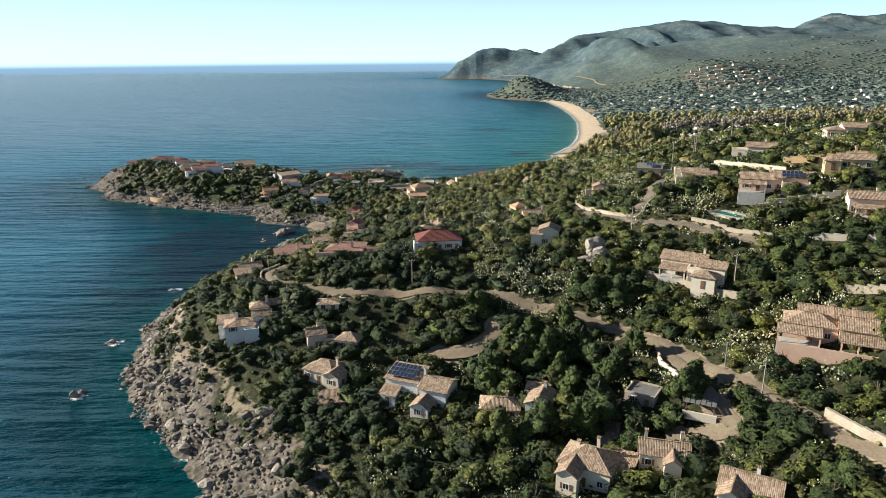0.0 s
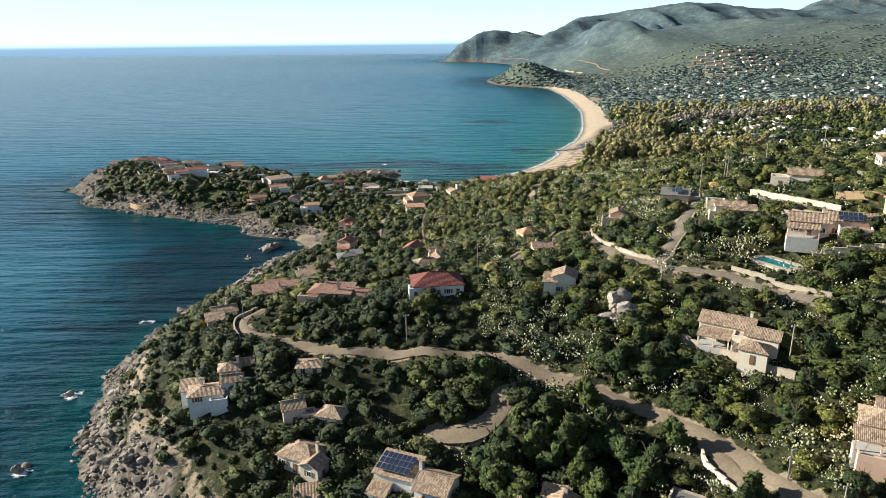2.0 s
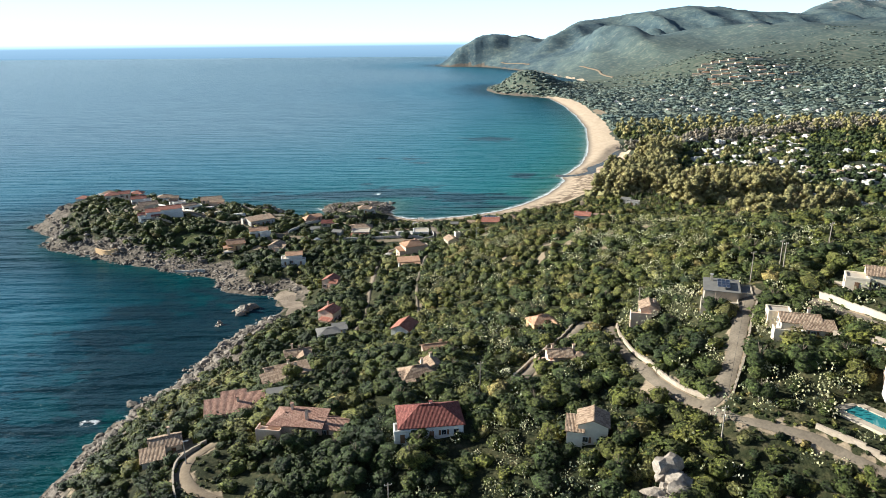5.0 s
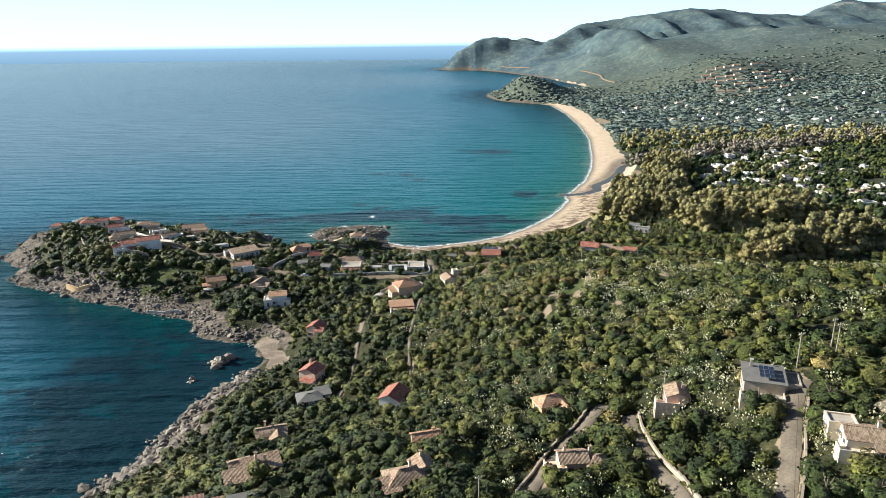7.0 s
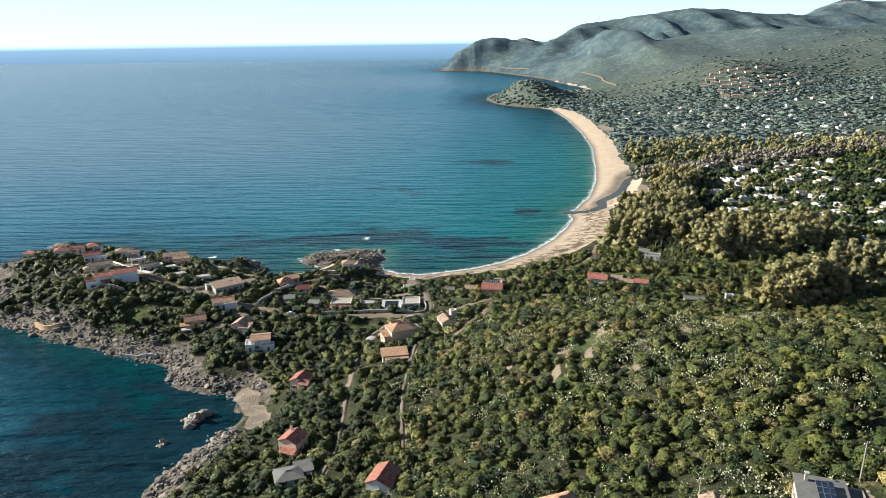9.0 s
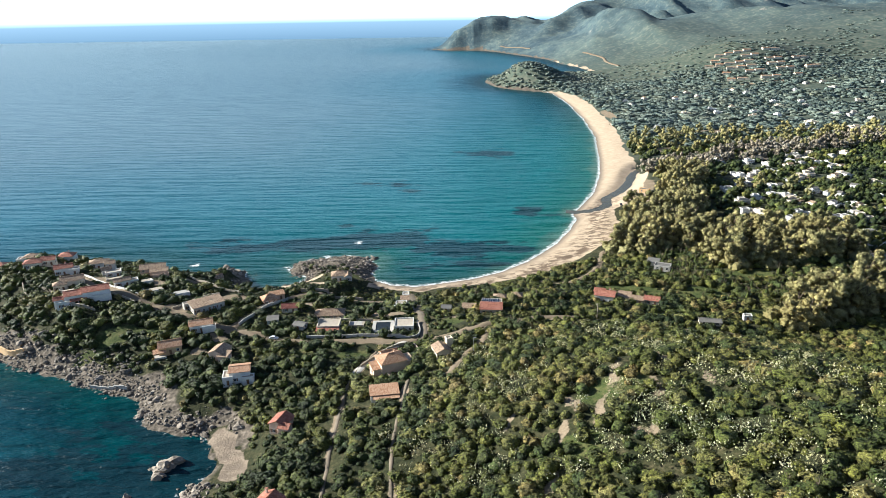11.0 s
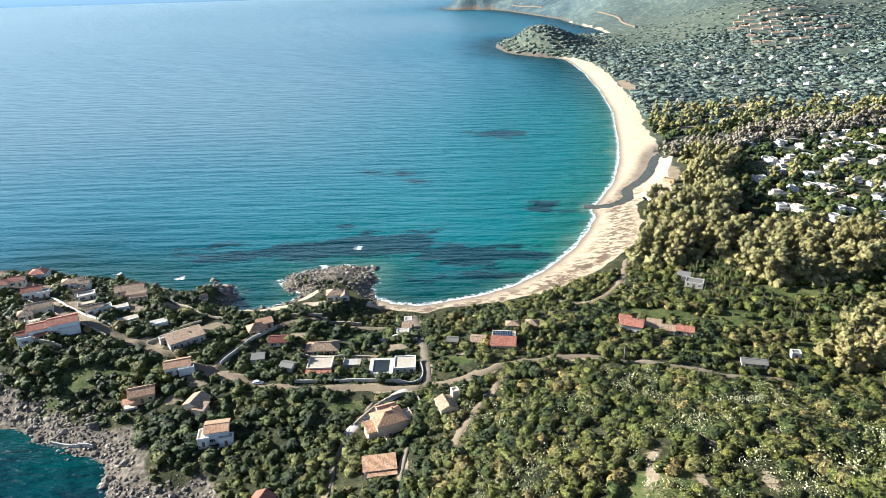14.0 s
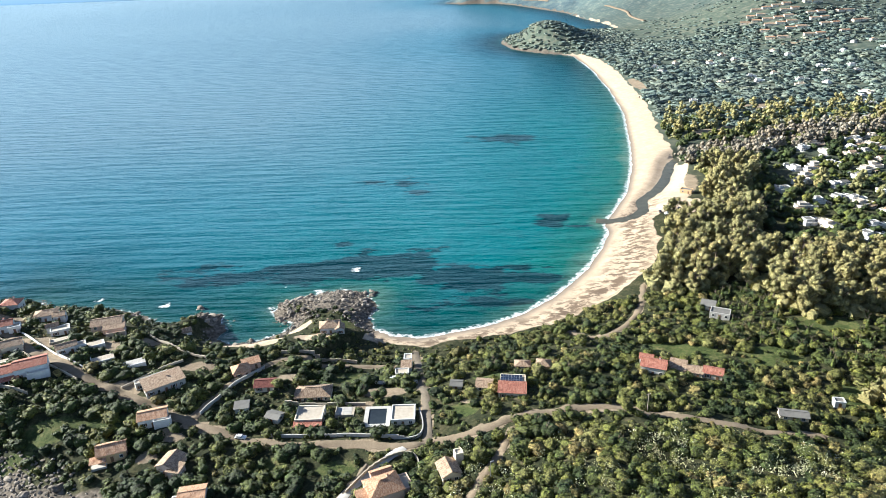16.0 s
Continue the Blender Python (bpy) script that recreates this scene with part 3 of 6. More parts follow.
# eroded gullies on the scrub slope
GULLIES = [(53.9, 359, 2.4, 14, -15), (63.8, 347.1, 2.6, 13, -10), (46.2, 341.3, 2.2, 11, -20), (71.3, 369.4, 2.2, 10, 0), (34.5, 335.7, 2, 10, -25), (58.2, 328.6, 2, 9, -10), (28.7, 316, 2, 9, -20), (79.5, 349.1, 3, 6, 0), (54.3, 327.6, 2.4, 9, 45), (39.3, 347.4, 3, 7, 20), (88.9, 368.4, 2.2, 9, -10), (20.5, 347.6, 2, 8, -30)]
SANDS = [(363, 1926, 9, 36, 0), (369, 2000, 8, 60, 2), (364, 2090, 8, 60, 4), (350, 2190, 8, 70, 10), (330, 2330, 7, 90, 8), (152, 712, 12, 44, -22), (158, 690, 12, 20, -20), (-78, 378, 6, 18, 32), (-71, 364, 6, 11, 15), (-98, 519, 26, 7, 10), (-76, 538, 4, 12, -25), (-68, 524, 14, 4, 10)]


ROCKY = [(-64, 566, 26, 20, 0), (-128, 550, 11, 10, 0), (-205, 448, 24, 8, 25), (-262, 512, 18, 18, 0)]


def patches(x, y, which):
    out = np.zeros(np.shape(x))
    for o in which:
        out = np.maximum(out, oval(x, y, *o))
    return out


def beach_width(y):
    return np.interp(y, [505, 528, 540, 570, 600, 660, 745, 816, 910, 1300, 1420, 1500, 1530], [0, 9, 18, 27, 34, 27, 31, 36, 27, 28, 26, 12, 0])


def axis(*spans):
    """Grid lines: (from, to, first step, last step) spans, end to end."""
    out = []
    for a, b, s0, s1 in spans:
        p = a
        while p < b - 1e-6:
            out.append(p)
            p += s0 + (s1 - s0) * (p - a) / (b - a)
    return np.array(out + [spans[-1][1]])


def sheet(name, xs, ys, height, values, material):
    """One grid mesh with named values at its corners."""
    x, y = [g.ravel() for g in np.meshgrid(xs, ys)]
    z = height(x, y)
    n, m = len(xs), len(ys)
    a = (np.arange(m - 1)[:, None] * n + np.arange(n - 1)[None]).ravel()
    faces = np.stack([a, a + 1, a + 1 + n, a + n], 1)
    mesh = from_arrays(name, np.stack([x, y, z], 1), faces, True)
    for key, v in values(x, y, z).items():
        mesh.attributes.new(key, "FLOAT", "POINT").data.foreach_set("value", np.asarray(v, np.float32))
    mesh.materials.append(material)
    return new(name, mesh)


def from_arrays(name, verts, faces, smooth=False):
    """A mesh from an array of corners and one of faces with equal corner counts."""
    mesh = bpy.data.meshes.new(name)
    k = faces.shape[1]
    mesh.vertices.add(len(verts))
    mesh.vertices.foreach_set("co", np.asarray(verts, np.float32).ravel())
    mesh.loops.add(faces.size)
    mesh.loops.foreach_set("vertex_index", faces.astype(np.int32).ravel())
    mesh.polygons.add(len(faces))
    mesh.polygons.foreach_set("loop_start", np.arange(0, faces.size, k, dtype=np.int32))
    mesh.polygons.foreach_set("loop_total", np.full(len(faces), k, np.int32))
    mesh.polygons.foreach_set("use_smooth", np.full(len(faces), smooth))
    mesh.update(calc_edges=True)
    return mesh


def land_values(x, y, z):
    d, which = shore_distance(x, y)
    beach = (which >= BAY_FROM) & (which < BAY_TO)
    ragged = d + 2.5 * bump2(x, y, 9, 21)
    w = beach_width(y)
    bed = river_distance(x, y)
    sand = np.where(beach & (d > -30), np.clip((w - ragged) / 6 + 0.5, 0, 1), 0)
    sand = np.maximum(np.maximum(sand, patches(x, y, SANDS) * (1.2 + 0.7 * bump2(x, y, 6, 33))), np.where(y < 800, np.clip((17 - bed) / 4, 0, 1), 0))
    far_rock = (y > 1560)
    reach = np.where(far_rock, 5, np.interp(y, [60, 120, 200, 280, 330, 420, 470, 560], [13, 13, 11, 12, 12, 11, 9, 6]))
    rock = np.where(beach, 0, np.clip((reach - ragged - 4 * bump2(x, y, 25, 31)) / 6 + 0.5, 0, 1))
    rock = np.where(sand > 0.3, 0, np.maximum(rock, patches(x, y, ROCKY))) * (1 - oval(x, y, -67, 362, 16, 26, -30))
    # share of the haze-tinted distant tones, growing with distance
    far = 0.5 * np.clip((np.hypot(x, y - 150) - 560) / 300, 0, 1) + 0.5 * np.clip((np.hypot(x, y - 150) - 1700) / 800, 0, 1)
    wrack = np.where(beach, np.clip(1.5 - 1.5 * np.abs(ragged - 0.6 * w) / (0.45 * w + 1), 0, 0.9) * np.clip((760 - y) / 60, 0.12, 1), np.where(y < 400, 0.85, 0.3))
    dry = np.where(~beach & (y < 300) & (x < 0), 0.62 * np.clip(1 - np.abs(ragged - 1.25 * reach) / 6, 0, 1), 0)
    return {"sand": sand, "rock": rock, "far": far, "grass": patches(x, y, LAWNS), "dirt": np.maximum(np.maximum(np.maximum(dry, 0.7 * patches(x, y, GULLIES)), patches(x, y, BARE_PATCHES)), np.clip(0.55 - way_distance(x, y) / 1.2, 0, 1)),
            "wrack": wrack, "wet": np.where(beach, np.clip(1 - d / 4.5, 0, 1), np.where(y < 400, 0.75, 0.0))}


def sea_values(x, y, z):
    d, which = shore_distance(x, y)
    beach = (which >= BAY_FROM) & (which < BAY_TO)
    bay = np.clip(1.25 * np.exp(-(((x - 90) / 260) ** 2) - ((y - 780) / 420) ** 2), 0, 1)
    bay = bay * np.clip(0.45 + (y - 555) / 110, 0, 1)
    cove = np.exp(-(((x + 105) / 60) ** 2) - ((y - 330) / 90) ** 2)
    meadow = 0 * x
    for cx, cy, rx, ry, dense in ((-110, 606, 70, 20, 0.46), (-50, 616, 48, 24, 0.56), (10, 598, 38, 18, 0.58), (44, 594, 18, 12, 0.52), (16, 566, 26, 16, 0.40), (-20, 560, 22, 14, 0.30), (-78, 652, 14, 7, 0.46), (47, 916, 45, 26, 0.44), (-32, 753, 12, 9, 0.44), (66, 684, 22, 18, 0.42), (52, 640, 16, 7, 0.40), (-50, 775, 40, 16, 0.34)):
        meadow = np.maximum(meadow, dense * np.exp(-(((x - cx) / rx) ** 2) - ((y - cy) / ry) ** 2))
    meadow = meadow + 0.50 * cove
    surf = 0 * x
    for cx, cy, r in ((-109, 177, 5), (-117, 215, 6), (-60, 610, 6), (-157, 569, 6), (-197, 577, 5), (-118, 271, 5), (-97, 590, 4), (-76, 582, 6)):
        surf = np.maximum(surf, 0.86 * np.exp(-((x - cx) ** 2 + (y - cy) ** 2) / (r * r)))
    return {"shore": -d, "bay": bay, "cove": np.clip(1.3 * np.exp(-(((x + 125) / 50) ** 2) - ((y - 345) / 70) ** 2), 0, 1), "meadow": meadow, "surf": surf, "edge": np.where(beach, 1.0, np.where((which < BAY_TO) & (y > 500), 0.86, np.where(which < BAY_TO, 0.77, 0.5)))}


XS = axis((-4800, -300, 320, 22), (-300, -110, 8, 3.2), (-110, 130, 2.6, 2.6), (130, 330, 3, 9), (330, 1200, 9, 26), (1200, 4800, 34, 90))
YS = axis((-1000, 60, 130, 12), (60, 290, 3, 2.6), (290, 600, 2.6, 4), (600, 1100, 4.5, 14), (1100, 2600, 13, 22), (2600, 4900, 28, 44))
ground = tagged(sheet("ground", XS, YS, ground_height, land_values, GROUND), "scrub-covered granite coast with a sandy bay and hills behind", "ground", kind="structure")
SX = axis((-4800, -300, 320, 30), (-300, 160, 4, 4), (160, 480, 6, 20), (480, 1000, 30, 90))
SY = axis((-1000, 80, 130, 12), (80, 620, 4, 4), (620, 1100, 6, 12), (1100, 4900, 16, 120))
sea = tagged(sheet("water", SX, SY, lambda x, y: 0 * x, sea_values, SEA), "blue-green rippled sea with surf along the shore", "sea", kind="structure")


def lay_way(name, width, material, line, step=2.0, lift=0.0):
    pts = along(line, step)
    t = np.gradient(pts, axis=0)
    t /= np.linalg.norm(t, axis=1)[:, None] + 1e-9
    side = np.stack([-t[:, 1], t[:, 0]], 1)
    offs = np.linspace(-0.5, 0.5, 5) * width
    wob = 1 + 0.10 * bump2(pts[:, 0], pts[:, 1], 6, 17)
    grid = pts[:, None] + side[:, None] * offs[None, :, None] * wob[:, None, None]
    x, y = grid[..., 0], grid[..., 1]
    z = ground_height(x, y)
    z = np.maximum(z, z.mean(1)[:, None] - 0.4) + 0.32 + lift + np.array([-0.22 - lift, 0, 0.03, 0, -0.22 - lift])[None]
    n = len(pts)
    a = (np.arange(n - 1)[:, None] * 5 + np.arange(4)[None]).ravel()
    mesh = from_arrays(name, np.stack([x, y, z], -1).reshape(-1, 3), np.stack([a, a + 5, a + 6, a + 1], 1), True)
    mesh.materials.append(material)
    return new(name, mesh)


for way_name, (way_width, way_mat, way_line) in WAYS.items():
    tagged(lay_way(way_name, way_width, way_mat, way_line), "pale sandy unpaved road between scrub" if way_mat == DIRT_ROAD else "worn grey paved lane between scrub", "road", kind="structure")

for far_line in ([(402.0, 2305.0), (415.0, 2232.0), (429.0, 2152.0), (425.0, 2083.0), (434.0, 1979.0)], [(203.0, 3023.0), (234.0, 2946.0), (264.0, 2868.0), (294.0, 2763.0)]):
    tagged(lay_way("coast_road", 7.0, DIRT_ROAD, far_line, 12.0, 1.6), "pale cutting of the coast road on the far slope", "road", kind="structure")


# ---- plants ----
def ico(sub=0):
    bm = bmesh.new()
    bmesh.ops.create_icosphere(bm, subdivisions=sub + 1, radius=1)
    v, f = np.array([p.co for p in bm.verts]), np.array([[q.index for q in p.verts] for p in bm.faces])
    bm.free()
    return v, f


OCTA = (np.array([(1, 0, 0), (-1, 0, 0), (0, 1, 0), (0, -1, 0), (0, 0, 1), (0, 0, -1)], float), np.array([(0, 2, 4), (2, 1, 4), (1, 3, 4), (3, 0, 4), (2, 0, 5), (1, 2, 5), (3, 1, 5), (0, 3, 5)]))


def sprays(r, centres, radii, count, size, squash=1.0, low=-0.35, heart=None):
    """Leaf sprays spread over lumps, roughly facing outwards, round small dark hearts."""
    heart = heart or OCTA
    verts, faces, base = [], [], 0
    for c, rad in zip(centres, radii):
        v = heart[0] * rad * 0.93 * np.array([1, 1, squash]) + c
        verts.append(v), faces.append(heart[1] + base)
        base += len(heart[0])
    pick = r.choice(len(centres), count, p=np.array(radii) ** 2 / np.sum(np.array(radii) ** 2))
    n = r.normal(size=(count, 3))
    n /= np.linalg.norm(n, axis=1)[:, None]
    n[:, 2] = np.where(n[:, 2] < low, -n[:, 2], n[:, 2])
    rad = np.array(radii)[pick]
    pos = np.array(centres)[pick] + n * rad[:, None] * r.uniform(0.80, 1.06, count)[:, None] * np.array([1, 1, squash])
    face = n + r.normal(scale=0.32, size=(count, 3))
    face /= np.linalg.norm(face, axis=1)[:, None]
    u = np.cross(face, r.normal(size=(count, 3)))
    u /= np.linalg.norm(u, axis=1)[:, None] + 1e-9
    w = np.cross(face, u)
    s = size * r.uniform(0.6, 1.35, count)
    soft = n + 0.35 * face + np.array([0, 0, 0.25])
    soft /= np.linalg.norm(soft, axis=1)[:, None]
    tri = []
    for a in (0.0, 2.2, 4.1):
        tri.append(pos + (s * math.cos(a))[:, None] * u + (s * math.sin(a))[:, None] * w)
    verts.append(np.stack(tri, 1).reshape(-1, 3))
    faces.append(np.arange(count * 3).reshape(-1, 3) + base)
    hearts = np.vstack([heart[0]] * len(centres))
    normals = np.vstack([hearts / np.linalg.norm(hearts, axis=1)[:, None], np.repeat(soft, 3, axis=0)])
    return np.vstack(verts), np.vstack(faces), normals


def bush_shape(seed, leaves, size):
    """A rounded, lumpy shrub: a closed mass with loose sprays standing out of it."""
    r = np.random.RandomState(seed)
    k = r.randint(4, 7)
    centres = np.stack([r.uniform(-0.36, 0.36, k), r.uniform(-0.36, 0.36, k), r.uniform(0.15, 0.48, k)], 1)
    radii = r.uniform(0.36, 0.56, k)
    middle = np.array([0, 0, 0.25])
    v, f = ico(0)
    rel = centres - middle
    along_c = v @ rel.T
    reach = along_c + np.sqrt(np.maximum(radii[None] ** 2 - (rel ** 2).sum(1)[None] + along_c ** 2, 0.02))
    lump = reach.argmax(1)
    mass = middle + v * reach.max(1)[:, None] * r.uniform(0.84, 0.96, len(v))[:, None]
    round_n = mass - centres[lump]
    round_n /= np.linalg.norm(round_n, axis=1)[:, None]
    lv, lf, ln = sprays(r, centres, radii, leaves, size, 1.0, -0.2)
    skip = 6 * k
    keep = lf[8 * k:] - skip
    return np.vstack([mass, lv[skip:]]), np.vstack([f, keep + len(v)]), np.vstack([round_n, ln[skip:]])


def crown_shape(seed, kind, leaves):
    """A tree's crown, about 1 wide and 1 high, over its trunk's top at 0."""
    r = np.random.RandomState(seed)
    if kind == "pine":
        k = 11
        z = np.linspace(-0.05, 0.85, k)
        a, out = r.uniform(0, 6.28, k), 0.36 * (1 - 0.75 * z) * r.uniform(0.5, 1.1, k)
        centres, radii = np.stack([out * np.cos(a), out * np.sin(a), z], 1), 0.30 * (1.05 - 0.6 * z) * r.uniform(0.8, 1.15, k)
    elif kind == "tall":
        k = 14 if leaves < 100 else 26
        z = r.uniform(-0.05, 1.0, k)
        a, out = r.uniform(0, 6.28, k), r.uniform(0.05, 0.36, k) * np.sqrt(np.maximum(1 - 1.5 * (z - 0.4) ** 2, 0.1))
        centres, radii = np.stack([out * np.cos(a), out * np.sin(a), z], 1), r.uniform(0.12, 0.24, k) if leaves < 100 else r.uniform(0.10, 0.19, k)
    elif kind == "cypress":
        k = 8
        z = np.linspace(0, 0.9, k)
        centres, radii = np.stack([0.03 * r.normal(size=k), 0.03 * r.normal(size=k), z], 1), 0.16 * (1.1 - z) + 0.03
    else:
        k = 9
        a, out = r.uniform(0, 6.28, k), r.uniform(0.05, 0.36, k)
        centres, radii = np.stack([out * np.cos(a), out * np.sin(a), r.uniform(0.1, 0.6, k)], 1), r.uniform(0.20, 0.32, k)
    return sprays(r, centres, radii, leaves, 0.05 if kind == "tall" and leaves > 100 else 0.07, 1.0, -0.7, ico(0) if leaves > 100 and kind != "tall" else OCTA)


def soften(mesh, normals):
    """Leaf sprays shade with the rounding of the clump that they belong to."""
    mesh.attributes.new("custom_normal", "FLOAT_VECTOR", "POINT").data.foreach_set("vector", normals.astype(np.float32).ravel())


def scatter(name, shapes, x, y, z, sx, sz, tint, material, seed, label, category="shrubs"):
    """Many plants joined into one mesh; each carries its own tint."""
    r = np.random.RandomState(seed)
    kind, turn = r.randint(0, len(shapes), len(x)), r.uniform(0, 6.283, len(x))
    verts, faces, tints, normals, base = [], [], [], [], 0
    for k, (v, f, *soft) in enumerate(shapes):
        i = np.nonzero(kind == k)[0]
        if not len(i):
            continue
        c, s = np.cos(turn[i])[:, None], np.sin(turn[i])[:, None]
        px = (v[None, :, 0] * c - v[None, :, 1] * s) * sx[i][:, None] + x[i][:, None]
        py = (v[None, :, 0] * s + v[None, :, 1] * c) * sx[i][:, None] + y[i][:, None]
        pz = v[None, :, 2] * sz[i][:, None] + z[i][:, None]
        verts.append(np.stack([px, py, pz], -1).reshape(-1, 3))
        faces.append((f[None] + (np.arange(len(i)) * len(v))[:, None, None] + base).reshape(-1, 3))
        if soft:
            n = soft[0]
            normals.append(np.stack([n[None, :, 0] * c - n[None, :, 1] * s, n[None, :, 0] * s + n[None, :, 1] * c, n[None, :, 2] + 0 * c], -1).reshape(-1, 3))
        tints.append(np.repeat(tint[i], len(v)))
        base += len(i) * len(v)
    mesh = from_arrays(name, np.vstack(verts), np.vstack(faces), bool(normals))
    mesh.attributes.new("tint", "FLOAT", "POINT").data.foreach_set("value", np.concatenate(tints).astype(np.float32))
    if normals:
        soften(mesh, np.vstack(normals))
    mesh.materials.append(material)
    return tagged(new(name, mesh), label, category, kind="stuff")


def jittered(x0, x1, y0, y1, step, seed):
    r = np.random.RandomState(seed)
    gx, gy = np.meshgrid(np.arange(x0, x1, step), np.arange(y0, y1, step))
    x, y = gx.ravel() + r.uniform(-0.55, 0.55, gx.size) * step, gy.ravel() + r.uniform(-0.55, 0.55, gx.size) * step
    return x, y, r


FOOTPRINTS = []


def free_ground(x, y, gap=0.6, lawns=False):
    """Where plants may stand: on land, off sand, rocks, ways, lawns and houses."""
    v = land_values(x, y, 0 * x)
    d, which = shore_distance(x, y)
    ok = (d + 3 * bump2(x, y, 9, 77) > np.interp(y, [150, 260, 300, 420, 440, 500], [6, 8, 12, 12, 9, 7])) & (v["sand"] < 0.35) & (v["rock"] < 0.55) & (way_distance(x, y) > gap + 0.5) & (river_distance(x, y) > 14) & (lawns | (v["grass"] < 0.3)) & (patches(x, y, BARE_PATCHES) < 0.35)
    for fx, fy, fr in FOOTPRINTS:
        ok &= np.hypot(x - fx, y - fy) > fr + 0.6 * gap
    return ok


def boulder_shape(seed, fine=1):
    v, f = ico(fine)
    r = np.random.RandomState(seed)
    push = 1 + 0.22 * np.sin(v @ r.normal(size=3) * 2.2 + r.uniform(0, 6)) + 0.16 * np.sin(v @ r.normal(size=3) * 4 + r.uniform(0, 6))
    flat = np.array([r.uniform(0.8, 1.3), r.uniform(0.7, 1.0), r.uniform(0.55, 0.8)])
    return v * push[:, None] * flat, f


# ---- houses ----
def part(name, bm, material, parent, label="", at=None):
    """Links a bmesh as one mesh object under a thing or a part."""
    if isinstance(bm, bpy.types.Mesh):
        mesh = bm
    else:
        mesh = bpy.data.meshes.new(name)
        bm.to_mesh(mesh)
        bm.free()
        mesh.materials.append(material)
    ob = new(name, mesh)
    ob.parent = parent
    if at is not None:
        ob.matrix_basis = at
    return tagged(ob, label)


def box(bm, cx, cy, z0, w, d, h):
    m = Matrix.LocRotScale((cx, cy, z0 + h / 2), None, (w, d, h))
    return bmesh.ops.create_cube(bm, size=1, matrix=m)["verts"]


def boxes(*specs, bevel=0.0):
    bm = bmesh.new()
    for s in specs:
        box(bm, *s)
    if bevel:
        bmesh.ops.bevel(bm, geom=list(bm.edges), offset=bevel, segments=1, affect="EDGES")
    return bm


def shared(name, bm, material):
    mesh = bpy.data.meshes.new(name)
    bm.to_mesh(mesh)
    bm.free()
    mesh.materials.append(material)
    return mesh


# windows and doors face -y, with the wall's face at y = 0
FRAME_MESH = shared("window_frame", boxes((0, -0.02, 0.0, 1.24, 0.12, 0.09), (0, -0.02, 1.23, 1.24, 0.12, 0.09), (-0.57, -0.02, 0.09, 0.1, 0.12, 1.14), (0.57, -0.02, 0.09, 0.1, 0.12, 1.14), (0, -0.02, 0.09, 0.05, 0.08, 1.14)), WHITE)
PANE_MESH = shared("pane", boxes((0, 0.0, 0.08, 1.06, 0.03, 1.16)), GLASS)
SHUTTER_MESH = shared("shutter", boxes((0, -0.05, 0.02, 0.5, 0.05, 1.28), bevel=0.01), WOOD)
DOOR_MESH = shared("door", boxes((0, -0.02, 0, 1.0, 0.1, 2.1), (0, -0.08, 0.2, 0.7, 0.04, 0.7), (0, -0.08, 1.1, 0.7, 0.04, 0.8)), WOOD)


def roof_mesh(w, d, kind, rise, over=0.4):
    """A roof over w by d with its eaves at 0: the ridge runs along x."""
    bm = bmesh.new()
    a, b = w / 2 + over, d / 2 + over
    drop = -over * rise / (d / 2)
    if kind == "hip":
        r = max(0.2, a - b)
        p = [bm.verts.new(c) for c in ((-a, -b, drop), (a, -b, drop), (a, b, drop), (-a, b, drop), (-r, 0, rise), (r, 0, rise))]
        fs = ((0, 1, 5, 4), (2, 3, 4, 5), (1, 2, 5), (3, 0, 4))
    elif kind == "shed":
        s = rise / d
        p = [bm.verts.new(c) for c in ((-a, -b, -over * s), (a, -b, -over * s), (a, b, rise + over * s), (-a, b, rise + over * s))]
        fs = ((0, 1, 2, 3),)
    else:
        p = [bm.verts.new(c) for c in ((-a, -b, drop), (a, -b, drop), (a, b, drop), (-a, b, drop), (-a, 0, rise), (a, 0, rise))]
        fs = ((0, 1, 5, 4), (2, 3, 4, 5))
    for f in fs:
        bm.faces.new([p[i] for i in f])
    bmesh.ops.recalc_face_normals(bm, faces=list(bm.faces))
    if sum(f.normal.z for f in bm.faces) < 0:
        bmesh.ops.reverse_faces(bm, faces=list(bm.faces))
    bmesh.ops.solidify(bm, geom=list(bm.faces), thickness=0.16)
    return bm


def wall_mesh(w, d, h, kind, rise, sink):
    bm = boxes((0, 0, -sink, w, d, h + sink))
    if kind in ("gable", "shed"):
        for s in (-1, 1):
            x = s * w / 2
            tri = ((x, -d / 2, h), (x, d / 2, h), (x, 0, h + rise)) if kind == "gable" else ((x, -d / 2, h), (x, d / 2, h), (x, d / 2, h + rise))
            inner = [(c[0] - s * 0.25, c[1], c[2]) for c in tri]
            p, q = [bm.verts.new(c) for c in tri], [bm.verts.new(c) for c in inner]
            bm.faces.new(p), bm.faces.new(q[::-1])
            for i in range(3):
                bm.faces.new((p[i], q[i], q[i - 2], p[i - 2]))
        if kind == "shed":
            box(bm, 0, d / 2 - 0.125, h, w - 0.5, 0.25, rise)
        bmesh.ops.recalc_face_normals(bm, faces=list(bm.faces))
    return bm


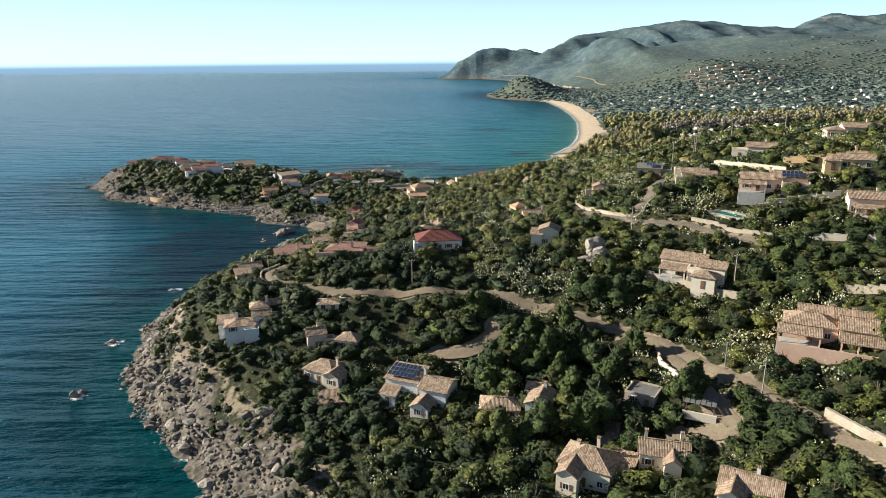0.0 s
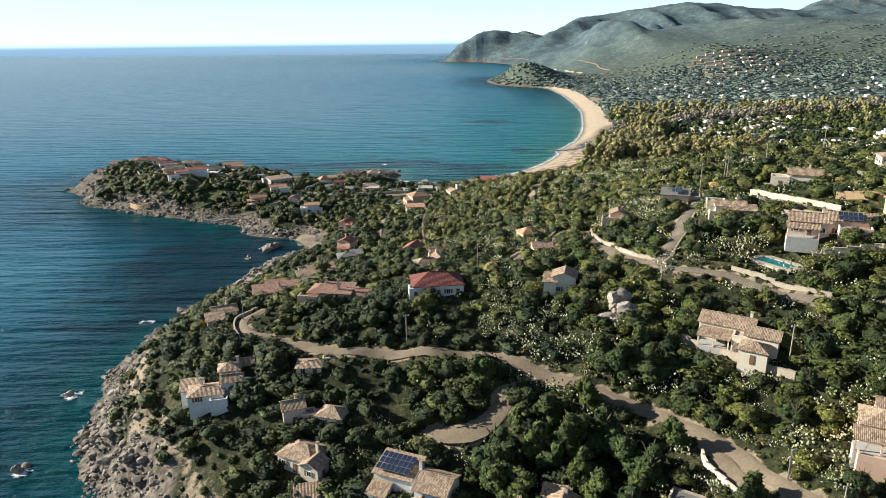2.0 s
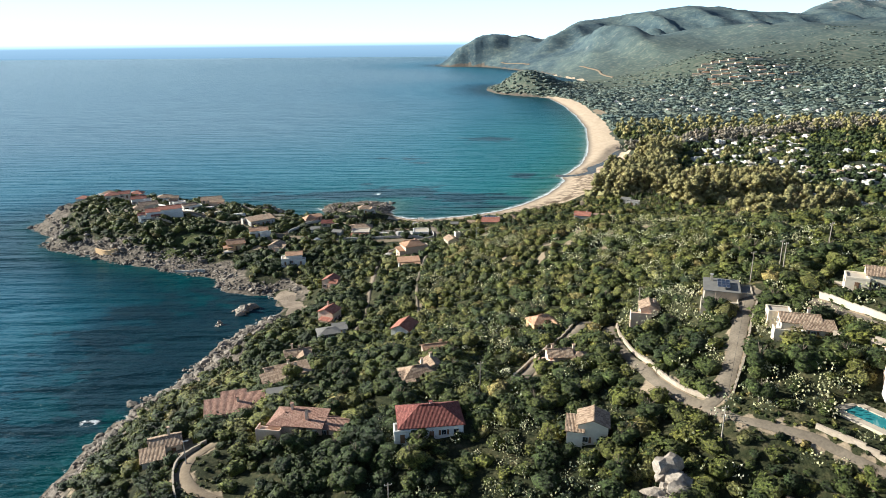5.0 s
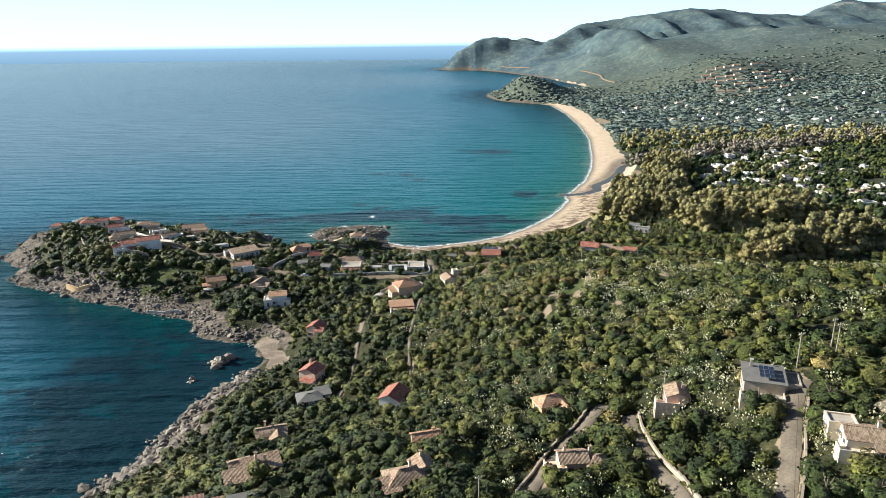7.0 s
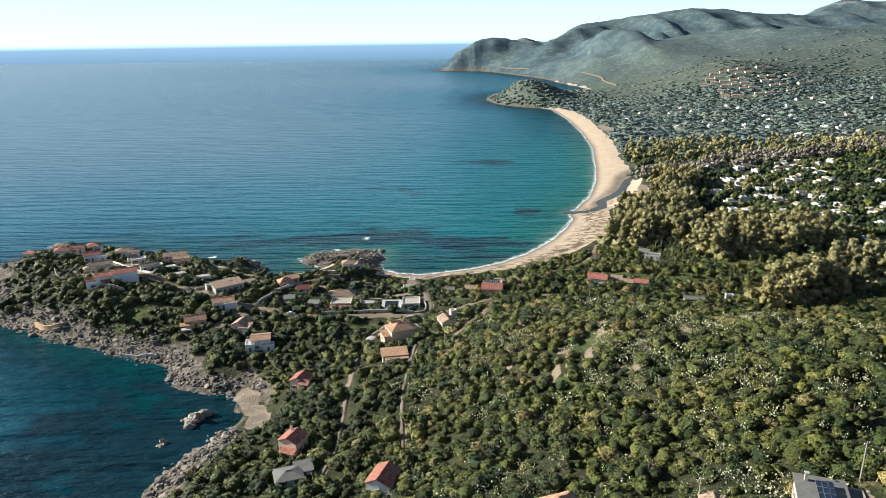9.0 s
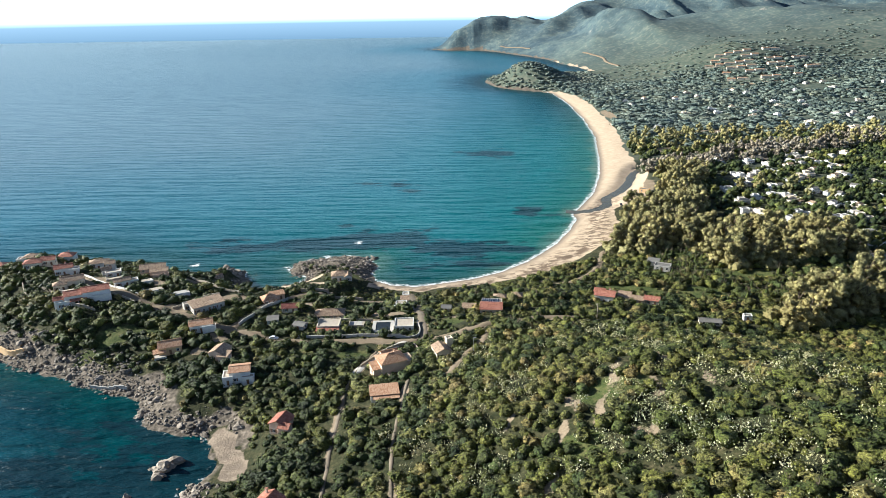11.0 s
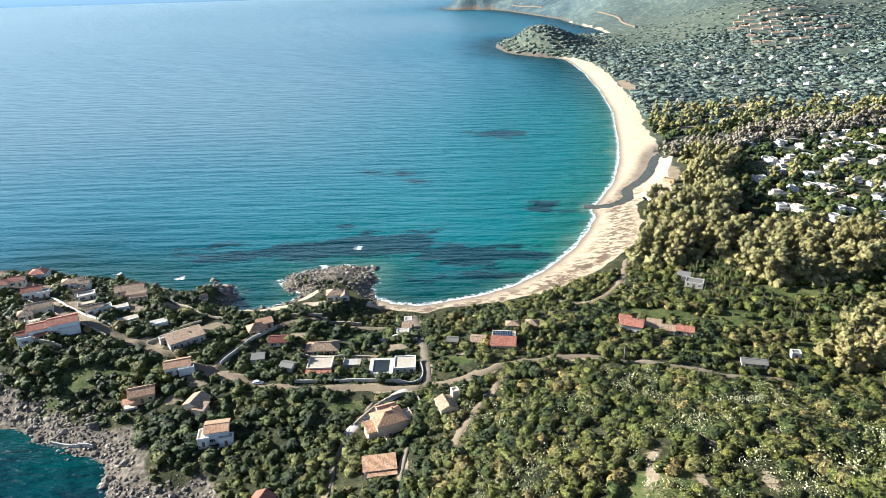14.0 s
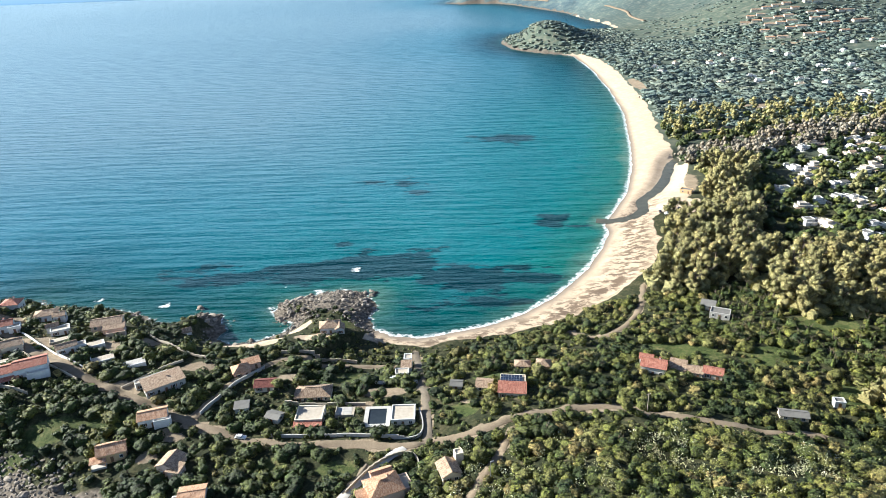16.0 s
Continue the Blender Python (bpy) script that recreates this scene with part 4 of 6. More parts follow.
def house(label, x, y, turn, blocks, wall=WHITE, roof=TAN_TILE, chimneys=(), panels=(), group="", sink=3.5, up=0.0, shutters=True, kind_name="house", openings=True):
    """Blocks: (x, y, width, depth, height, roof kind, rise[, foot][, 90]) round the house's own middle; a porch stands on posts."""
    c, s = math.cos(radians(turn)), math.sin(radians(turn))
    z = float(np.mean(ground_height(np.array([x - 2, x + 2, x, x, x]), np.array([y, y, y - 3, y + 2, y])))) * 0.45 + 0.55 * float(np.min(ground_height(np.array([x - 4, x + 4, x - 4, x + 4]), np.array([y - 4, y - 4, y + 4, y + 4])))) + up
    root = new(kind_name)
    root.matrix_basis = pose(x, y, z, 0, 0, turn)
    tagged(root, label, "house", group)
    for block in blocks:
        bx, by, w, d, h, kind, rise = block[:7]
        h = h if h < 3.5 else 3.0 + 0.8 * (h - 3.0)
        foot, quarter = (block[7] if len(block) > 7 else 0.0), (block[8] if len(block) > 8 else 0)
        bw, bd = (d, w) if quarter else (w, d)
        short, long = min(bw, bd), max(bw, bd)
        for k in range(int(long / short + 0.5) or 1):
            off = (k + 0.5) * long / (int(long / short + 0.5) or 1) - long / 2
            ox, oy = (bx + off, by) if bw >= bd else (bx, by + off)
            FOOTPRINTS.append((x + ox * c - oy * s, y + ox * s + oy * c, 0.56 * short + (0.5 if y < 420 else 1.0)))
        at = pose(bx, by, foot, 0, 0, quarter)
        if kind == "porch":
            for px in np.linspace(-w / 2 + 0.15, w / 2 - 0.15, max(2, int(w / 2.8) + 1)):
                part("post", boxes((px, -d / 2 + 0.15, -sink, 0.28, 0.28, h + sink), (px, -d / 2 + 0.15, h - 0.2, 0.4, 0.4, 0.2)), wall, root, at=at)
            part("porch_floor", boxes((0, 0, -sink, w, d, sink + 0.12)), CONCRETE, root, at=at)
            part("roof", roof_mesh(w, d, "shed", rise, 0.25), roof, root, at=at @ pose(0, 0, h))
            continue
        if kind == "terrace":
            part("terrace", boxes((0, 0, -sink, w, d, h + sink), (0, -d / 2 + 0.1, h, w, 0.2, 0.9), (-w / 2 + 0.1, 0, h, 0.2, d - 0.4, 0.9), (w / 2 - 0.1, 0, h, 0.2, d - 0.4, 0.9)), wall, root, at=at)
            continue
        part("wall", wall_mesh(w, d, h, kind, rise, sink), wall, root, at=at)
        if kind == "flat":
            part("roof", boxes((0, 0, h, w - 0.5, d - 0.5, 0.12)), PALE_ROOF if roof != GREY_ROOF else GREY_ROOF, root, at=at)
            part("parapet", boxes((0, -d / 2 + 0.13, h, w + 0.1, 0.36, 0.45), (0, d / 2 - 0.13, h, w + 0.1, 0.36, 0.45), (-w / 2 + 0.13, 0, h, 0.36, d - 0.62, 0.45), (w / 2 - 0.13, 0, h, 0.36, d - 0.62, 0.45)), wall, root, at=at)
        else:
            roof_part = part("roof", roof_mesh(w, d, kind, rise), roof, root, at=at @ pose(0, 0, h + 0.17))
            if kind in ("gable", "hip"):
                r = w / 2 + 0.4 if kind == "gable" else max(0.2, (w - d) / 2)
                part("ridge", boxes((0, 0, rise - 0.02, 2 * r, 0.34, 0.14), bevel=0.05), roof, roof_part)
        # openings, storey by storey, on the sides that other blocks leave free
        for storey in range(max(1, int((h + 0.7) / 2.9))):
            for side, length, depth in ((0, w, d), (90, d, w), (180, w, d), (270, d, w)):
                n = int((length - 0.8) / 2.6) if openings else (2 if side == 0 and length > 6 else 0)
                for i in range(n):
                    u = (i - (n - 1) / 2) * length / max(n, 1) * 0.96
                    spot = at @ pose(0, 0, 0, 0, 0, side) @ pose(u, -depth / 2 - 0.01, 0)
                    lx, ly = spot.translation.x, spot.translation.y
                    if any(o is not block and abs(lx - o[0]) < (o[3] if len(o) > 8 and o[8] else o[2]) / 2 + 0.1 and abs(ly - o[1]) < (o[2] if len(o) > 8 and o[8] else o[3]) / 2 + 0.1 and o[5] not in ("porch",) for o in blocks):
                        continue
                    if storey == 0 and side == 0 and i == n // 2:
                        part("door", DOOR_MESH, None, root, at=spot)
                        continue
                    win = part("window", FRAME_MESH, None, root, at=spot @ pose(0, 0, 0.95 + 2.9 * storey))
                    part("pane", PANE_MESH, None, win)
                    if shutters and (i + storey) % 3 == 0:
                        part("shutter", SHUTTER_MESH, None, win, at=pose(-0.9, 0, 0))
                        part("shutter", SHUTTER_MESH, None, win, at=pose(0.9, 0, 0))
    for cx, cy, cz, ch in chimneys:
        stack = part("chimney", boxes((cx, cy, cz, 0.6, 0.6, ch)), wall, root)
        part("chimney_cap", boxes((cx, cy, cz + ch + 0.15, 0.85, 0.85, 0.12), (cx - 0.25, cy, cz + ch, 0.12, 0.5, 0.15), (cx + 0.25, cy, cz + ch, 0.12, 0.5, 0.15)), roof if roof != GREY_ROOF else CONCRETE, stack)
    for px, py, pz, nx, ny, tilt in panels:
        for i in range(nx):
            for j in range(ny):
                p = part("solar_panel", boxes((0, 0, 0, 0.98, 1.6, 0.05)), METAL, root, "dark solar panel in a metal frame", at=pose(px, py, pz) @ pose(0, 0, 0, tilt) @ pose(1.04 * i, 1.68 * j, 0))
                part("solar_cell", boxes((0, 0, 0.052, 0.9, 1.5, 0.012)), PANEL, p)
    return root


NEAR = "villas on the near slope"
house("white two-storey villa with solar panels and tan tiled wings", -8, 148, -22, [(-4.6, 1.5, 8.4, 6.4, 5.6, "shed", 1.3), (4.4, 0, 6.6, 7.4, 5.6, "gable", 1.5), (-6.6, -3.6, 3.8, 3.4, 2.7, "shed", 0.9), (3.0, -6.0, 4.6, 4.4, 2.8, "gable", 1.2, 0, 90)],
      WHITE, TAN_TILE, [(0.3, 1.6, 5.6, 2.2)], [(-8.1, -0.5, 6.15, 7, 3, 11.5)], NEAR)
house("stepped white villa with several tan tiled roofs", -57.1, 181.7, 15, [(-4.0, -3.0, 8, 6, 2.4, "hip", 0.9), (-7.6, 0.6, 5, 5, 2.0, "shed", 0.6), (2.0, -1.6, 5, 4, 4.2, "gable", 1.0), (1.4, 2.6, 5, 4.4, 5.6, "hip", 1.0), (4.8, 5.6, 4.6, 4, 4.8, "gable", 1.0), (6.2, 1.0, 3.4, 5, 3.0, "flat", 0), (-1.0, -7.0, 4, 2.4, 1.2, "terrace", 0)],
      WHITE, TAN_TILE, [(3.4, 3.4, 5.2, 1.8), (-5.0, -1.2, 2.8, 1.6)], (), NEAR)
house("low ochre villa with a tan hipped roof", -33, 159.5, -25, [(0, 0, 9, 7, 3.2, "hip", 1.7), (4.5, -2.6, 4, 4.5, 3.2, "gable", 1.1, 0, 90)], CREAM, TAN_TILE, [(3.6, 0, 3.6, 2.4)], (), NEAR)
house("small pale pink house with a tan gabled roof", -37.6, 170.5, 20, [(0, 0, 5, 4.6, 4.4, "gable", 1.1), (3.2, -2.2, 3, 3, 2.6, "flat", 0)], PINK, TAN_TILE, [(0.8, 0.6, 4.8, 1.3)], (), NEAR)
house("small cream house with a hipped tile roof", -28.1, 168.7, -15, [(0, 0, 6, 5, 3.0, "hip", 1.3), (-4.6, -0.4, 3.2, 2.6, 2.3, "porch", 0.3)], CREAM, TAN_TILE, (), (), NEAR)
house("low garden pavilion with a pale hipped roof", -36.2, 184, 5, [(0, 0, 6, 5, 2.3, "hip", 0.7), (6, 3.4, 6, 4, 2.4, "flat", 0)], CREAM, TAN_TILE, (), (), NEAR, shutters=False)
house("low stone house with a tan hipped roof", -29.9, 149.7, 10, [(0, 0, 6.5, 4.5, 2.3, "shed", 0.9)], STONEWALL, TAN_TILE, (), (), NEAR)
house("low white house with a rounded tan roof", 10.1, 139, -5, [(0, 0, 8.6, 6, 2.7, "hip", 1.3)], CREAM, TAN_TILE, [(1.5, 1.5, 3, 1.6)], (), NEAR)
house("white house with a tan gabled roof and chimneys", 19.1, 137.6, -20, [(0, 0, 7.4, 5.4, 3.8, "gable", 1.2, 0, 90), (-1.5, 4.5, 5, 4, 3.6, "gable", 1.1)], WHITE, TAN_TILE, [(0.4, 2.6, 4, 2.0)], (), NEAR)
house("cream stone villa with fan-shaped tan roofs", 26, 116.4, -28, [(0, 0, 10, 8, 4.6, "hip", 2.2), (-2.2, -5.0, 5, 4, 4.2, "gable", 1.3, 0, 90), (5.6, 1.5, 5, 6, 3.4, "shed", 1.2)], CREAM, TAN_TILE, [(1.0, 2.0, 5.2, 2.4), (-2.6, 0.8, 5, 1.6)], (), NEAR)
house("tan roofed house with a dormer among trees", 40, 116.2, -15, [(0, 0, 9, 6, 3.2, "gable", 1.5), (1.5, -2.8, 5, 3, 3.0, "gable", 1.0, 0, 90)], CREAM, TAN_TILE, [(-3.4, 1.0, 3.6, 2.4), (3.2, 1.8, 3.6, 2.2)], (), NEAR)
house("white villa with crossed tan gables", 50.3, 101.6, -30, [(0, 0, 9.5, 6, 4.4, "gable", 1.5), (-2.5, -3.6, 5, 4, 4.2, "gable", 1.2, 0, 90), (5.5, -2.4, 5, 5, 3.0, "hip", 1.1)], WHITE, TAN_TILE, [(0.8, 0.8, 5, 1.8)], (), NEAR)
house("flat turf-roofed stone garage", 40.6, 133.8, -32, [(0, 0, 6.4, 6, 2.6, "flat", 0)], STONEWALL, GREY_ROOF, (), (), NEAR, shutters=False, kind_name="garage")
house("large cream hillside villa with tan roofs and a stair", 61.9, 169.6, -32, [(-2.6, 1.6, 11, 6.4, 4.4, "gable", 1.4), (5.2, -2.2, 6.4, 5.2, 4.6, "gable", 1.1), (-4.2, -3.6, 6.5, 3.6, 2.5, "porch", 0.8), (4.4, -7.0, 5.5, 5, 3.0, "hip", 1.0), (1.2, -2.8, 3.6, 4, 3.2, "flat", 0)], CREAM, TAN_TILE, [(1.8, 2.6, 5, 1.6)], (), NEAR)
house("large salmon villa with red timber verandas", 78.6, 132.5, -27, [(-4.5, 1.5, 10, 7, 3.6, "hip", 1.5), (5.2, 0.5, 9, 7, 4.2, "gable", 1.6), (0, 5.5, 14, 5, 4.4, "gable", 1.2), (-6.5, -4.0, 8, 3.4, 2.5, "porch", 0.7), (5.5, -5.0, 9, 3.4, 2.6, "porch", 0.8), (0, -7.6, 20, 2.2, 0.4, "terrace", 0)], SALMON, TAN_TILE, [(-1, 2, 4.8, 2.2), (3, 2, 5, 1.8)], (), NEAR)
house("small cream two-storey house in the scrub", 28.9, 202.2, -12, [(0, 0, 5.6, 6, 5.4, "gable", 1.2, 0, 90), (-3.6, -1.2, 3.2, 4.6, 3.8, "shed", 0.9)], CREAM, TAN_TILE, (), (), NEAR)
house("white villa with a broad dark red roof and arches", -5.3, 212.8, 8, [(0, 0, 14, 9.5, 3.4, "hip", 2.4), (-6.4, -3.6, 3.6, 3.4, 2.6, "flat", 0)], WHITE, DARK_TILE, [(0.4, 0.5, 4.6, 1.6)], (), NEAR)
house("brown rounded villa with stepped tile roofs", -34.6, 220.0, -8, [(0, 0, 9, 6, 3.0, "shed", 1.2), (-5.5, 1.0, 6, 8, 2.8, "hip", 1.1), (6.6, 0.2, 7, 5.4, 2.6, "gable", 1.1), (-8.0, -3.2, 6, 3, 1.6, "terrace", 0)], PINK, TERRACOTTA, [(0.4, -0.8, 3.2, 3.2), (-4.4, 2.4, 3, 2.6)], (), NEAR)
house("pale house with a terrace and solar roof", 71.7, 250, -18, [(0, 0, 8.4, 7.6, 4.2, "shed", 0.7), (5.8, 1.0, 3.6, 6.4, 3.2, "flat", 0), (-0.5, -5.6, 9, 3.4, 1.4, "terrace", 0)], OLDWALL, GREY_ROOF, [(-2.5, 2.5, 4.6, 1.6)], [(-0.6, -2.4, 5.05, 3, 3, 5)], NEAR)
house("small pink house with a terrace", 55.2, 257.3, -10, [(0, 0, 5.4, 5, 4.0, "gable", 1.1, 0, 90), (-2.4, -2.6, 5.5, 3, 2.0, "terrace", 0)], PINK, TAN_TILE, [(1.4, 0.5, 4.4, 1.0)], (), NEAR)
house("cream terraced house with small tiled roofs", 78.1, 221.5, -15, [(0, 0, 8, 6, 3.0, "gable", 1.0), (3.4, -3.4, 6, 4, 2.6, "shed", 0.8), (-3.5, 4.0, 5, 4, 3.0, "flat", 0), (-2.8, -4.0, 6, 3, 1.2, "terrace", 0)], CREAM, TAN_TILE, [(2, 1, 3.6, 1.4)], (), NEAR)
house("large peach villa with solar panels beside a pool", 92, 195, -22, [(-4.5, 0, 9, 7, 3.6, "gable", 1.4), (4.8, 1.0, 10, 7, 4.4, "gable", 1.4), (-6, -5, 7, 3.6, 2.6, "porch", 0.7), (5, -4.6, 7, 3, 2.6, "terrace", 0)], PINK, TAN_TILE, [(-1.5, 1, 4.4, 1.8)], [(2.0, -2.2, 4.85, 5, 2, 21)], NEAR)
house("cream villa with a low tan roof", 104.2, 233.6, -25, [(0, 0, 9, 7, 4.2, "gable", 1.2), (6.4, -1, 5, 6, 3.4, "hip", 1.0), (-6.5, -2, 5, 5, 2.8, "flat", 0)], CREAM, TAN_TILE, [(1, 1, 5, 1.4)], (), NEAR)
house("yellow plastered villa with a tan roof", 113.1, 193.7, -20, [(0, 0, 9, 6, 3.0, "gable", 1.2), (-6, -2, 4, 5, 2.7, "hip", 1.0)], OCHRE, TAN_TILE, [(0, 1, 4.6, 1.6)], (), NEAR)
house("pink villa with tan roofs on the terraces", 105.7, 173, -20, [(0, 0, 9, 6.5, 4.6, "gable", 1.3), (6.5, -2, 5.5, 6, 3.6, "hip", 1.1), (0, -4.8, 7, 3, 2.4, "porch", 0.6)], PINK, TAN_TILE, [(2, 0.8, 5, 1.5)], (), NEAR)
house("cream villa on the hill's shoulder", 133.3, 228.3, -15, [(0, 0, 11, 7, 4.2, "gable", 1.2), (-7.5, -1, 6, 6, 3.0, "hip", 1.0)], CREAM, TAN_TILE, [(2, 1, 5, 1.4)], (), NEAR)
house("pale yellow villa on the upper terraces", 124.9, 159.6, -20, [(0, 0, 11, 7, 4.2, "gable", 1.2), (6.5, -3, 5, 5, 3.0, "flat", 0)], OCHRE, TAN_TILE, [(2, 1, 5, 1.4)], (), NEAR)

COVE = "houses above the cove"
house("low tan roofed house with tall chimneys", -48.0, 256.5, 26, [(1.5, 0, 9, 5.4, 2.6, "shed", 0.9), (-4.8, -2.6, 6, 4.6, 2.4, "shed", 0.8), (-3.4, 3.0, 5, 4, 2.5, "gable", 0.8)], CREAM, TAN_TILE, [(0.5, 1.2, 3, 2.4), (2.4, 0.2, 3, 1.8)], (), COVE)
house("long low villa with flat terracotta roofs", -57.2, 236.8, 18, [(-3.6, 0, 8, 7, 2.4, "shed", 0.7), (4.2, 0.8, 8, 6.4, 2.5, "shed", 0.8), (-0.4, 4.6, 6, 3.4, 2.7, "shed", 0.6), (0, -4.4, 7, 3, 2.0, "porch", 0.4)], CREAM, TERRACOTTA, [(0.6, 1, 2.6, 1.6)], (), COVE)
house("low shed with a grey sheet roof beside the villa", -46.4, 240.2, 18, [(0, 0, 6, 5, 2.0, "shed", 0.5)], OLDWALL, GREY_ROOF, (), (), COVE, shutters=False, kind_name="shed")
house("small beige house with crossed tan gables and chimneys", -51.8, 284.6, 18, [(0, 0, 8.4, 5.2, 3.4, "gable", 1.1), (1.6, -2.6, 4.2, 4.4, 3.2, "gable", 1.0, 0, 90)], CREAM, TAN_TILE, [(-1.6, 1.4, 3.6, 2.2), (0.6, 0.4, 3.6, 1.6)], (), COVE, up=0.9)
house("stepped stone and tile house by the sea", -69.6, 221.0, 25, [(0, 0, 7, 5.6, 2.8, "gable", 1.1), (-3.0, -4.4, 5, 4.4, 2.2, "shed", 0.8)], CREAM, TAN_TILE, [(1, 0.6, 3.2, 2.6)], (), COVE)
house("tan roofed villa with several gables", -9.5, 242.8, 20, [(0, 0, 9, 6.4, 3.0, "hip", 1.6), (4.8, 2.4, 5.4, 5, 3.0, "gable", 1.3, 0, 90), (-4.6, -2.4, 5, 4.4, 2.6, "shed", 0.9)], CREAM, TAN_TILE, [(1.5, 1, 4, 1.8), (5, 4, 3.6, 2)], (), COVE)
house("small stone house with an orange roof", -5.4, 261.8, 15, [(0, 0, 7, 5.4, 2.7, "gable", 1.3)], STONEWALL, ORANGE_TILE, [(2, 0.8, 3, 1.4)], (), COVE)
house("pink terraced house with tan roofs", 27.7, 240.8, 5, [(0, 0, 6, 5, 3.4, "gable", 1.1), (5, -1.2, 4.6, 4.4, 3.0, "hip", 1.0), (-4.2, -1.8, 4.4, 4, 2.2, "terrace", 0)], PINK, TAN_TILE, [(-1.6, 0.8, 3.6, 1.8), (4, 0.6, 3.4, 1.8)], (), COVE)
house("ochre house with an orange tiled roof", 27.2, 272.5, 20, [(0, 0, 7.6, 5.6, 3.2, "hip", 1.5), (2.5, -3.2, 4, 3.4, 2.6, "gable", 1.0, 0, 90)], OCHRE, ORANGE_TILE, (), (), COVE)
house("two-storey house with a red roof near the cove", -49.7, 332.3, -22, [(0, 0, 6.4, 6.8, 5.0, "gable", 1.4, 0, 90), (1.0, -4.4, 5, 2.6, 2.4, "porch", 0.5)], PINK, RED_TILE, [(-1.8, 2, 5.4, 1.4)], (), COVE)
house("grey-roofed bungalow near the cove", -47.2, 314.5, 20, [(0, 0, 8, 6.6, 2.6, "hip", 1.0), (4.8, 2.0, 5, 4.4, 2.4, "shed", 0.7)], WHITE, GREY_ROOF, (), (), COVE)
house("white two-storey house with a bright red roof", -17.5, 304.2, -18, [(0, 0, 8.4, 7, 5.2, "gable", 1.7, 0, 90), (2.6, -4.6, 4.4, 3.0, 2.6, "terrace", 0)], WHITE, RED_TILE, (), (), COVE)
house("pink house with a wavy red roof", -57.3, 379.6, -15, [(0, 0, 6.6, 6.4, 4.6, "gable", 1.4, 0, 90), (2.8, -2.6, 3.6, 3.4, 4.0, "gable", 1.0)], PINK, RED_TILE, (), (), COVE)
house("white cubic house with flat roof terraces", -82.5, 415.1, 12, [(0, 0, 8, 7, 5.4, "gable", 0.9), (-4.6, -1.4, 4, 6, 3.2, "flat", 0), (3.2, -3.8, 5, 3, 2.8, "flat", 0)], WHITE, ORANGE_TILE, (), (), COVE)
house("peach villa with an orange roof and walled court", -20.7, 411.8, 25, [(0, 0, 10.5, 8.6, 5.8, "hip", 2.0), (1.4, 6.2, 6.4, 4.6, 4.6, "gable", 1.2), (6.8, 0.4, 4, 6.6, 3.4, "flat", 0), (-6.6, -0.6, 3.4, 5.2, 3.2, "shed", 0.8), (0.6, -6.0, 8, 3.6, 0.9, "terrace", 0)], PINK, ORANGE_TILE, [(2.2, 2, 5.4, 1.6)], (), COVE)
house("low arcaded annex with a flat terracotta terrace", -21.3, 389, 10, [(0, 0, 10, 6.4, 2.8, "shed", 0.5), (0.5, -4.2, 9, 2.2, 2.4, "porch", 0.25)], WHITE, ORANGE_TILE, (), (), COVE)
house("stone house with a square tower in the scrub", -0.8, 418.2, 20, [(0, 0, 7, 6, 3.4, "gable", 1.3, 0, 90), (4.6, 3.6, 2.6, 2.6, 6.0, "flat", 0)], CREAM, TAN_TILE, (), (), COVE)

POINT = "houses on the headland"
house("tan roofed cottage on the point", -238.5, 539.6, 12, [(0, 0, 9, 7, 3.8, "hip", 1.4), (-5, -2, 5, 5, 3.0, "flat", 0)], WHITE, TAN_TILE, (), (), POINT)
house("white house with a terracotta roof by the shore", -208.3, 517.3, 28, [(0, 0, 9, 6.5, 4.2, "gable", 1.3), (5, -3, 5, 4, 3.0, "flat", 0)], WHITE, RED_TILE, [(1, 1, 4.6, 1.2)], (), POINT)
house("white annex with a roof terrace", -183.2, 472.3, 28, [(0, 0, 8, 5.5, 3.2, "flat", 0), (-3, 1, 4, 4, 4.6, "gable", 0.9)], WHITE, RED_TILE, (), (), POINT)
house("pink and white house with tan roofs", -95.4, 430.4, -12, [(0, 0, 7.4, 6.6, 4.4, "gable", 1.3, 0, 90), (3.4, -2.6, 4.4, 4, 3.4, "shed", 0.8)], PINK, TAN_TILE, (), (), POINT)
house("cream house with an orange gabled roof", -120.4, 438.9, 22, [(0, 0, 9.4, 7, 3.4, "gable", 1.7), (-4.4, -4.0, 5, 3, 2.2, "porch", 0.5)], OCHRE, ORANGE_TILE, (), (), POINT)
house("white house with an orange roof and balcony", -111.5, 453.9, 20, [(0, 0, 10, 6.6, 3.8, "gable", 1.3), (3.4, -4.0, 6, 2.4, 2.6, "terrace", 0)], WHITE, ORANGE_TILE, (), (), POINT)
house("long grey house with a pale roof edge", -115.8, 474.3, 38, [(0, 0, 15, 8, 3.6, "shed", 1.0), (-3, 5.2, 13, 3, 3.2, "flat", 0)], CONCRETE, TAN_TILE, [(2, 1, 3.4, 1)], (), POINT)
house("red-walled house with an orange hipped roof", -88.6, 486.7, 28, [(0, 0, 7, 6.4, 3.0, "hip", 2.0), (4.8, 3.4, 7, 3.6, 2.8, "shed", 0.8)], SALMON, ORANGE_TILE, (), (), POINT)
house("large white terraced villa with red roofs", -172.1, 480.4, 28, [(0, 0, 12, 8.4, 5.6, "gable", 1.3), (-9.4, 0.6, 9, 8, 4.6, "gable", 1.3), (2.4, -4.8, 8, 3.2, 2.6, "terrace", 0), (-8, -4.6, 7, 3, 2.4, "porch", 0.5)], WHITE, RED_TILE, [(-3.5, 1, 4.6, 1.4)], (), POINT)
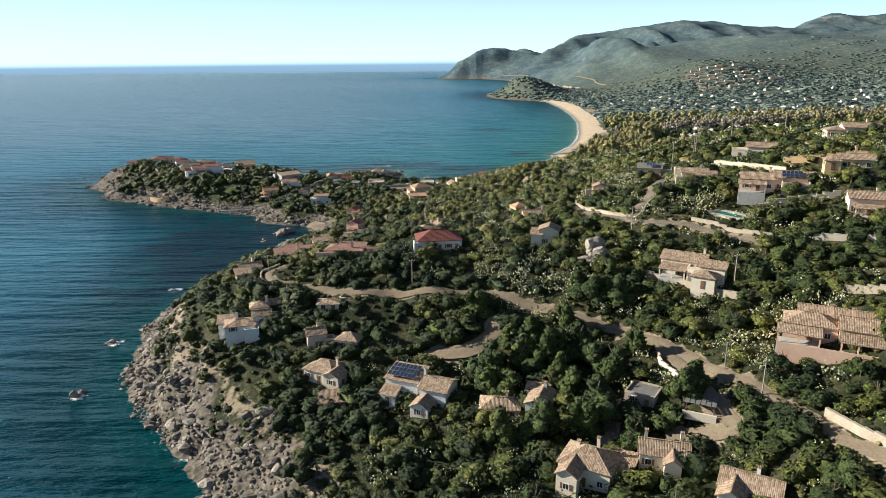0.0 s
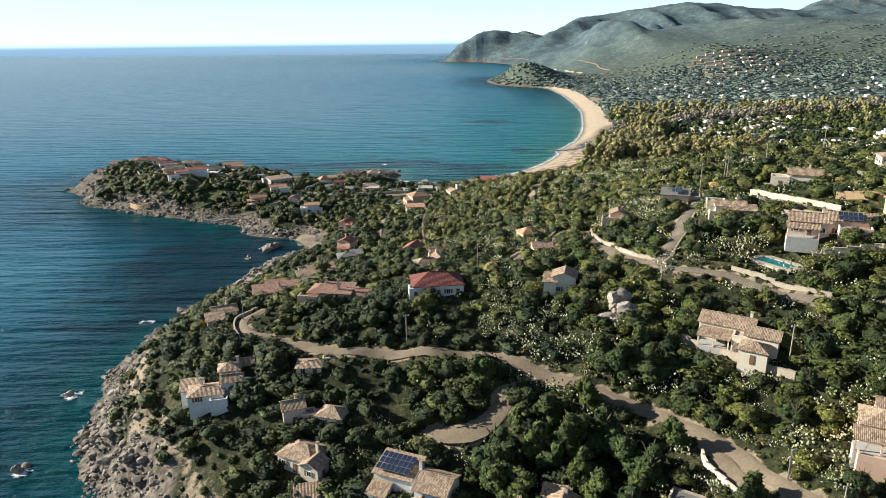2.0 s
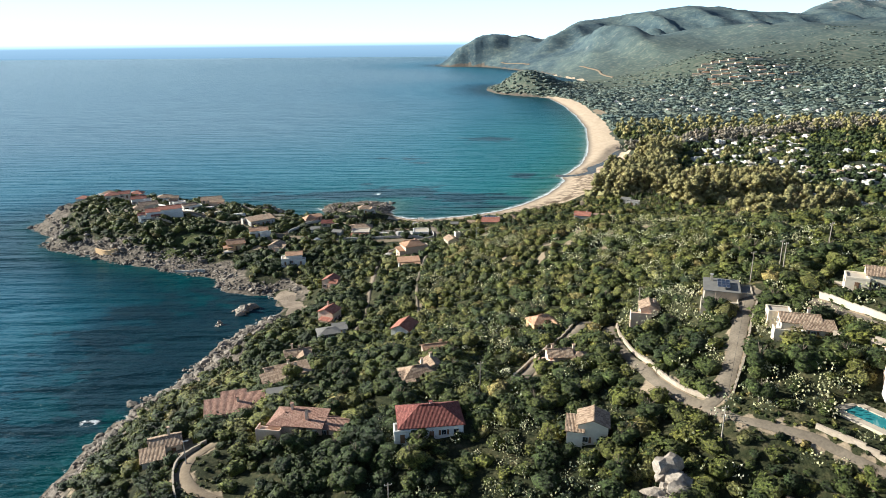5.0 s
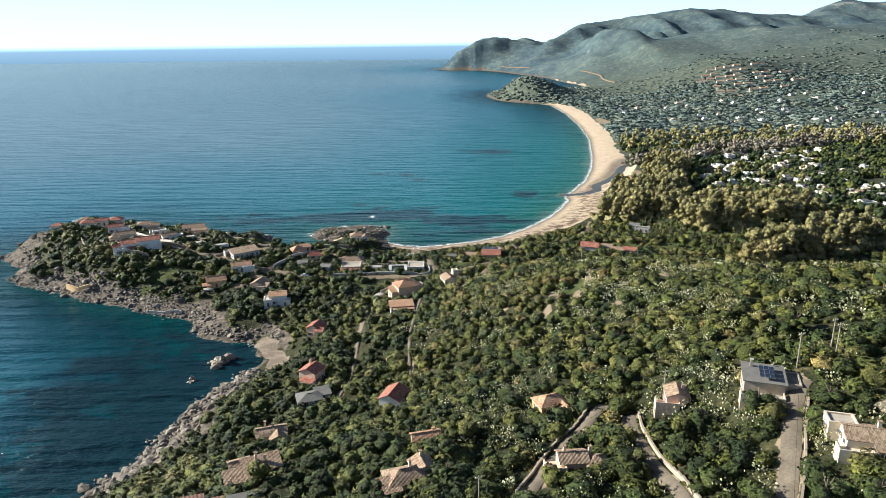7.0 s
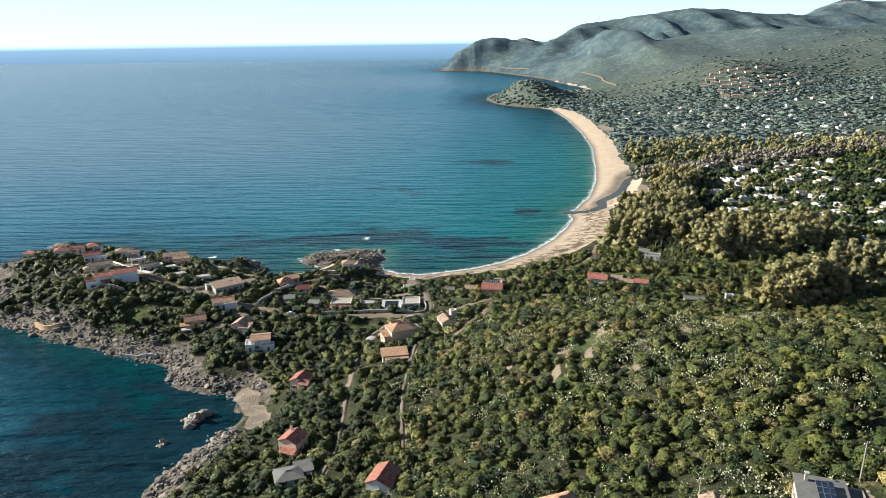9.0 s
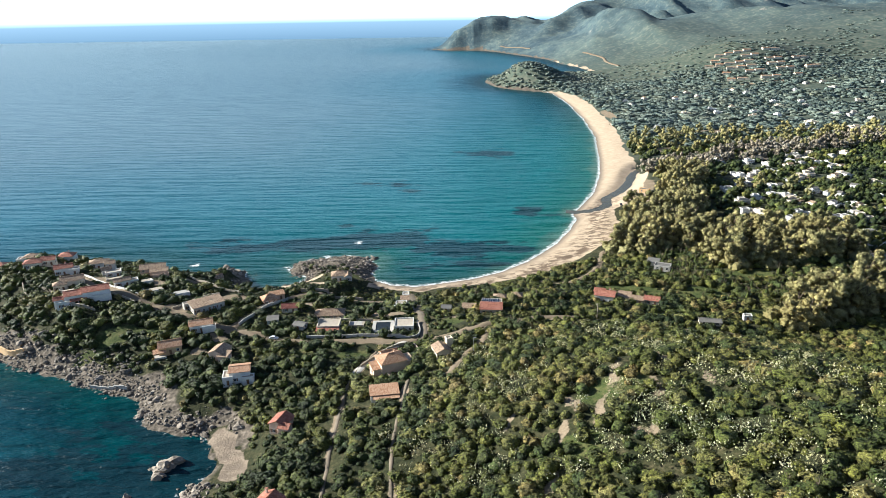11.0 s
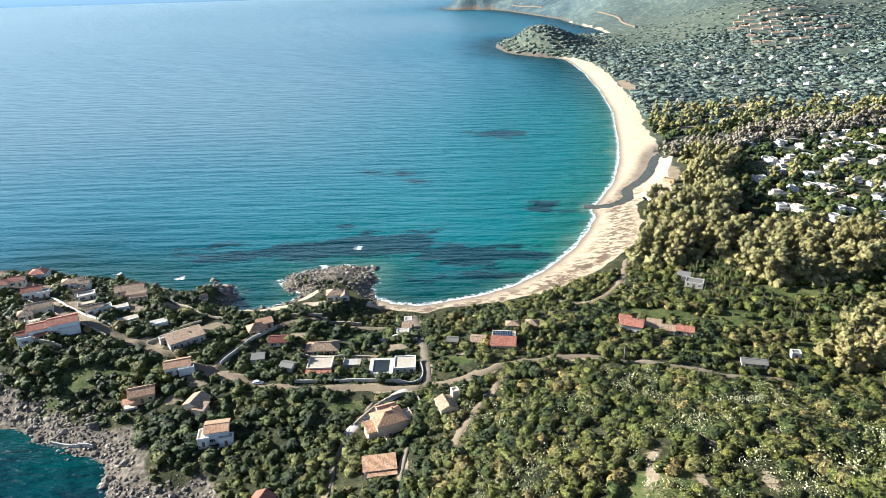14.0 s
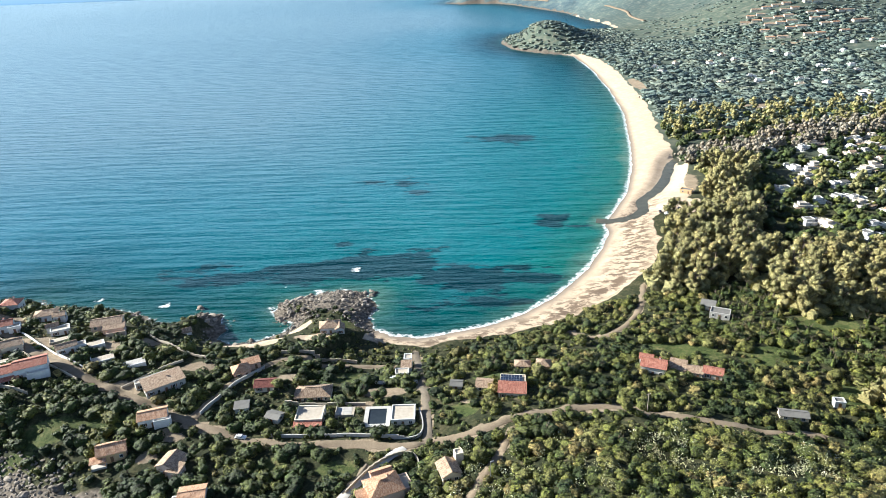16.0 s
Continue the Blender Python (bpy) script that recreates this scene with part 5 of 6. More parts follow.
house("cream villa with a tan roof on the point", -193.9, 499, 30, [(0, 0, 11, 7, 4.2, "gable", 1.4), (-6, -3.4, 6, 5, 3.4, "hip", 1.1)], CREAM, TAN_TILE, (), (), POINT)
house("white house with a red hipped roof at the tip", -221.3, 544.2, 10, [(0, 0, 8.4, 7.4, 5.0, "hip", 1.6)], WHITE, RED_TILE, [(1, 1, 5.4, 1.2)], (), POINT)
house("red roofed house at the end of the point", -227.7, 522.2, 20, [(0, 0, 9, 7, 3.6, "hip", 1.5), (7, 3, 7, 6, 3.2, "gable", 1.3)], CREAM, RED_TILE, (), (), POINT)
house("white and red house on the tip of the headland", -249, 525.7, 0, [(0, 0, 8.4, 6.6, 3.8, "hip", 1.3)], WHITE, RED_TILE, (), (), POINT)
house("pale villa with low tan roofs", -196.6, 532.1, 20, [(0, 0, 10, 7, 3.6, "hip", 1.4), (6, -2.6, 5, 5, 3.0, "gable", 1.0)], WHITE, TAN_TILE, (), (), POINT)
house("two-storey house with an orange-brown roof and balconies", -161.1, 521.3, 18, [(0, 0, 13, 8, 6.0, "gable", 1.6), (3.4, -5.4, 9, 4, 5.0, "shed", 0.8), (4.4, -8.6, 8, 2.6, 3.0, "terrace", 0)], PINK, TAN_TILE, [(-2, 1, 4.4, 1.2)], (), POINT)
house("small white house on a grassy ledge", -127.8, 525.3, 30, [(0, 0, 5.6, 4.6, 2.8, "gable", 1.2)], WHITE, TAN_TILE, (), (), POINT)
house("white bungalow with a terrace", -181.3, 516.8, 30, [(0, 0, 8, 5, 2.7, "flat", 0), (-3, 3.6, 5, 3, 3.6, "gable", 1.0)], WHITE, TAN_TILE, (), (), POINT)
house("white house with a tan roof above the road", -167.3, 497.7, 32, [(0, 0, 8, 5, 3.4, "gable", 1.0), (5.5, -1, 4, 4, 2.6, "flat", 0)], WHITE, TAN_TILE, (), (), POINT)

FLAT = "houses by the bay"
house("white beach house with a tan hipped roof", -59.6, 530.1, 10, [(0, 0, 9.6, 7, 3.6, "hip", 1.7), (4.4, -2.8, 5, 4, 3.2, "gable", 1.1, 0, 90)], WHITE, TAN_TILE, [(-1, 1, 4.6, 1.2)], (), FLAT)
house("low house with a mauve-brown roof", -75.3, 475.2, 5, [(0, 0, 7.4, 6, 2.6, "gable", 1.2)], CREAM, DARK_TILE, (), (), FLAT)
house("wide bungalow with a brown hipped roof", -55.6, 472.5, 4, [(0, 0, 14, 8, 2.7, "hip", 1.7)], CREAM, TAN_TILE, (), (), FLAT)
house("house with a white roof terrace and tiled skirts", -52.8, 454.5, 2, [(0, 0, 10, 8.6, 3.0, "flat", 0), (0, -5.2, 10, 3, 2.3, "porch", 0.6)], CREAM, RED_TILE, (), (), FLAT)
house("flat white building beside a dark basin", -18.3, 454.3, 2, [(0, 0, 8.6, 9, 2.6, "flat", 0)], WHITE, TAN_TILE, (), (), FLAT, shutters=False)
house("white outbuildings with pale roofs", -22.2, 490.2, 2, [(0, 0, 5.6, 4, 2.4, "flat", 0), (1.6, 5, 4, 4.6, 2.5, "shed", 0.5), (2, 11, 3.4, 4, 2.6, "flat", 0)], WHITE, TAN_TILE, (), (), FLAT, shutters=False)
house("low house with a red tiled front and solar roof", 22.2, 465.6, -6, [(0, -1.6, 10, 5, 3.0, "shed", 1.4), (0, 4.0, 9.6, 6, 3.6, "flat", 0)], CREAM, RED_TILE, (), [(-4.2, 2.0, 4.15, 8, 3, 0)], FLAT)
house("small shed with an olive roof", 11.8, 472, -8, [(0, 0, 6, 6, 2.4, "gable", 0.9)], CREAM, TAN_TILE, (), (), FLAT, shutters=False)
house("little hut with a grey roof", 0.9, 474.4, -5, [(0, 0, 4.4, 4, 2.2, "gable", 0.8)], CREAM, GREY_ROOF, (), (), FLAT, shutters=False)
house("small cream pavilion with a hipped roof", 36.1, 486.7, -10, [(0, 0, 5.4, 5, 3.0, "hip", 1.2)], OCHRE, TAN_TILE, (), (), FLAT)
house("low round store with a tan hipped roof", 27.8, 489, -5, [(0, 0, 6, 4.4, 2.2, "hip", 0.9)], CONCRETE, TAN_TILE, (), (), FLAT, shutters=False)
house("farmhouse with an orange-red roof", 79.1, 481.4, -20, [(0, 0, 9.4, 7, 4.2, "gable", 1.7), (-3.4, 5.6, 5, 4, 3.0, "gable", 1.1)], WHITE, RED_TILE, [(2, 1, 5, 1.2)], (), FLAT)
house("row of farm sheds with tan roofs", 91.2, 480.1, -22, [(-3, 0, 6, 6, 3.0, "shed", 0.9), (3.4, 0, 6, 5.4, 2.7, "gable", 1.0)], CREAM, TAN_TILE, (), (), FLAT)
house("low cream barn with a red tiled roof", 100.9, 477.1, -22, [(0, 0, 7, 5.4, 2.8, "gable", 1.2)], CREAM, RED_TILE, (), (), FLAT)
house("flat grey shed under the trees", 121.4, 528.8, -25, [(0, 0, 8.6, 6, 2.6, "flat", 0), (-6, 6, 6, 5, 2.4, "shed", 0.6)], CONCRETE, GREY_ROOF, (), (), FLAT, shutters=False)
house("small kiosk on the sand", 163, 720.2, -30, [(0, 0, 8, 5, 2.8, "flat", 0)], OCHRE, GREY_ROOF, (), (), FLAT, shutters=False, kind_name="kiosk")
house("long low shed with a pale roof", 117.5, 446, -12, [(0, 0, 9, 4, 2.3, "gable", 0.8)], CREAM, GREY_ROOF, (), (), FLAT, shutters=False)
house("tiny white flat-roofed pump house by the road", 138.6, 456.5, -10, [(0, 0, 3.6, 3, 2.4, "flat", 0)], WHITE, GREY_ROOF, (), (), FLAT, shutters=False)
house("low pale shed in the wood", 170, 597.8, -25, [(0, 0, 13, 6, 2.6, "flat", 0)], CONCRETE, GREY_ROOF, (), (), FLAT, shutters=False)
house("small pale shed in the wood", 172.4, 574.8, -25, [(0, 0, 9, 5, 2.6, "flat", 0)], CONCRETE, GREY_ROOF, (), (), FLAT, shutters=False)
house("small shed with a pale roof in a garden", -80.1, 460.3, 10, [(0, 0, 5, 4, 2.3, "shed", 0.5)], WHITE, GREY_ROOF, (), (), FLAT, shutters=False)
house("garden shed with a slate-grey roof", -65.9, 453.9, -20, [(0, 0, 5.4, 4.4, 2.3, "gable", 0.8)], CONCRETE, GREY_ROOF, (), (), FLAT, shutters=False)


# ---- the white holiday villages on the plain and the hill ----
def village_house(seed, wall, roof):
    r = random.Random(seed)
    w, d = r.uniform(8, 12), r.uniform(6, 9)
    blocks = [(0, 0, w, d, 3.1, "flat", 0), (w * 0.6, -1.2, w * 0.55, d * 0.7, 2.7, "flat", 0), (r.uniform(-2, 2), r.uniform(0, 2), w * 0.5, d * 0.6, 5.4, r.choice(("flat", "gable")), 0.9), (r.choice((-1, 1)) * w * 0.42, -d * 0.5 - 1.4, w * 0.5, 2.8, 2.4, "porch", 0.3)]
    return house("white flat-roofed holiday house with a terrace among trees", 0, 0, 0, blocks, wall, roof, (), (), "holiday village houses", shutters=False, openings=False)


def village(patterns, x0, x1, y0, y1, step, turn, chance, seed, inside, size=1.0):
    x, y, r = jittered(x0, x1, y0, y1, step, seed)
    for px, py in zip(x, y):
        if r.rand() > chance or not inside(px, py):
            continue
        z = float(ground_height(np.array([px]), np.array([py]))[0])
        made = copy_thing(patterns[r.randint(len(patterns))], pose(px, py, z - 0.2, 0, 0, turn + r.uniform(-25, 25) + 90 * r.randint(2)))
        made.scale = [size * r.uniform(0.95, 1.25), size * r.uniform(0.95, 1.2), size * r.uniform(0.85, 1.0)]
        FOOTPRINTS.append((px, py, 4.2))


saved = len(FOOTPRINTS)
PATTERNS = [village_house(k, (WHITE, CREAM, WHITE, CONCRETE)[k % 4], (GREY_ROOF, TAN_TILE)[k % 2]) for k in range(6)]
ROW_PATTERNS = [house("terraced holiday house with a red-brown roof", 0, 0, 0, [(0, 0, 16, 7, 3.2, "shed", 1.2), (9, -1, 6, 6, 2.8, "flat", 0)], CREAM, TAN_TILE, (), (), "terraced hillside houses", shutters=False, openings=False),
                house("terraced holiday house with an orange roof", 0, 0, 0, [(0, 0, 14, 7, 3.4, "gable", 1.4)], CREAM, ORANGE_TILE, (), (), "terraced hillside houses", shutters=False, openings=False)]
del FOOTPRINTS[saved:]
village(PATTERNS, 200, 400, 512, 850, 16.5, 20, 0.52, 3, lambda x, y: x > 203 + 0.30 * abs(y - 630) and y < 600 + 1.9 * (x - 141), 0.86)
village(PATTERNS, 400, 470, 640, 940, 30, 20, 0.4, 4, lambda x, y: y < 940)
village(PATTERNS, 262, 720, 936, 1335, 32, 10, 0.4, 5, lambda x, y: x > 248 + 0.05 * (y - 900) and bump2(np.array([x]), np.array([y]), 80, 33)[0] > -0.2, 0.9)
# terraces of row houses round the brow of the hill
for row, (row_y, row_x0, row_x1) in enumerate(((1407, 503, 620), (1458, 512, 682), (1491, 530, 647), (1521, 503, 691), (1551, 521, 629), (1582, 539, 665))):
    px = row_x0
    while px < row_x1:
        py = row_y + 0.0022 * (px - 588) ** 2
        made = copy_thing(ROW_PATTERNS[(row + int(px)) % 2], pose(px, py, float(ground_height(np.array([px]), np.array([py]))[0]) - 0.2, 0, 0, 0.25 * (px - 588)))
        FOOTPRINTS.append((px, py, 7))
        px += 17 if (int(px) * 7 + row) % 5 else 38
# the first of each pattern takes a place of its own in the village
for k, pattern in enumerate(PATTERNS + ROW_PATTERNS):
    px, py = (620 + 32 * k, 1120 + 20 * k)
    pattern.matrix_basis = pose(px, py, float(ground_height(np.array([px]), np.array([py]))[0]) - 0.2, 0, 0, 15 * k)


# ---- river, pools, garden walls, poles, cars ----
def ribbon(name, line, width, rise, material):
    pts = along(line, 3.0)
    t = np.gradient(pts, axis=0)
    t /= np.linalg.norm(t, axis=1)[:, None] + 1e-9
    side = np.stack([-t[:, 1], t[:, 0]], 1)
    wide = width * (1 + 0.25 * bump2(pts[:, 0], pts[:, 1], 14, 23))
    x = pts[:, None, 0] + side[:, None, 0] * wide[:, None] * np.linspace(-0.5, 0.5, 5)[None]
    y = pts[:, None, 1] + side[:, None, 1] * wide[:, None] * np.linspace(-0.5, 0.5, 5)[None]
    z = rise + 0 * x
    a = (np.arange(len(pts) - 1)[:, None] * 5 + np.arange(4)[None]).ravel()
    mesh = from_arrays(name, np.stack([x, y, z], -1).reshape(-1, 3), np.stack([a, a + 5, a + 6, a + 1], 1), True)
    mesh.materials.append(material)
    return new(name, mesh)


RIVER = plain("stream_water", (0.05, 0.05, 0.035), (0.10, 0.095, 0.065), 0.2, 0.25, 0.3, 0.05, 0, 0.15)
tagged(ribbon("stream", STREAM, 9.5, 0.3, RIVER), "dark shallow stream crossing the beach", "stream", kind="structure")


def garden_wall(label, line, height, thick, material, cap=None):
    """A wall on a line of the plan, stepping with the ground."""
    pts = along(line, 2.0)
    z = ground_height(pts[:, 0], pts[:, 1])
    bm = bmesh.new()
    for (a, b, za, zb) in zip(pts[:-1], pts[1:], z[:-1], z[1:]):
        length, turn = float(np.hypot(*(b - a))), math.atan2(b[1] - a[1], b[0] - a[0])
        foot = min(za, zb) - 1.0
        m = Matrix.Translation(((a[0] + b[0]) / 2, (a[1] + b[1]) / 2, foot)) @ Matrix.Rotation(turn, 4, "Z")
        top = (za + zb) / 2 + height - foot
        bmesh.ops.create_cube(bm, size=1, matrix=m @ Matrix.LocRotScale((0, 0, top / 2), None, (length + 0.02, thick, top)))
        bmesh.ops.create_cube(bm, size=1, matrix=m @ Matrix.LocRotScale((0, 0, top + 0.04), None, (length + 0.04, thick + 0.12, 0.08)))
    for k in range(len(pts)):
        FOOTPRINTS.append((pts[k, 0], pts[k, 1] - 0.6, 1.0))
    root = new("garden_wall")
    tagged(root, label, "wall")
    part("masonry", bm, material, root)
    return root


garden_wall("curving white parapet round the road's bend", [(-59.0, 219.7), (-62.5, 214.7), (-62.3, 207.6), (-56.7, 195.6), (-53.2, 192.6)], 1.0, 0.3, OLDWALL)
garden_wall("long stone retaining wall below the villa", [(49.4, 175.4), (54.4, 169.5), (61.5, 161.6), (67.5, 154.8)], 1.6, 0.5, STONEWALL)
garden_wall("cream terrace wall along the hillside", [(88.7, 233.5), (92.1, 219.3), (95.0, 209.7), (97.6, 200.8)], 1.4, 0.35, OLDWALL)
garden_wall("low stone terrace wall above the lane", [(67.5, 190.4), (71.6, 185.4), (77.2, 178.5), (82.4, 172.6)], 0.9, 0.4, STONEWALL)
garden_wall("white wall curving round the villa's court", [(-33.2, 414), (-27.3, 424.8), (-16.4, 431), (-11.4, 427.4), (-10.3, 417.4)], 1.2, 0.3, OLDWALL)
garden_wall("long pale wall beside the road", [(-65.8, 444.3), (-38.6, 442.6), (-12.6, 441.3), (-12.6, 458.1)], 1.3, 0.3, CONCRETE)
garden_wall("white garden wall near the beach", [(-76.9, 506), (-59.7, 504.7), (-43.5, 504)], 1.5, 0.3, OLDWALL)
garden_wall("curved pale wall beside the drive", [(46.6, 144.7), (46.2, 140.9), (48.1, 136.5), (50.2, 130.2)], 1.3, 0.4, CREAM)
garden_wall("rough stone retaining wall along the road", [(67.4, 112.5), (69.7, 104.8), (73, 95)], 1.6, 0.6, STONEWALL)
garden_wall("ochre ruined wall on the rocky point", [(-206.2, 451.9), (-199, 447.7), (-190.8, 445.6)], 3.0, 0.8, OCHRE)
garden_wall("broken pale wall above the cobble shore", [(-148.6, 420.9), (-139.4, 418.8), (-131.2, 417.7)], 1.4, 0.4, CONCRETE)
garden_wall("pale wall along the walled lane", [(-95.3, 457.6), (-89.4, 473.6), (-80.6, 492.5)], 1.4, 0.3, CONCRETE)
garden_wall("white kerb wall along the headland road", [(-212.2, 514.9), (-180.5, 492.2), (-151.5, 475.5)], 0.9, 0.3, OLDWALL)
garden_wall("low stone wall beside the upper road", [(57.6, 203.9), (63.4, 213.8), (67.2, 221.1), (72.0, 230.9), (78.5, 242.9)], 0.9, 0.35, STONEWALL)
garden_wall("stone wall along the stepped lane", [(14.6, 232.0), (18.9, 238.9), (24.6, 251.2), (31.3, 258.6), (37.3, 267.1)], 1.0, 0.35, STONEWALL)
garden_wall("tan wall along the lower lane", [(53.1, 204.5), (48.8, 211.9), (46.8, 228.9), (45.4, 242.9), (46.7, 258.1)], 0.9, 0.35, STONEWALL)


garden_wall("whitewashed wall on the upper side of the headland road", [(-210.4, 524.9), (-186.2, 505.7), (-162, 488.9), (-150.6, 482.1)], 0.8, 0.3, WHITE)
garden_wall("low white terrace wall below the villas", [(-206.1, 491.9), (-193.7, 485.7), (-181.1, 471.3), (-166.7, 467)], 1.2, 0.35, OLDWALL)
garden_wall("pale stone wall on the garden's edge", [(-137.6, 512.2), (-120.5, 503.2), (-107, 497.4)], 1.0, 0.35, OLDWALL)
garden_wall("crumbling terrace wall on the slope", [(-222.7, 502.2), (-214.2, 489.9), (-205.9, 481.6)], 1.2, 0.4, STONEWALL)
garden_wall("low wall between gardens", [(-132.1, 472.6), (-124.1, 484.6), (-116.1, 494.6)], 0.9, 0.3, OLDWALL)
garden_wall("low stone wall round the bungalow's plot", [(-65, 464.8), (-46.9, 464.8), (-33.9, 464.8)], 1.0, 0.3, OLDWALL)
garden_wall("white wall of the outbuildings' yard", [(-33.1, 481.7), (-25.1, 481.4), (-15.1, 481.9)], 1.3, 0.3, WHITE)
garden_wall("pale terrace wall under the upper villa", [(84.1, 185.9), (93.1, 183), (102.4, 179.6)], 1.8, 0.4, OLDWALL)
garden_wall("stone terrace wall above the upper lane", [(81.8, 213.8), (87.9, 205.8), (92.9, 199.9)], 1.4, 0.4, STONEWALL)


garden_wall("yellow rendered wall along the upper terrace", [(99.8, 208), (107.8, 203.1), (118.4, 197.2)], 2.0, 0.4, OCHRE)
garden_wall("cream wall below the hilltop villas", [(95.1, 239.3), (107.4, 227.8), (119.4, 218)], 1.5, 0.4, OLDWALL)
garden_wall("long pale retaining wall on the hillside", [(88.3, 168.1), (97.8, 160.9), (109.1, 151.4), (121.2, 141.5)], 1.6, 0.4, OLDWALL)
garden_wall("sandy retaining wall above the road", [(84.8, 148.4), (93.3, 139.2), (101.5, 127.4)], 1.8, 0.5, STONEWALL)


def terrace(label, x, y, turn, w, d, paving, rail):
    """A paved terrace of slabs with a low parapet on its open side."""
    cx, cy = x + np.array([-1, -1, 1, 1, 0]) * w / 2, y + np.array([-1, 1, -1, 1, 0]) * d / 2
    z = float(ground_height(cx, cy).max()) + 0.1
    root = new("terrace")
    root.matrix_basis = pose(x, y, z, 0, 0, turn)
    tagged(root, label, "terrace")
    part("base", boxes((0, 0, -3.0, w, d, 3.0)), rail, root)
    for i in range(int(w / 1.5)):
        for j in range(int(d / 1.5)):
            part("slab", boxes((-w / 2 + 0.75 + 1.5 * i, -d / 2 + 0.75 + 1.5 * j, 0.0, 1.44, 1.44, 0.06)), paving, root)
    part("parapet", boxes((0, -d / 2 + 0.12, 0.06, w, 0.24, 0.8), (-w / 2 + 0.12, 0.12, 0.06, 0.24, d - 0.24, 0.8)), rail, root)
    FOOTPRINTS.append((x, y, 0.42 * math.hypot(w, d)))


terrace("white parapeted terrace in front of a villa", -159.3, 502.9, 32, 10, 6, PALE_ROOF, WHITE)
terrace("paved garden terrace with a low white wall", -148.7, 491.2, 32, 9, 6, PALE_ROOF, WHITE)
terrace("pale paved court between white houses", -176.2, 508.1, 30, 9, 5, PALE_ROOF, OLDWALL)
terrace("paved court of the low white house", -134.4, 488.9, 30, 9, 6, CONCRETE, WHITE)
terrace("tan terrace below the tan roofed villa", -189.6, 487.7, 30, 9, 4.5, PALE_ROOF, WHITE)
terrace("stone paved terrace beside the road", -40.8, 459.1, 2, 7, 6, CONCRETE, OLDWALL)


def pool(label, x, y, turn, w, d, water, rim):
    z = float(ground_height(x + np.array([-1, -1, 1, 1, 0]) * w / 2, y + np.array([-1, 1, -1, 1, 0]) * d / 2).mean()) + 0.35
    root = new("swimming_pool")
    root.matrix_basis = pose(x, y, z, 0, 0, turn)
    tagged(root, label, "pool")
    part("rim", boxes((0, -d / 2 - 0.8, -3, w + 3.2, 1.6, 3.2), (0, d / 2 + 0.8, -3, w + 3.2, 1.6, 3.2), (-w / 2 - 0.8, 0, -3, 1.6, d, 3.2), (w / 2 + 0.8, 0, -3, 1.6, d, 3.2)), rim, root)
    part("water", boxes((0, 0, -1.5, w, d, 1.5)), water, root)
    FOOTPRINTS.append((x, y, 0.45 * math.hypot(w + 3, d + 3)))


pool("turquoise swimming pool with a pale stone rim", 78.2, 191, -60, 9, 4.2, POOLWATER, OLDWALL)
pool("dark open basin with a pale concrete rim", -28.1, 455.2, 2, 6.6, 9, DARKPOOL, CONCRETE)


def pergola(x, y, turn):
    z = float(ground_height(np.array([x]), np.array([y]))[0])
    root = new("pergola")
    root.matrix_basis = pose(x, y, z, 0, 0, turn)
    tagged(root, "open timber pergola with bluish translucent roof panels", "pergola")
    for px in (-2.6, 2.6):
        for py in (-2, 2):
            part("post", boxes((px, py, -0.5, 0.18, 0.18, 3.0)), WOOD, root)
    for k in range(6):
        part("roof_panel", boxes((-2.5 + k, 0, 2.55 + 0.05 * (k % 2), 0.86, 4.6, 0.05)), GREY_ROOF, root)
    part("wall", boxes((0, -2.6, -0.8, 6.4, 0.4, 1.7)), CREAM, root)
    FOOTPRINTS.append((x, y, 3.0))


pergola(49.3, 124.1, -25)


def pole(x, y, tall, lamp=False):
    z = float(ground_height(np.array([x]), np.array([y]))[0])
    root = new("street_lamp" if lamp else "utility_pole")
    root.matrix_basis = pose(x, y, z, 0, 0, 20)
    tagged(root, "pale metal street lamp beside the road" if lamp else "weathered wooden utility pole with a crossarm", "lamp" if lamp else "pole")
    bm = bmesh.new()
    bmesh.ops.create_cone(bm, segments=8, radius1=0.16, radius2=0.10, depth=tall + 1, matrix=Matrix.Translation((0, 0, tall / 2 - 0.5)))
    part("shaft", bm, METAL if lamp else PALE_WOOD, root)
    if lamp:
        part("lamp_head", boxes((0.5, 0, tall - 0.1, 1.2, 0.3, 0.18), bevel=0.04), METAL, root)
    else:
        part("crossarm", boxes((0, 0, tall - 0.6, 1.6, 0.12, 0.14)), PALE_WOOD, root)
        for px in (-0.7, 0.7):
            part("insulator", boxes((px, 0, tall - 0.46, 0.1, 0.1, 0.2)), WHITE, root)
    return Vector((x, y, z + tall - 0.35))


def cable(points, sag):
    curve = bpy.data.curves.new("cable", "CURVE")
    curve.dimensions, curve.bevel_depth, curve.bevel_resolution = "3D", 0.025, 0
    for a, b in zip(points[:-1], points[1:]):
        line = curve.splines.new("POLY")
        line.points.add(10)
        for k in range(11):
            f = k / 10
            p = a.lerp(b, f) - Vector((0, 0, sag * 4 * f * (1 - f)))
            line.points[k].co = (*p, 1)
    curve.materials.append(RUBBER)
    return tagged(new("overhead_cable", curve), "thin dark overhead cable sagging between poles", "cable")


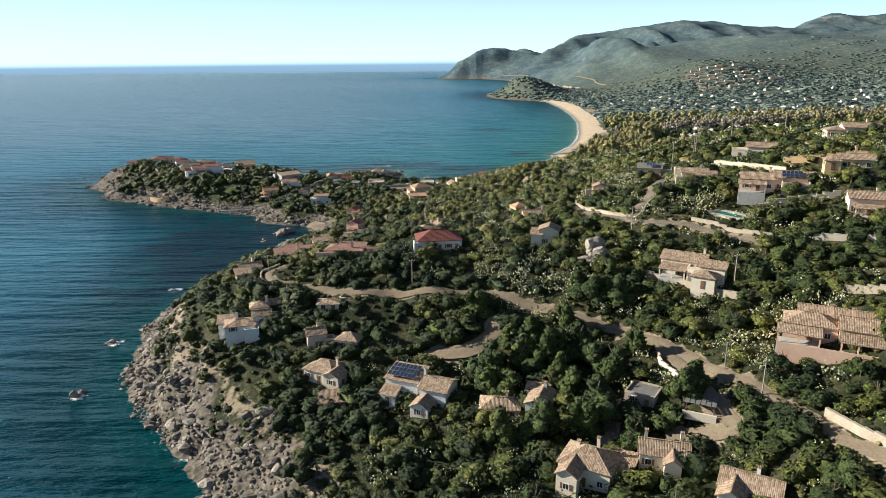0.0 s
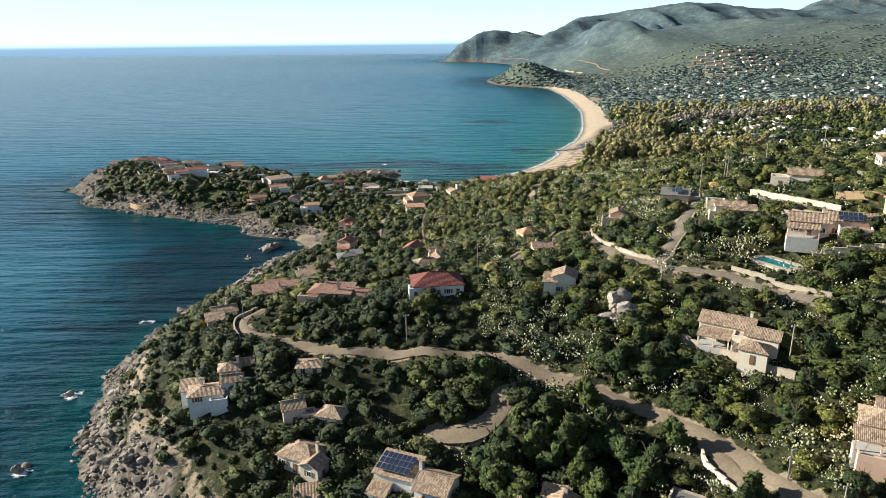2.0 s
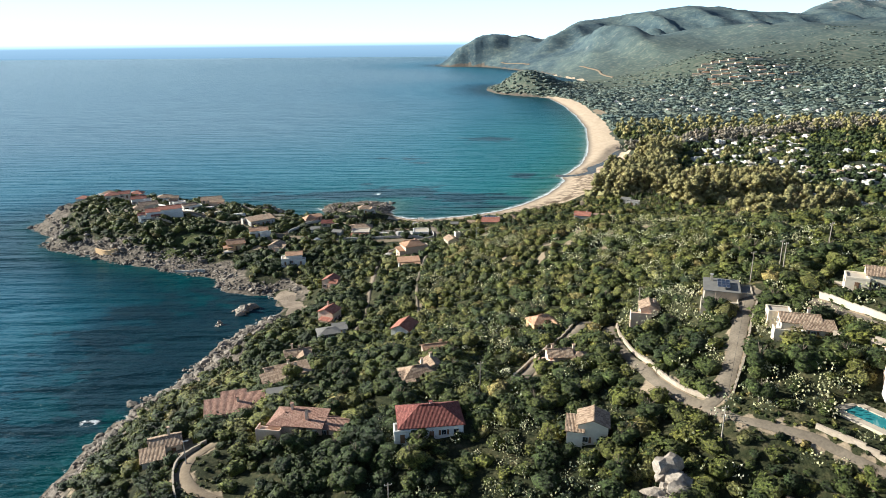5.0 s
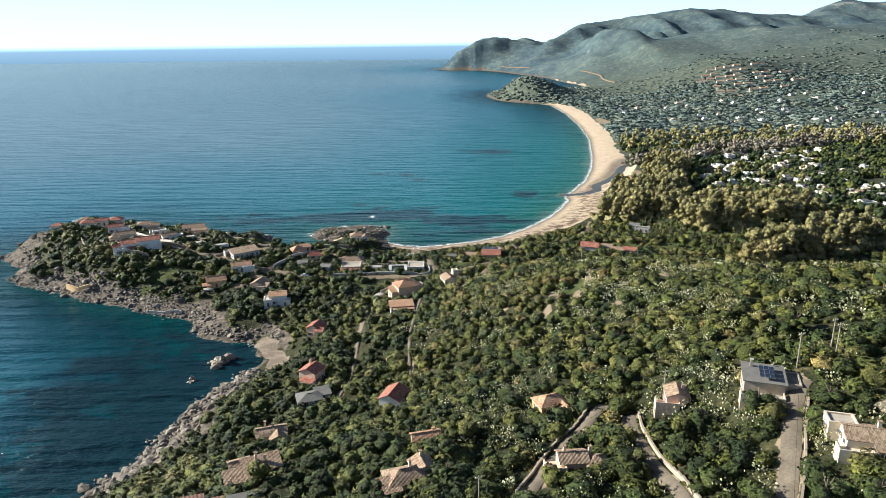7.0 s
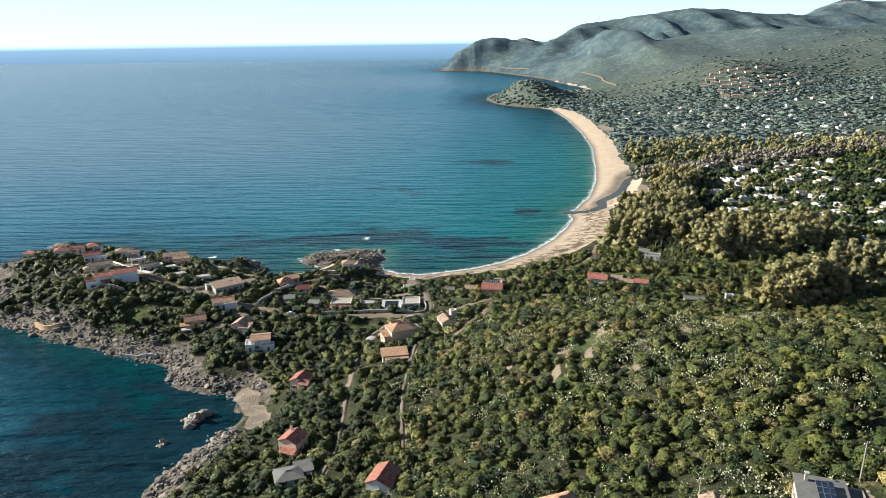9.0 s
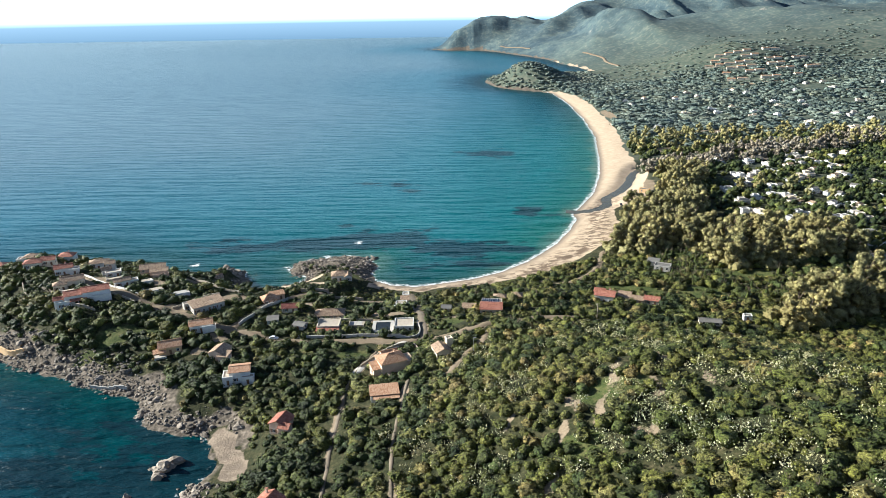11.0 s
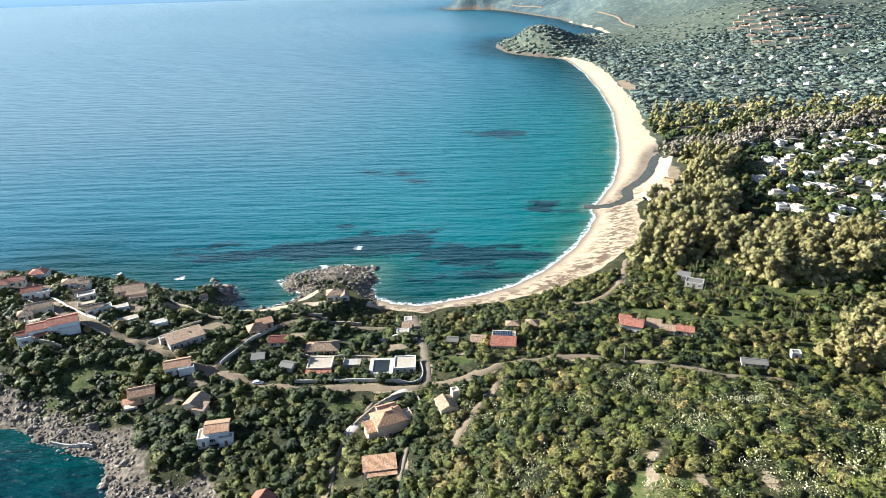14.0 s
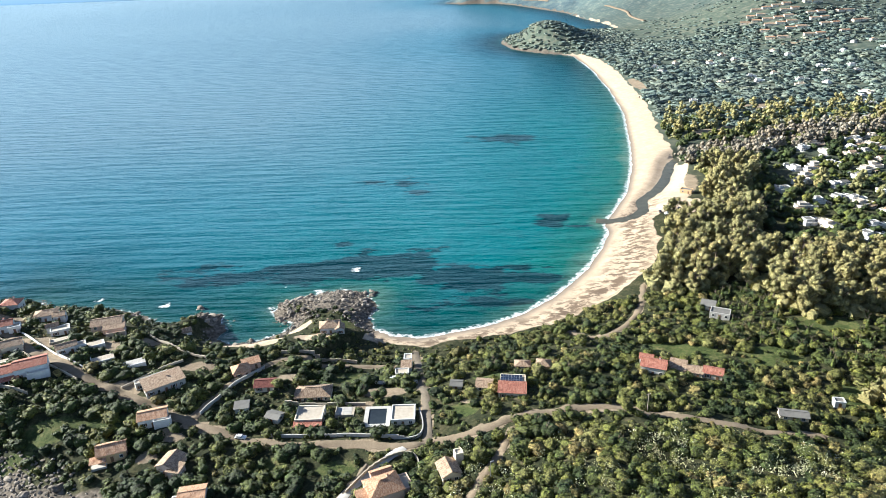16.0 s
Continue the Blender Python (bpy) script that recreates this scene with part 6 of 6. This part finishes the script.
row = [pole(88.9, 253.1, 9), pole(81, 254, 9), pole(51.2, 192.4, 8), pole(68.5, 159.8, 8), pole(60.3, 122.3, 8)]
cable(row, 1.2)
row = [pole(-12.4, 188.8, 8), pole(6.7, 229, 8), pole(53.2, 260.7, 8)]
cable(row, 1.2)
row = [pole(133.9, 280.9, 10), pole(104.6, 261, 9), pole(89.3, 256, 9)]
cable(row, 1.0)
pole(12.2, 411.9, 7, True), pole(68, 447.6, 8), pole(-60.4, 210.5, 6, True), pole(57, 133, 6, True)


def car(x, y, turn, paint, label):
    z = float(ground_height(np.array([x]), np.array([y]))[0]) + 0.34
    root = new("car")
    root.matrix_basis = pose(x, y, z, 0, 0, turn)
    tagged(root, label, "car")
    bm = boxes((0, 0, 0.32, 4.1, 1.7, 0.55))
    top = box(bm, -0.2, 0, 0.87, 2.3, 1.55, 0.58)
    for v in top:
        if v.co.z > 1.2:
            v.co.x = -0.2 + (v.co.x + 0.2) * 0.72
            v.co.y *= 0.86
    bmesh.ops.bevel(bm, geom=list(bm.edges), offset=0.07, segments=2, affect="EDGES")
    part("body", bm, paint, root)
    part("windscreen", boxes((-0.2, 0, 0.95, 2.06, 1.5, 0.36)), GLASS, root)
    for px in (-1.3, 1.3):
        for py in (-0.78, 0.78):
            bm = bmesh.new()
            bmesh.ops.create_cone(bm, cap_ends=True, segments=12, radius1=0.32, radius2=0.32, depth=0.2, matrix=Matrix.Translation((px, py, 0.32)) @ Matrix.Rotation(math.pi / 2, 4, "X"))
            part("wheel", bm, RUBBER, root)


car(-75.9, 444.1, -10, CARPAINT, "white hatchback parked on the dirt road")
car(-24.7, 485.3, 5, CARPAINT, "white car parked by the outbuildings")
for k, (px, py) in enumerate(((138.1, 678.1), (141, 681.9), (145, 679.7), (147.9, 685.5), (147.1, 669.6), (135, 683.2))):
    car(px, py, 30 + 11 * k, (CARPAINT, CARDARK)[k % 2], "small car parked on the sand by the beach")


# ---- crags that stand out of the scrub, and islets in the cove ----
def crag(label, x, y, size, seed, up=0.0, count=7):
    r = np.random.RandomState(seed)
    root = new("crag")
    z = max(0.0, float(ground_height(np.array([x]), np.array([y]))[0])) + up
    root.matrix_basis = pose(x, y, z)
    tagged(root, label, "rock")
    for k in range(count):
        v, f = boulder_shape(seed + 7 * k)
        s = size * r.uniform(0.35, 0.8)
        v = v * s * np.array([1, 1, 1.5 if k == 0 else 1.0]) + np.array([r.normal(0, 0.5 * size), r.normal(0, 0.5 * size), 0.25 * s + (0.5 * size if k == 0 else 0)])
        mesh = from_arrays("stone", v, f, False)
        mesh.materials.append(BOULDER)
        part("stone", mesh, None, root)
    FOOTPRINTS.append((x, y, size))


crag("pale granite crag rising above the scrub", 41.8, 186.0, 3.6, 3, 0.6, 6)
crag("pale granite outcrop on the slope", 38.7, 184.0, 2.4, 5)
crag("granite outcrop beside the road", 81.8, 105, 2.6, 8)
crag("low granite islet in the cove", -95.0, 367, 3.8, 11, -0.7, 14)
crag("half-sunken rocks off the cove beach", -102.1, 351.2, 1.8, 14, -0.6, 6)
crag("surf-washed rock off the shore", -109, 177, 2.2, 17, -0.8, 6)
crag("dark rock awash off the point", -117, 215, 2.2, 19, -0.9, 6)
crag("rocks awash beyond the headland", -135.3, 565.8, 2.4, 23, -0.9, 6)


# ---- planting ----
def cactus_ground(x, y):
    """Patches of the slope where prickly pear takes the place of scrub."""
    dense = bump2(x, y, 26, 50) + 0.6 * bump2(x, y, 8, 51)
    return (dense > 0.82 - 0.6 * np.exp(-(((x - 75) / 60) ** 2) - ((y - 300) / 120) ** 2) - 0.45 * np.exp(-(((x - 55) / 35) ** 2) - ((y - 165) / 50) ** 2)) & ((x > 5) | (y > 290)) & (y < 435)


def plant_scrub():
    rich = [bush_shape(k, 135, 0.112) for k in range(14)]
    lean = [bush_shape(40 + k, 84, 0.138) for k in range(12)]
    for name, x0, x1, y0, y1, step, shapes, seed in (("scrub", -105, 165, 60, 235, 3.05, rich, 1), ("scrub", -115, 200, 235, 420, 3.05, lean, 2), ("scrub", -270, 240, 420, 560, 3.2, lean, 3), ("scrub", -190, -115, 405, 420, 3.2, lean, 10)):
        x, y, r = jittered(x0, x1, y0, y1, step, seed)
        ok = free_ground(x, y, lawns=True) & (patches(x, y, GULLIES) < 0.5) & ((patches(x, y, LAWNS) < 0.3) | (r.rand(len(x)) < np.where(y < 400, 0.5, 0.2))) & (r.rand(len(x)) < 0.96 - 0.18 * (bump2(x, y, 16, 40) > 0.55))
        # the ground beside the flight carries coarser cover
        ok &= (np.abs(x) < 18 + 0.68 * y) & (~cactus_ground(x, y) | (r.rand(len(x)) < 0.5))
        x, y = x[ok], y[ok]
        if not len(x):
            continue
        d, _ = shore_distance(x, y)
        grow = np.clip(d / 25, np.where(x < -80, 0.72, 0.45), 1) * (1 + 0.35 * bump2(x, y, 22, 41))
        grow = grow * np.where(y > 425, 0.8, 1.0) * np.where((x < -100) & (y < 485), 1.35, 1.0)
        s = np.clip(r.lognormal(1.12, 0.36, len(x)) * grow, 0.8, 4.6) * (step / 3.05)
        # last term darkens the near left slope: its shade put into the leaf tint
        tint = np.clip(0.40 + 0.20 * bump2(x, y, 30, 42) + 0.14 * bump2(x, y, 9, 43) + r.normal(0, 0.20, len(x)) + 0.20 * np.clip((y - 230) / 100, 0, 1) * (x > -5) - 0.16 * np.clip((225 - y) / 30, 0, 1) * np.clip((45 - x) / 30, 0, 1), 0, 1)
        scatter(name, shapes, x, y, ground_height(x, y) - 0.25, s, s * r.uniform(0.7, 1.05, len(x)), tint, SCRUB, seed, "dense dark green Mediterranean scrub covering the slope")

    # coarser cover on the ground that lies beside and behind the flight
    x, y, r = jittered(-40, 340, -70, 460, 6.0, 4)
    ok = free_ground(x, y) & ((y < 60) | (np.abs(x) >= 18 + 0.68 * y) | (x > 200) | ((x > 165) & (y < 235)))
    x, y = x[ok], y[ok]
    s = np.clip(r.lognormal(1.25, 0.3, len(x)), 1.5, 5)
    scatter("scrub", [bush_shape(140 + k, 26, 0.26) for k in range(8)], x, y, ground_height(x, y) - 0.3, s, s * 0.8, np.clip(r.normal(0.4, 0.2, len(x)), 0, 1), SCRUB, 5, "dense green scrub on the hill's shoulder")


    # low growth along ways and round houses
    x, y, r = jittered(-75, 140, 75, 300, 1.75, 6)
    ex, ey, _ = jittered(-215, 60, 405, 530, 2.6, 8)
    x, y = np.concatenate([x, ex]), np.concatenate([y, ey])
    edge = way_distance(x, y)
    near = (edge > 0.25) & (edge < 3.0)
    for fx, fy, fr in FOOTPRINTS:
        gap = np.hypot(x - fx, y - fy) - fr
        near = (near | (gap < 3.0)) & (gap > -0.15 * fr)
    v = land_values(x, y, 0 * x)
    ok = near & (edge > 0.25) & (v["rock"] < 0.5) & (v["sand"] < 0.3) & (patches(x, y, BARE_PATCHES) < 0.3) & (np.abs(x) < 18 + 0.68 * y) & (r.rand(len(x)) < 0.7)
    x, y = x[ok], y[ok]
    s = np.clip(r.lognormal(-0.15, 0.35, len(x)), 0.4, 1.5)
    scatter("low_scrub", [bush_shape(170 + k, 22, 0.28) for k in range(8)], x, y, ground_height(x, y) - 0.1, s, s * 0.8, np.clip(r.normal(0.55, 0.25, len(x)), 0, 1), SCRUB, 7, "low green and dry shrubs along lanes and garden walls")


def plant_cactus():
    def pads(seed):
        r = np.random.RandomState(seed)
        verts, faces, base = [], [], 0
        for _ in range(24):
            c = np.array([r.uniform(-1.1, 1.1), r.uniform(-1.1, 1.1), r.uniform(0.25, 1.25)])
            a, tip = r.uniform(0, 6.28), r.uniform(-0.6, 0.6)
            u, w = np.array([math.cos(a), math.sin(a), 0]), np.array([-math.sin(a) * tip, math.cos(a) * tip, 1.0])
            ring = [c + 0.15 * math.cos(k * 1.571) * u + 0.15 * math.sin(k * 1.571) * w for k in range(4)]
            n = np.cross(u, w) * 0.035
            verts += [c + n] + ring + [c - n]
            for k in range(4):
                faces += [(base, base + 1 + k, base + 1 + (k + 1) % 4), (base + 5, base + 1 + (k + 1) % 4, base + 1 + k)]
            base += 6
        return np.array(verts), np.array(faces)

    shapes = [pads(k) for k in range(8)]
    x, y, r = jittered(-20, 150, 70, 430, 2.9, 9)
    ok = free_ground(x, y, 0.4, True) & (cactus_ground(x, y) | (r.rand(len(x)) < 0.15)) & (np.abs(x) < 30 + 0.72 * y)
    x, y = x[ok], y[ok]
    s = r.uniform(1.0, 2.0, len(x))
    scatter("prickly_pear", shapes, x, y, ground_height(x, y) + r.uniform(0.0, 1.1, len(x)), s, s * 0.95, np.clip(r.normal(0.55, 0.25, len(x)), 0, 1), CACTUS, 9, "pale grey-green prickly pear thickets on the slope", "cactus")


def tree_pattern(name, kind, seed, label, leaves, material, bare):
    """An Empty with a tapered, forking trunk and a crown; 1 m high over the trunk, scaled when placed."""
    root = new(name)
    tagged(root, label, "tree")
    r = random.Random(seed)
    bm = bmesh.new()
    for k in range(5):
        a, lean = k * 1.3 + r.random(), 0.0 if k == 0 else r.uniform(0.15, 0.3)
        z0, z1 = (0, 0.95) if k == 0 else (0.38 + 0.07 * k, 0.75 + 0.05 * k)
        p, q = Vector((0, 0, z0 - (0.06 if k == 0 else 0))), Vector((lean * math.cos(a), lean * math.sin(a), z1))
        m = Matrix.Translation((p + q) / 2) @ (q - p).to_track_quat("Z", "Y").to_matrix().to_4x4()
        bmesh.ops.create_cone(bm, segments=6, radius1=0.035 if k == 0 else 0.016, radius2=0.008, depth=(q - p).length, matrix=m)
    part("trunk", bm, BARK, root)
    v, f, soft = crown_shape(seed, kind, leaves)
    wide = {"pine": 0.78, "tall": 0.72, "cypress": 0.6, "round": 1.0}[kind]
    v = v * np.array([wide, wide, 0.72 if kind != "round" else 0.62]) + np.array([0, 0, bare])
    mesh = from_arrays("crown", v, f, True)
    soften(mesh, soft)
    mesh.attributes.new("tint", "FLOAT", "POINT").data.foreach_set("value", np.full(len(v), r.random(), np.float32))
    mesh.materials.append(material)
    part("crown", mesh, None, root)
    return root


def grove(patterns, spots, low, high, seed, group):
    r = random.Random(seed)
    for k, (x, y) in enumerate(spots):
        z = float(ground_height(np.array([x]), np.array([y]))[0])
        h = r.uniform(low, high)
        m = pose(x, y, z - 0.1, 0, 0, r.uniform(0, 360))
        if k < len(patterns):
            ob = patterns[k]
            ob.matrix_basis = m
        else:
            ob = copy_thing(patterns[k % len(patterns)], m)
        ob.scale = (h * r.uniform(0.9, 1.2), h * r.uniform(0.9, 1.2), h)
        tagged(ob, group=group)


def spots_in(x0, x1, y0, y1, step, seed, inside, gap=2.2):
    x, y, r = jittered(x0, x1, y0, y1, step, seed)
    ok = free_ground(x, y, gap) & np.array([inside(a, b) for a, b in zip(x, y)], bool)
    return list(zip(x[ok], y[ok]))


plant_scrub()
plant_cactus()
pines = [tree_pattern("pine_tree", "pine", k, "dark green pine with a full crown", 620, PINE, 0.22) for k in range(4)]
grove(pines, spots_in(8, 46, 141, 174, 6.2, 61, lambda x, y: True) + [(18, 128), (26, 126), (35, 120), (9, 128), (47, 127), (50, 131), (30, 131), (8, 145)], 7, 11, 1, "pines among the villas")
oaks = [tree_pattern("evergreen_tree", "round", 20 + k, "rounded dark evergreen tree in the scrub", 420, SCRUB, 0.30) for k in range(5)]
grove(oaks, spots_in(-60, 135, 85, 300, 11, 62, lambda x, y: abs(x) < 25 + 0.7 * y and (x * 7 + y * 3) % 10 < (8 if x > 30 and y < 240 else 5)) + spots_in(-112, 60, 428, 515, 15, 63, lambda x, y: True), 4, 6.5, 2, "evergreen trees on the slope")
gums = [tree_pattern("eucalyptus_tree", "tall", 40 + k, "tall olive-yellow eucalyptus with a loose crown", 850, EUCALYPT, 0.26) for k in range(5)]


def in_wood(x, y):
    shore_x = np.interp(y, [540, 567, 605, 633, 663, 696, 739, 798], [49, 49, 75, 88, 99, 108, 126, 143])
    belt = shore_x + beach_width(y) + 9 < x < shore_x + beach_width(y) + 62 and 555 < y < 790 and oval(x, y, 162, 730, 18, 52, -26) < 0.05 and oval(x, y, 152, 689, 24, 32) < 0.05 and oval(x, y, 87, 548, 20, 15, 40) < 0.05
    east = 142 < x < 242 and 505 + 0.1 * x < y < 590 and x > 157 - 0.4 * (y - 520)
    line = 150 < x < 250 and abs(y - (450 + 0.55 * (x - 151))) < 16
    return belt or east or line


grove(gums, spots_in(110, 262, 450, 780, 9.0, 64, in_wood), 12, 18, 3, "eucalyptus wood behind the beach")
young = [tree_pattern("young_conifer", "cypress", 60 + k, "slim young dark conifer in a plantation", 220, PINE, 0.12) for k in range(3)]
grove(young, spots_in(112, 190, 485, 560, 6.0, 65, lambda x, y: not in_wood(x, y) and x > 112 + 0.4 * abs(y - 520)), 3.5, 7, 4, "young conifers in rows")

# woods and gardens on the plain
far_gums = [crown_shape(80 + k, "tall", 60) for k in range(6)]
far_clump = [bush_shape(120 + k, 18, 0.30) for k in range(8)]
far_round = [crown_shape(90 + k, "round", 30) for k in range(8)]


def far_trees(name, shapes, x0, x1, y0, y1, step, seed, inside, low, high, wide, material, tint, label):
    x, y, r = jittered(x0, x1, y0, y1, step, seed)
    d, _ = shore_distance(x, y)
    ok = inside(x, y) & (d > beach_width(y) + 4) & (x < 40 + 0.72 * y) & (way_distance(x, y) > 2)
    for fx, fy, fr in FOOTPRINTS:
        ok &= np.hypot(x - fx, y - fy) > fr + (5.0 if fy > 900 else 0.5)
    ok &= patches(x, y, BARE_PATCHES) < 0.3
    x, y = x[ok], y[ok]
    h = r.uniform(low, high, len(x))
    scatter(name, shapes, x, y, ground_height(x, y) - 0.05 * h, h * wide, h, np.clip(r.normal(tint, 0.2, len(x)) + 0.22 * bump2(x, y, 70, seed + 300), 0, 1), material, seed, label, "trees")


far_trees("undergrowth", far_clump, 100, 262, 450, 780, 5.5, 70, lambda x, y: np.array([bool(in_wood(a, b)) for a, b in zip(x, y)], bool), 3.5, 7.5, 0.95, EUCALYPT, 0.35, "olive undergrowth between the eucalyptus trunks")
far_trees("village_trees", far_round, 190, 760, 505, 960, 8.0, 71, lambda x, y: (bump2(x, y, 30, 72) > -0.7), 4, 9.5, 1.15, SCRUB, 0.3, "dark green garden trees between the white houses")
far_trees("village_gums", far_gums, 200, 760, 540, 990, 17.0, 73, lambda x, y: (bump2(x, y, 60, 74) > 0.75) | (y > 870), 9, 14, 1.0, EUCALYPT, 0.1, "tall olive-yellow eucalyptus trees on the plain")
far_trees("bare_trees", far_gums, 186, 850, 795, 985, 7.5, 75, lambda x, y: np.abs(y - (806 + 0.40 * (x - 181))) < 26, 6, 11, 1.0, BARE, 0.5, "leafless grey-brown winter trees along the stream")
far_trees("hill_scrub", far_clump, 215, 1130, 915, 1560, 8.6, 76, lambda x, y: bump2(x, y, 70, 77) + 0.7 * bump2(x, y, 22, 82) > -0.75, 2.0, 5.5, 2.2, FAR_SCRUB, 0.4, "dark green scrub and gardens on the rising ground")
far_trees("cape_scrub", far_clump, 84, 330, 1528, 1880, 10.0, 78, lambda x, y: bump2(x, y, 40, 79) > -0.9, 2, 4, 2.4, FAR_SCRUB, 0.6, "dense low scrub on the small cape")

low_clump = [bush_shape(140 + k, 7, 0.40) for k in range(6)]
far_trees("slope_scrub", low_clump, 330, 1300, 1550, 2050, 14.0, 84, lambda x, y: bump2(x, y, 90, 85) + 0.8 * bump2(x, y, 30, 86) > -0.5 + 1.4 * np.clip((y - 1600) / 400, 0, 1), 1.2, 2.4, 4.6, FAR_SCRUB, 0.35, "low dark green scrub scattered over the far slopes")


# ---- granite boulders along the shore ----
def strew_boulders():
    shapes = [boulder_shape(k) for k in range(10)]
    chips = [boulder_shape(20 + k, 0) for k in range(10)]
    for seed, (x0, x1, y0, y1, step, low, high, reach) in enumerate(((-130, -20, 60, 262, 1.12, 0.40, 1.05, 15), (-125, -66, 262, 358, 1.25, 0.45, 1.2, 13), (-300, -74, 378, 500, 1.3, 0.40, 1.1, 13), (-300, -30, 500, 600, 1.4, 0.4, 1.0, 9))):
        x, y, r = jittered(x0, x1, y0, y1, step, 100 + seed)
        d, which = shore_distance(x, y)
        d = d + 4 * bump2(x, y, 18, 101)
        v = land_values(x, y, 0 * x)
        ok = (d > 0.3 - 4 * r.rand(len(x)) ** 6) & ((d < reach * r.uniform(0.4, 1.15, len(x))) | ((patches(x, y, ROCKY) > 0.25) & (r.rand(len(x)) < 0.3))) & (v["sand"] < 0.3) & ~((which >= BAY_FROM) & (which < BAY_TO))
        x, y, d = x[ok], y[ok], d[ok]
        s = r.uniform(low, high, len(x)) * np.where(r.rand(len(x)) < 0.10, 1.8, 0.75)
        z = np.maximum(ground_height(x, y), -0.2)
        for name, forms, pick in (("boulders", shapes, s > 0.9), ("rocks", chips, s <= 0.9)):
            scatter(name, forms, x[pick], y[pick], z[pick] + 0.15 * s[pick], s[pick], s[pick] * 0.9, r.rand(pick.sum()), BOULDER, 110 + seed, "jumbled pale granite boulders along the waterline" if name == "boulders" else "small broken granite rocks between the boulders", name)


strew_boulders()
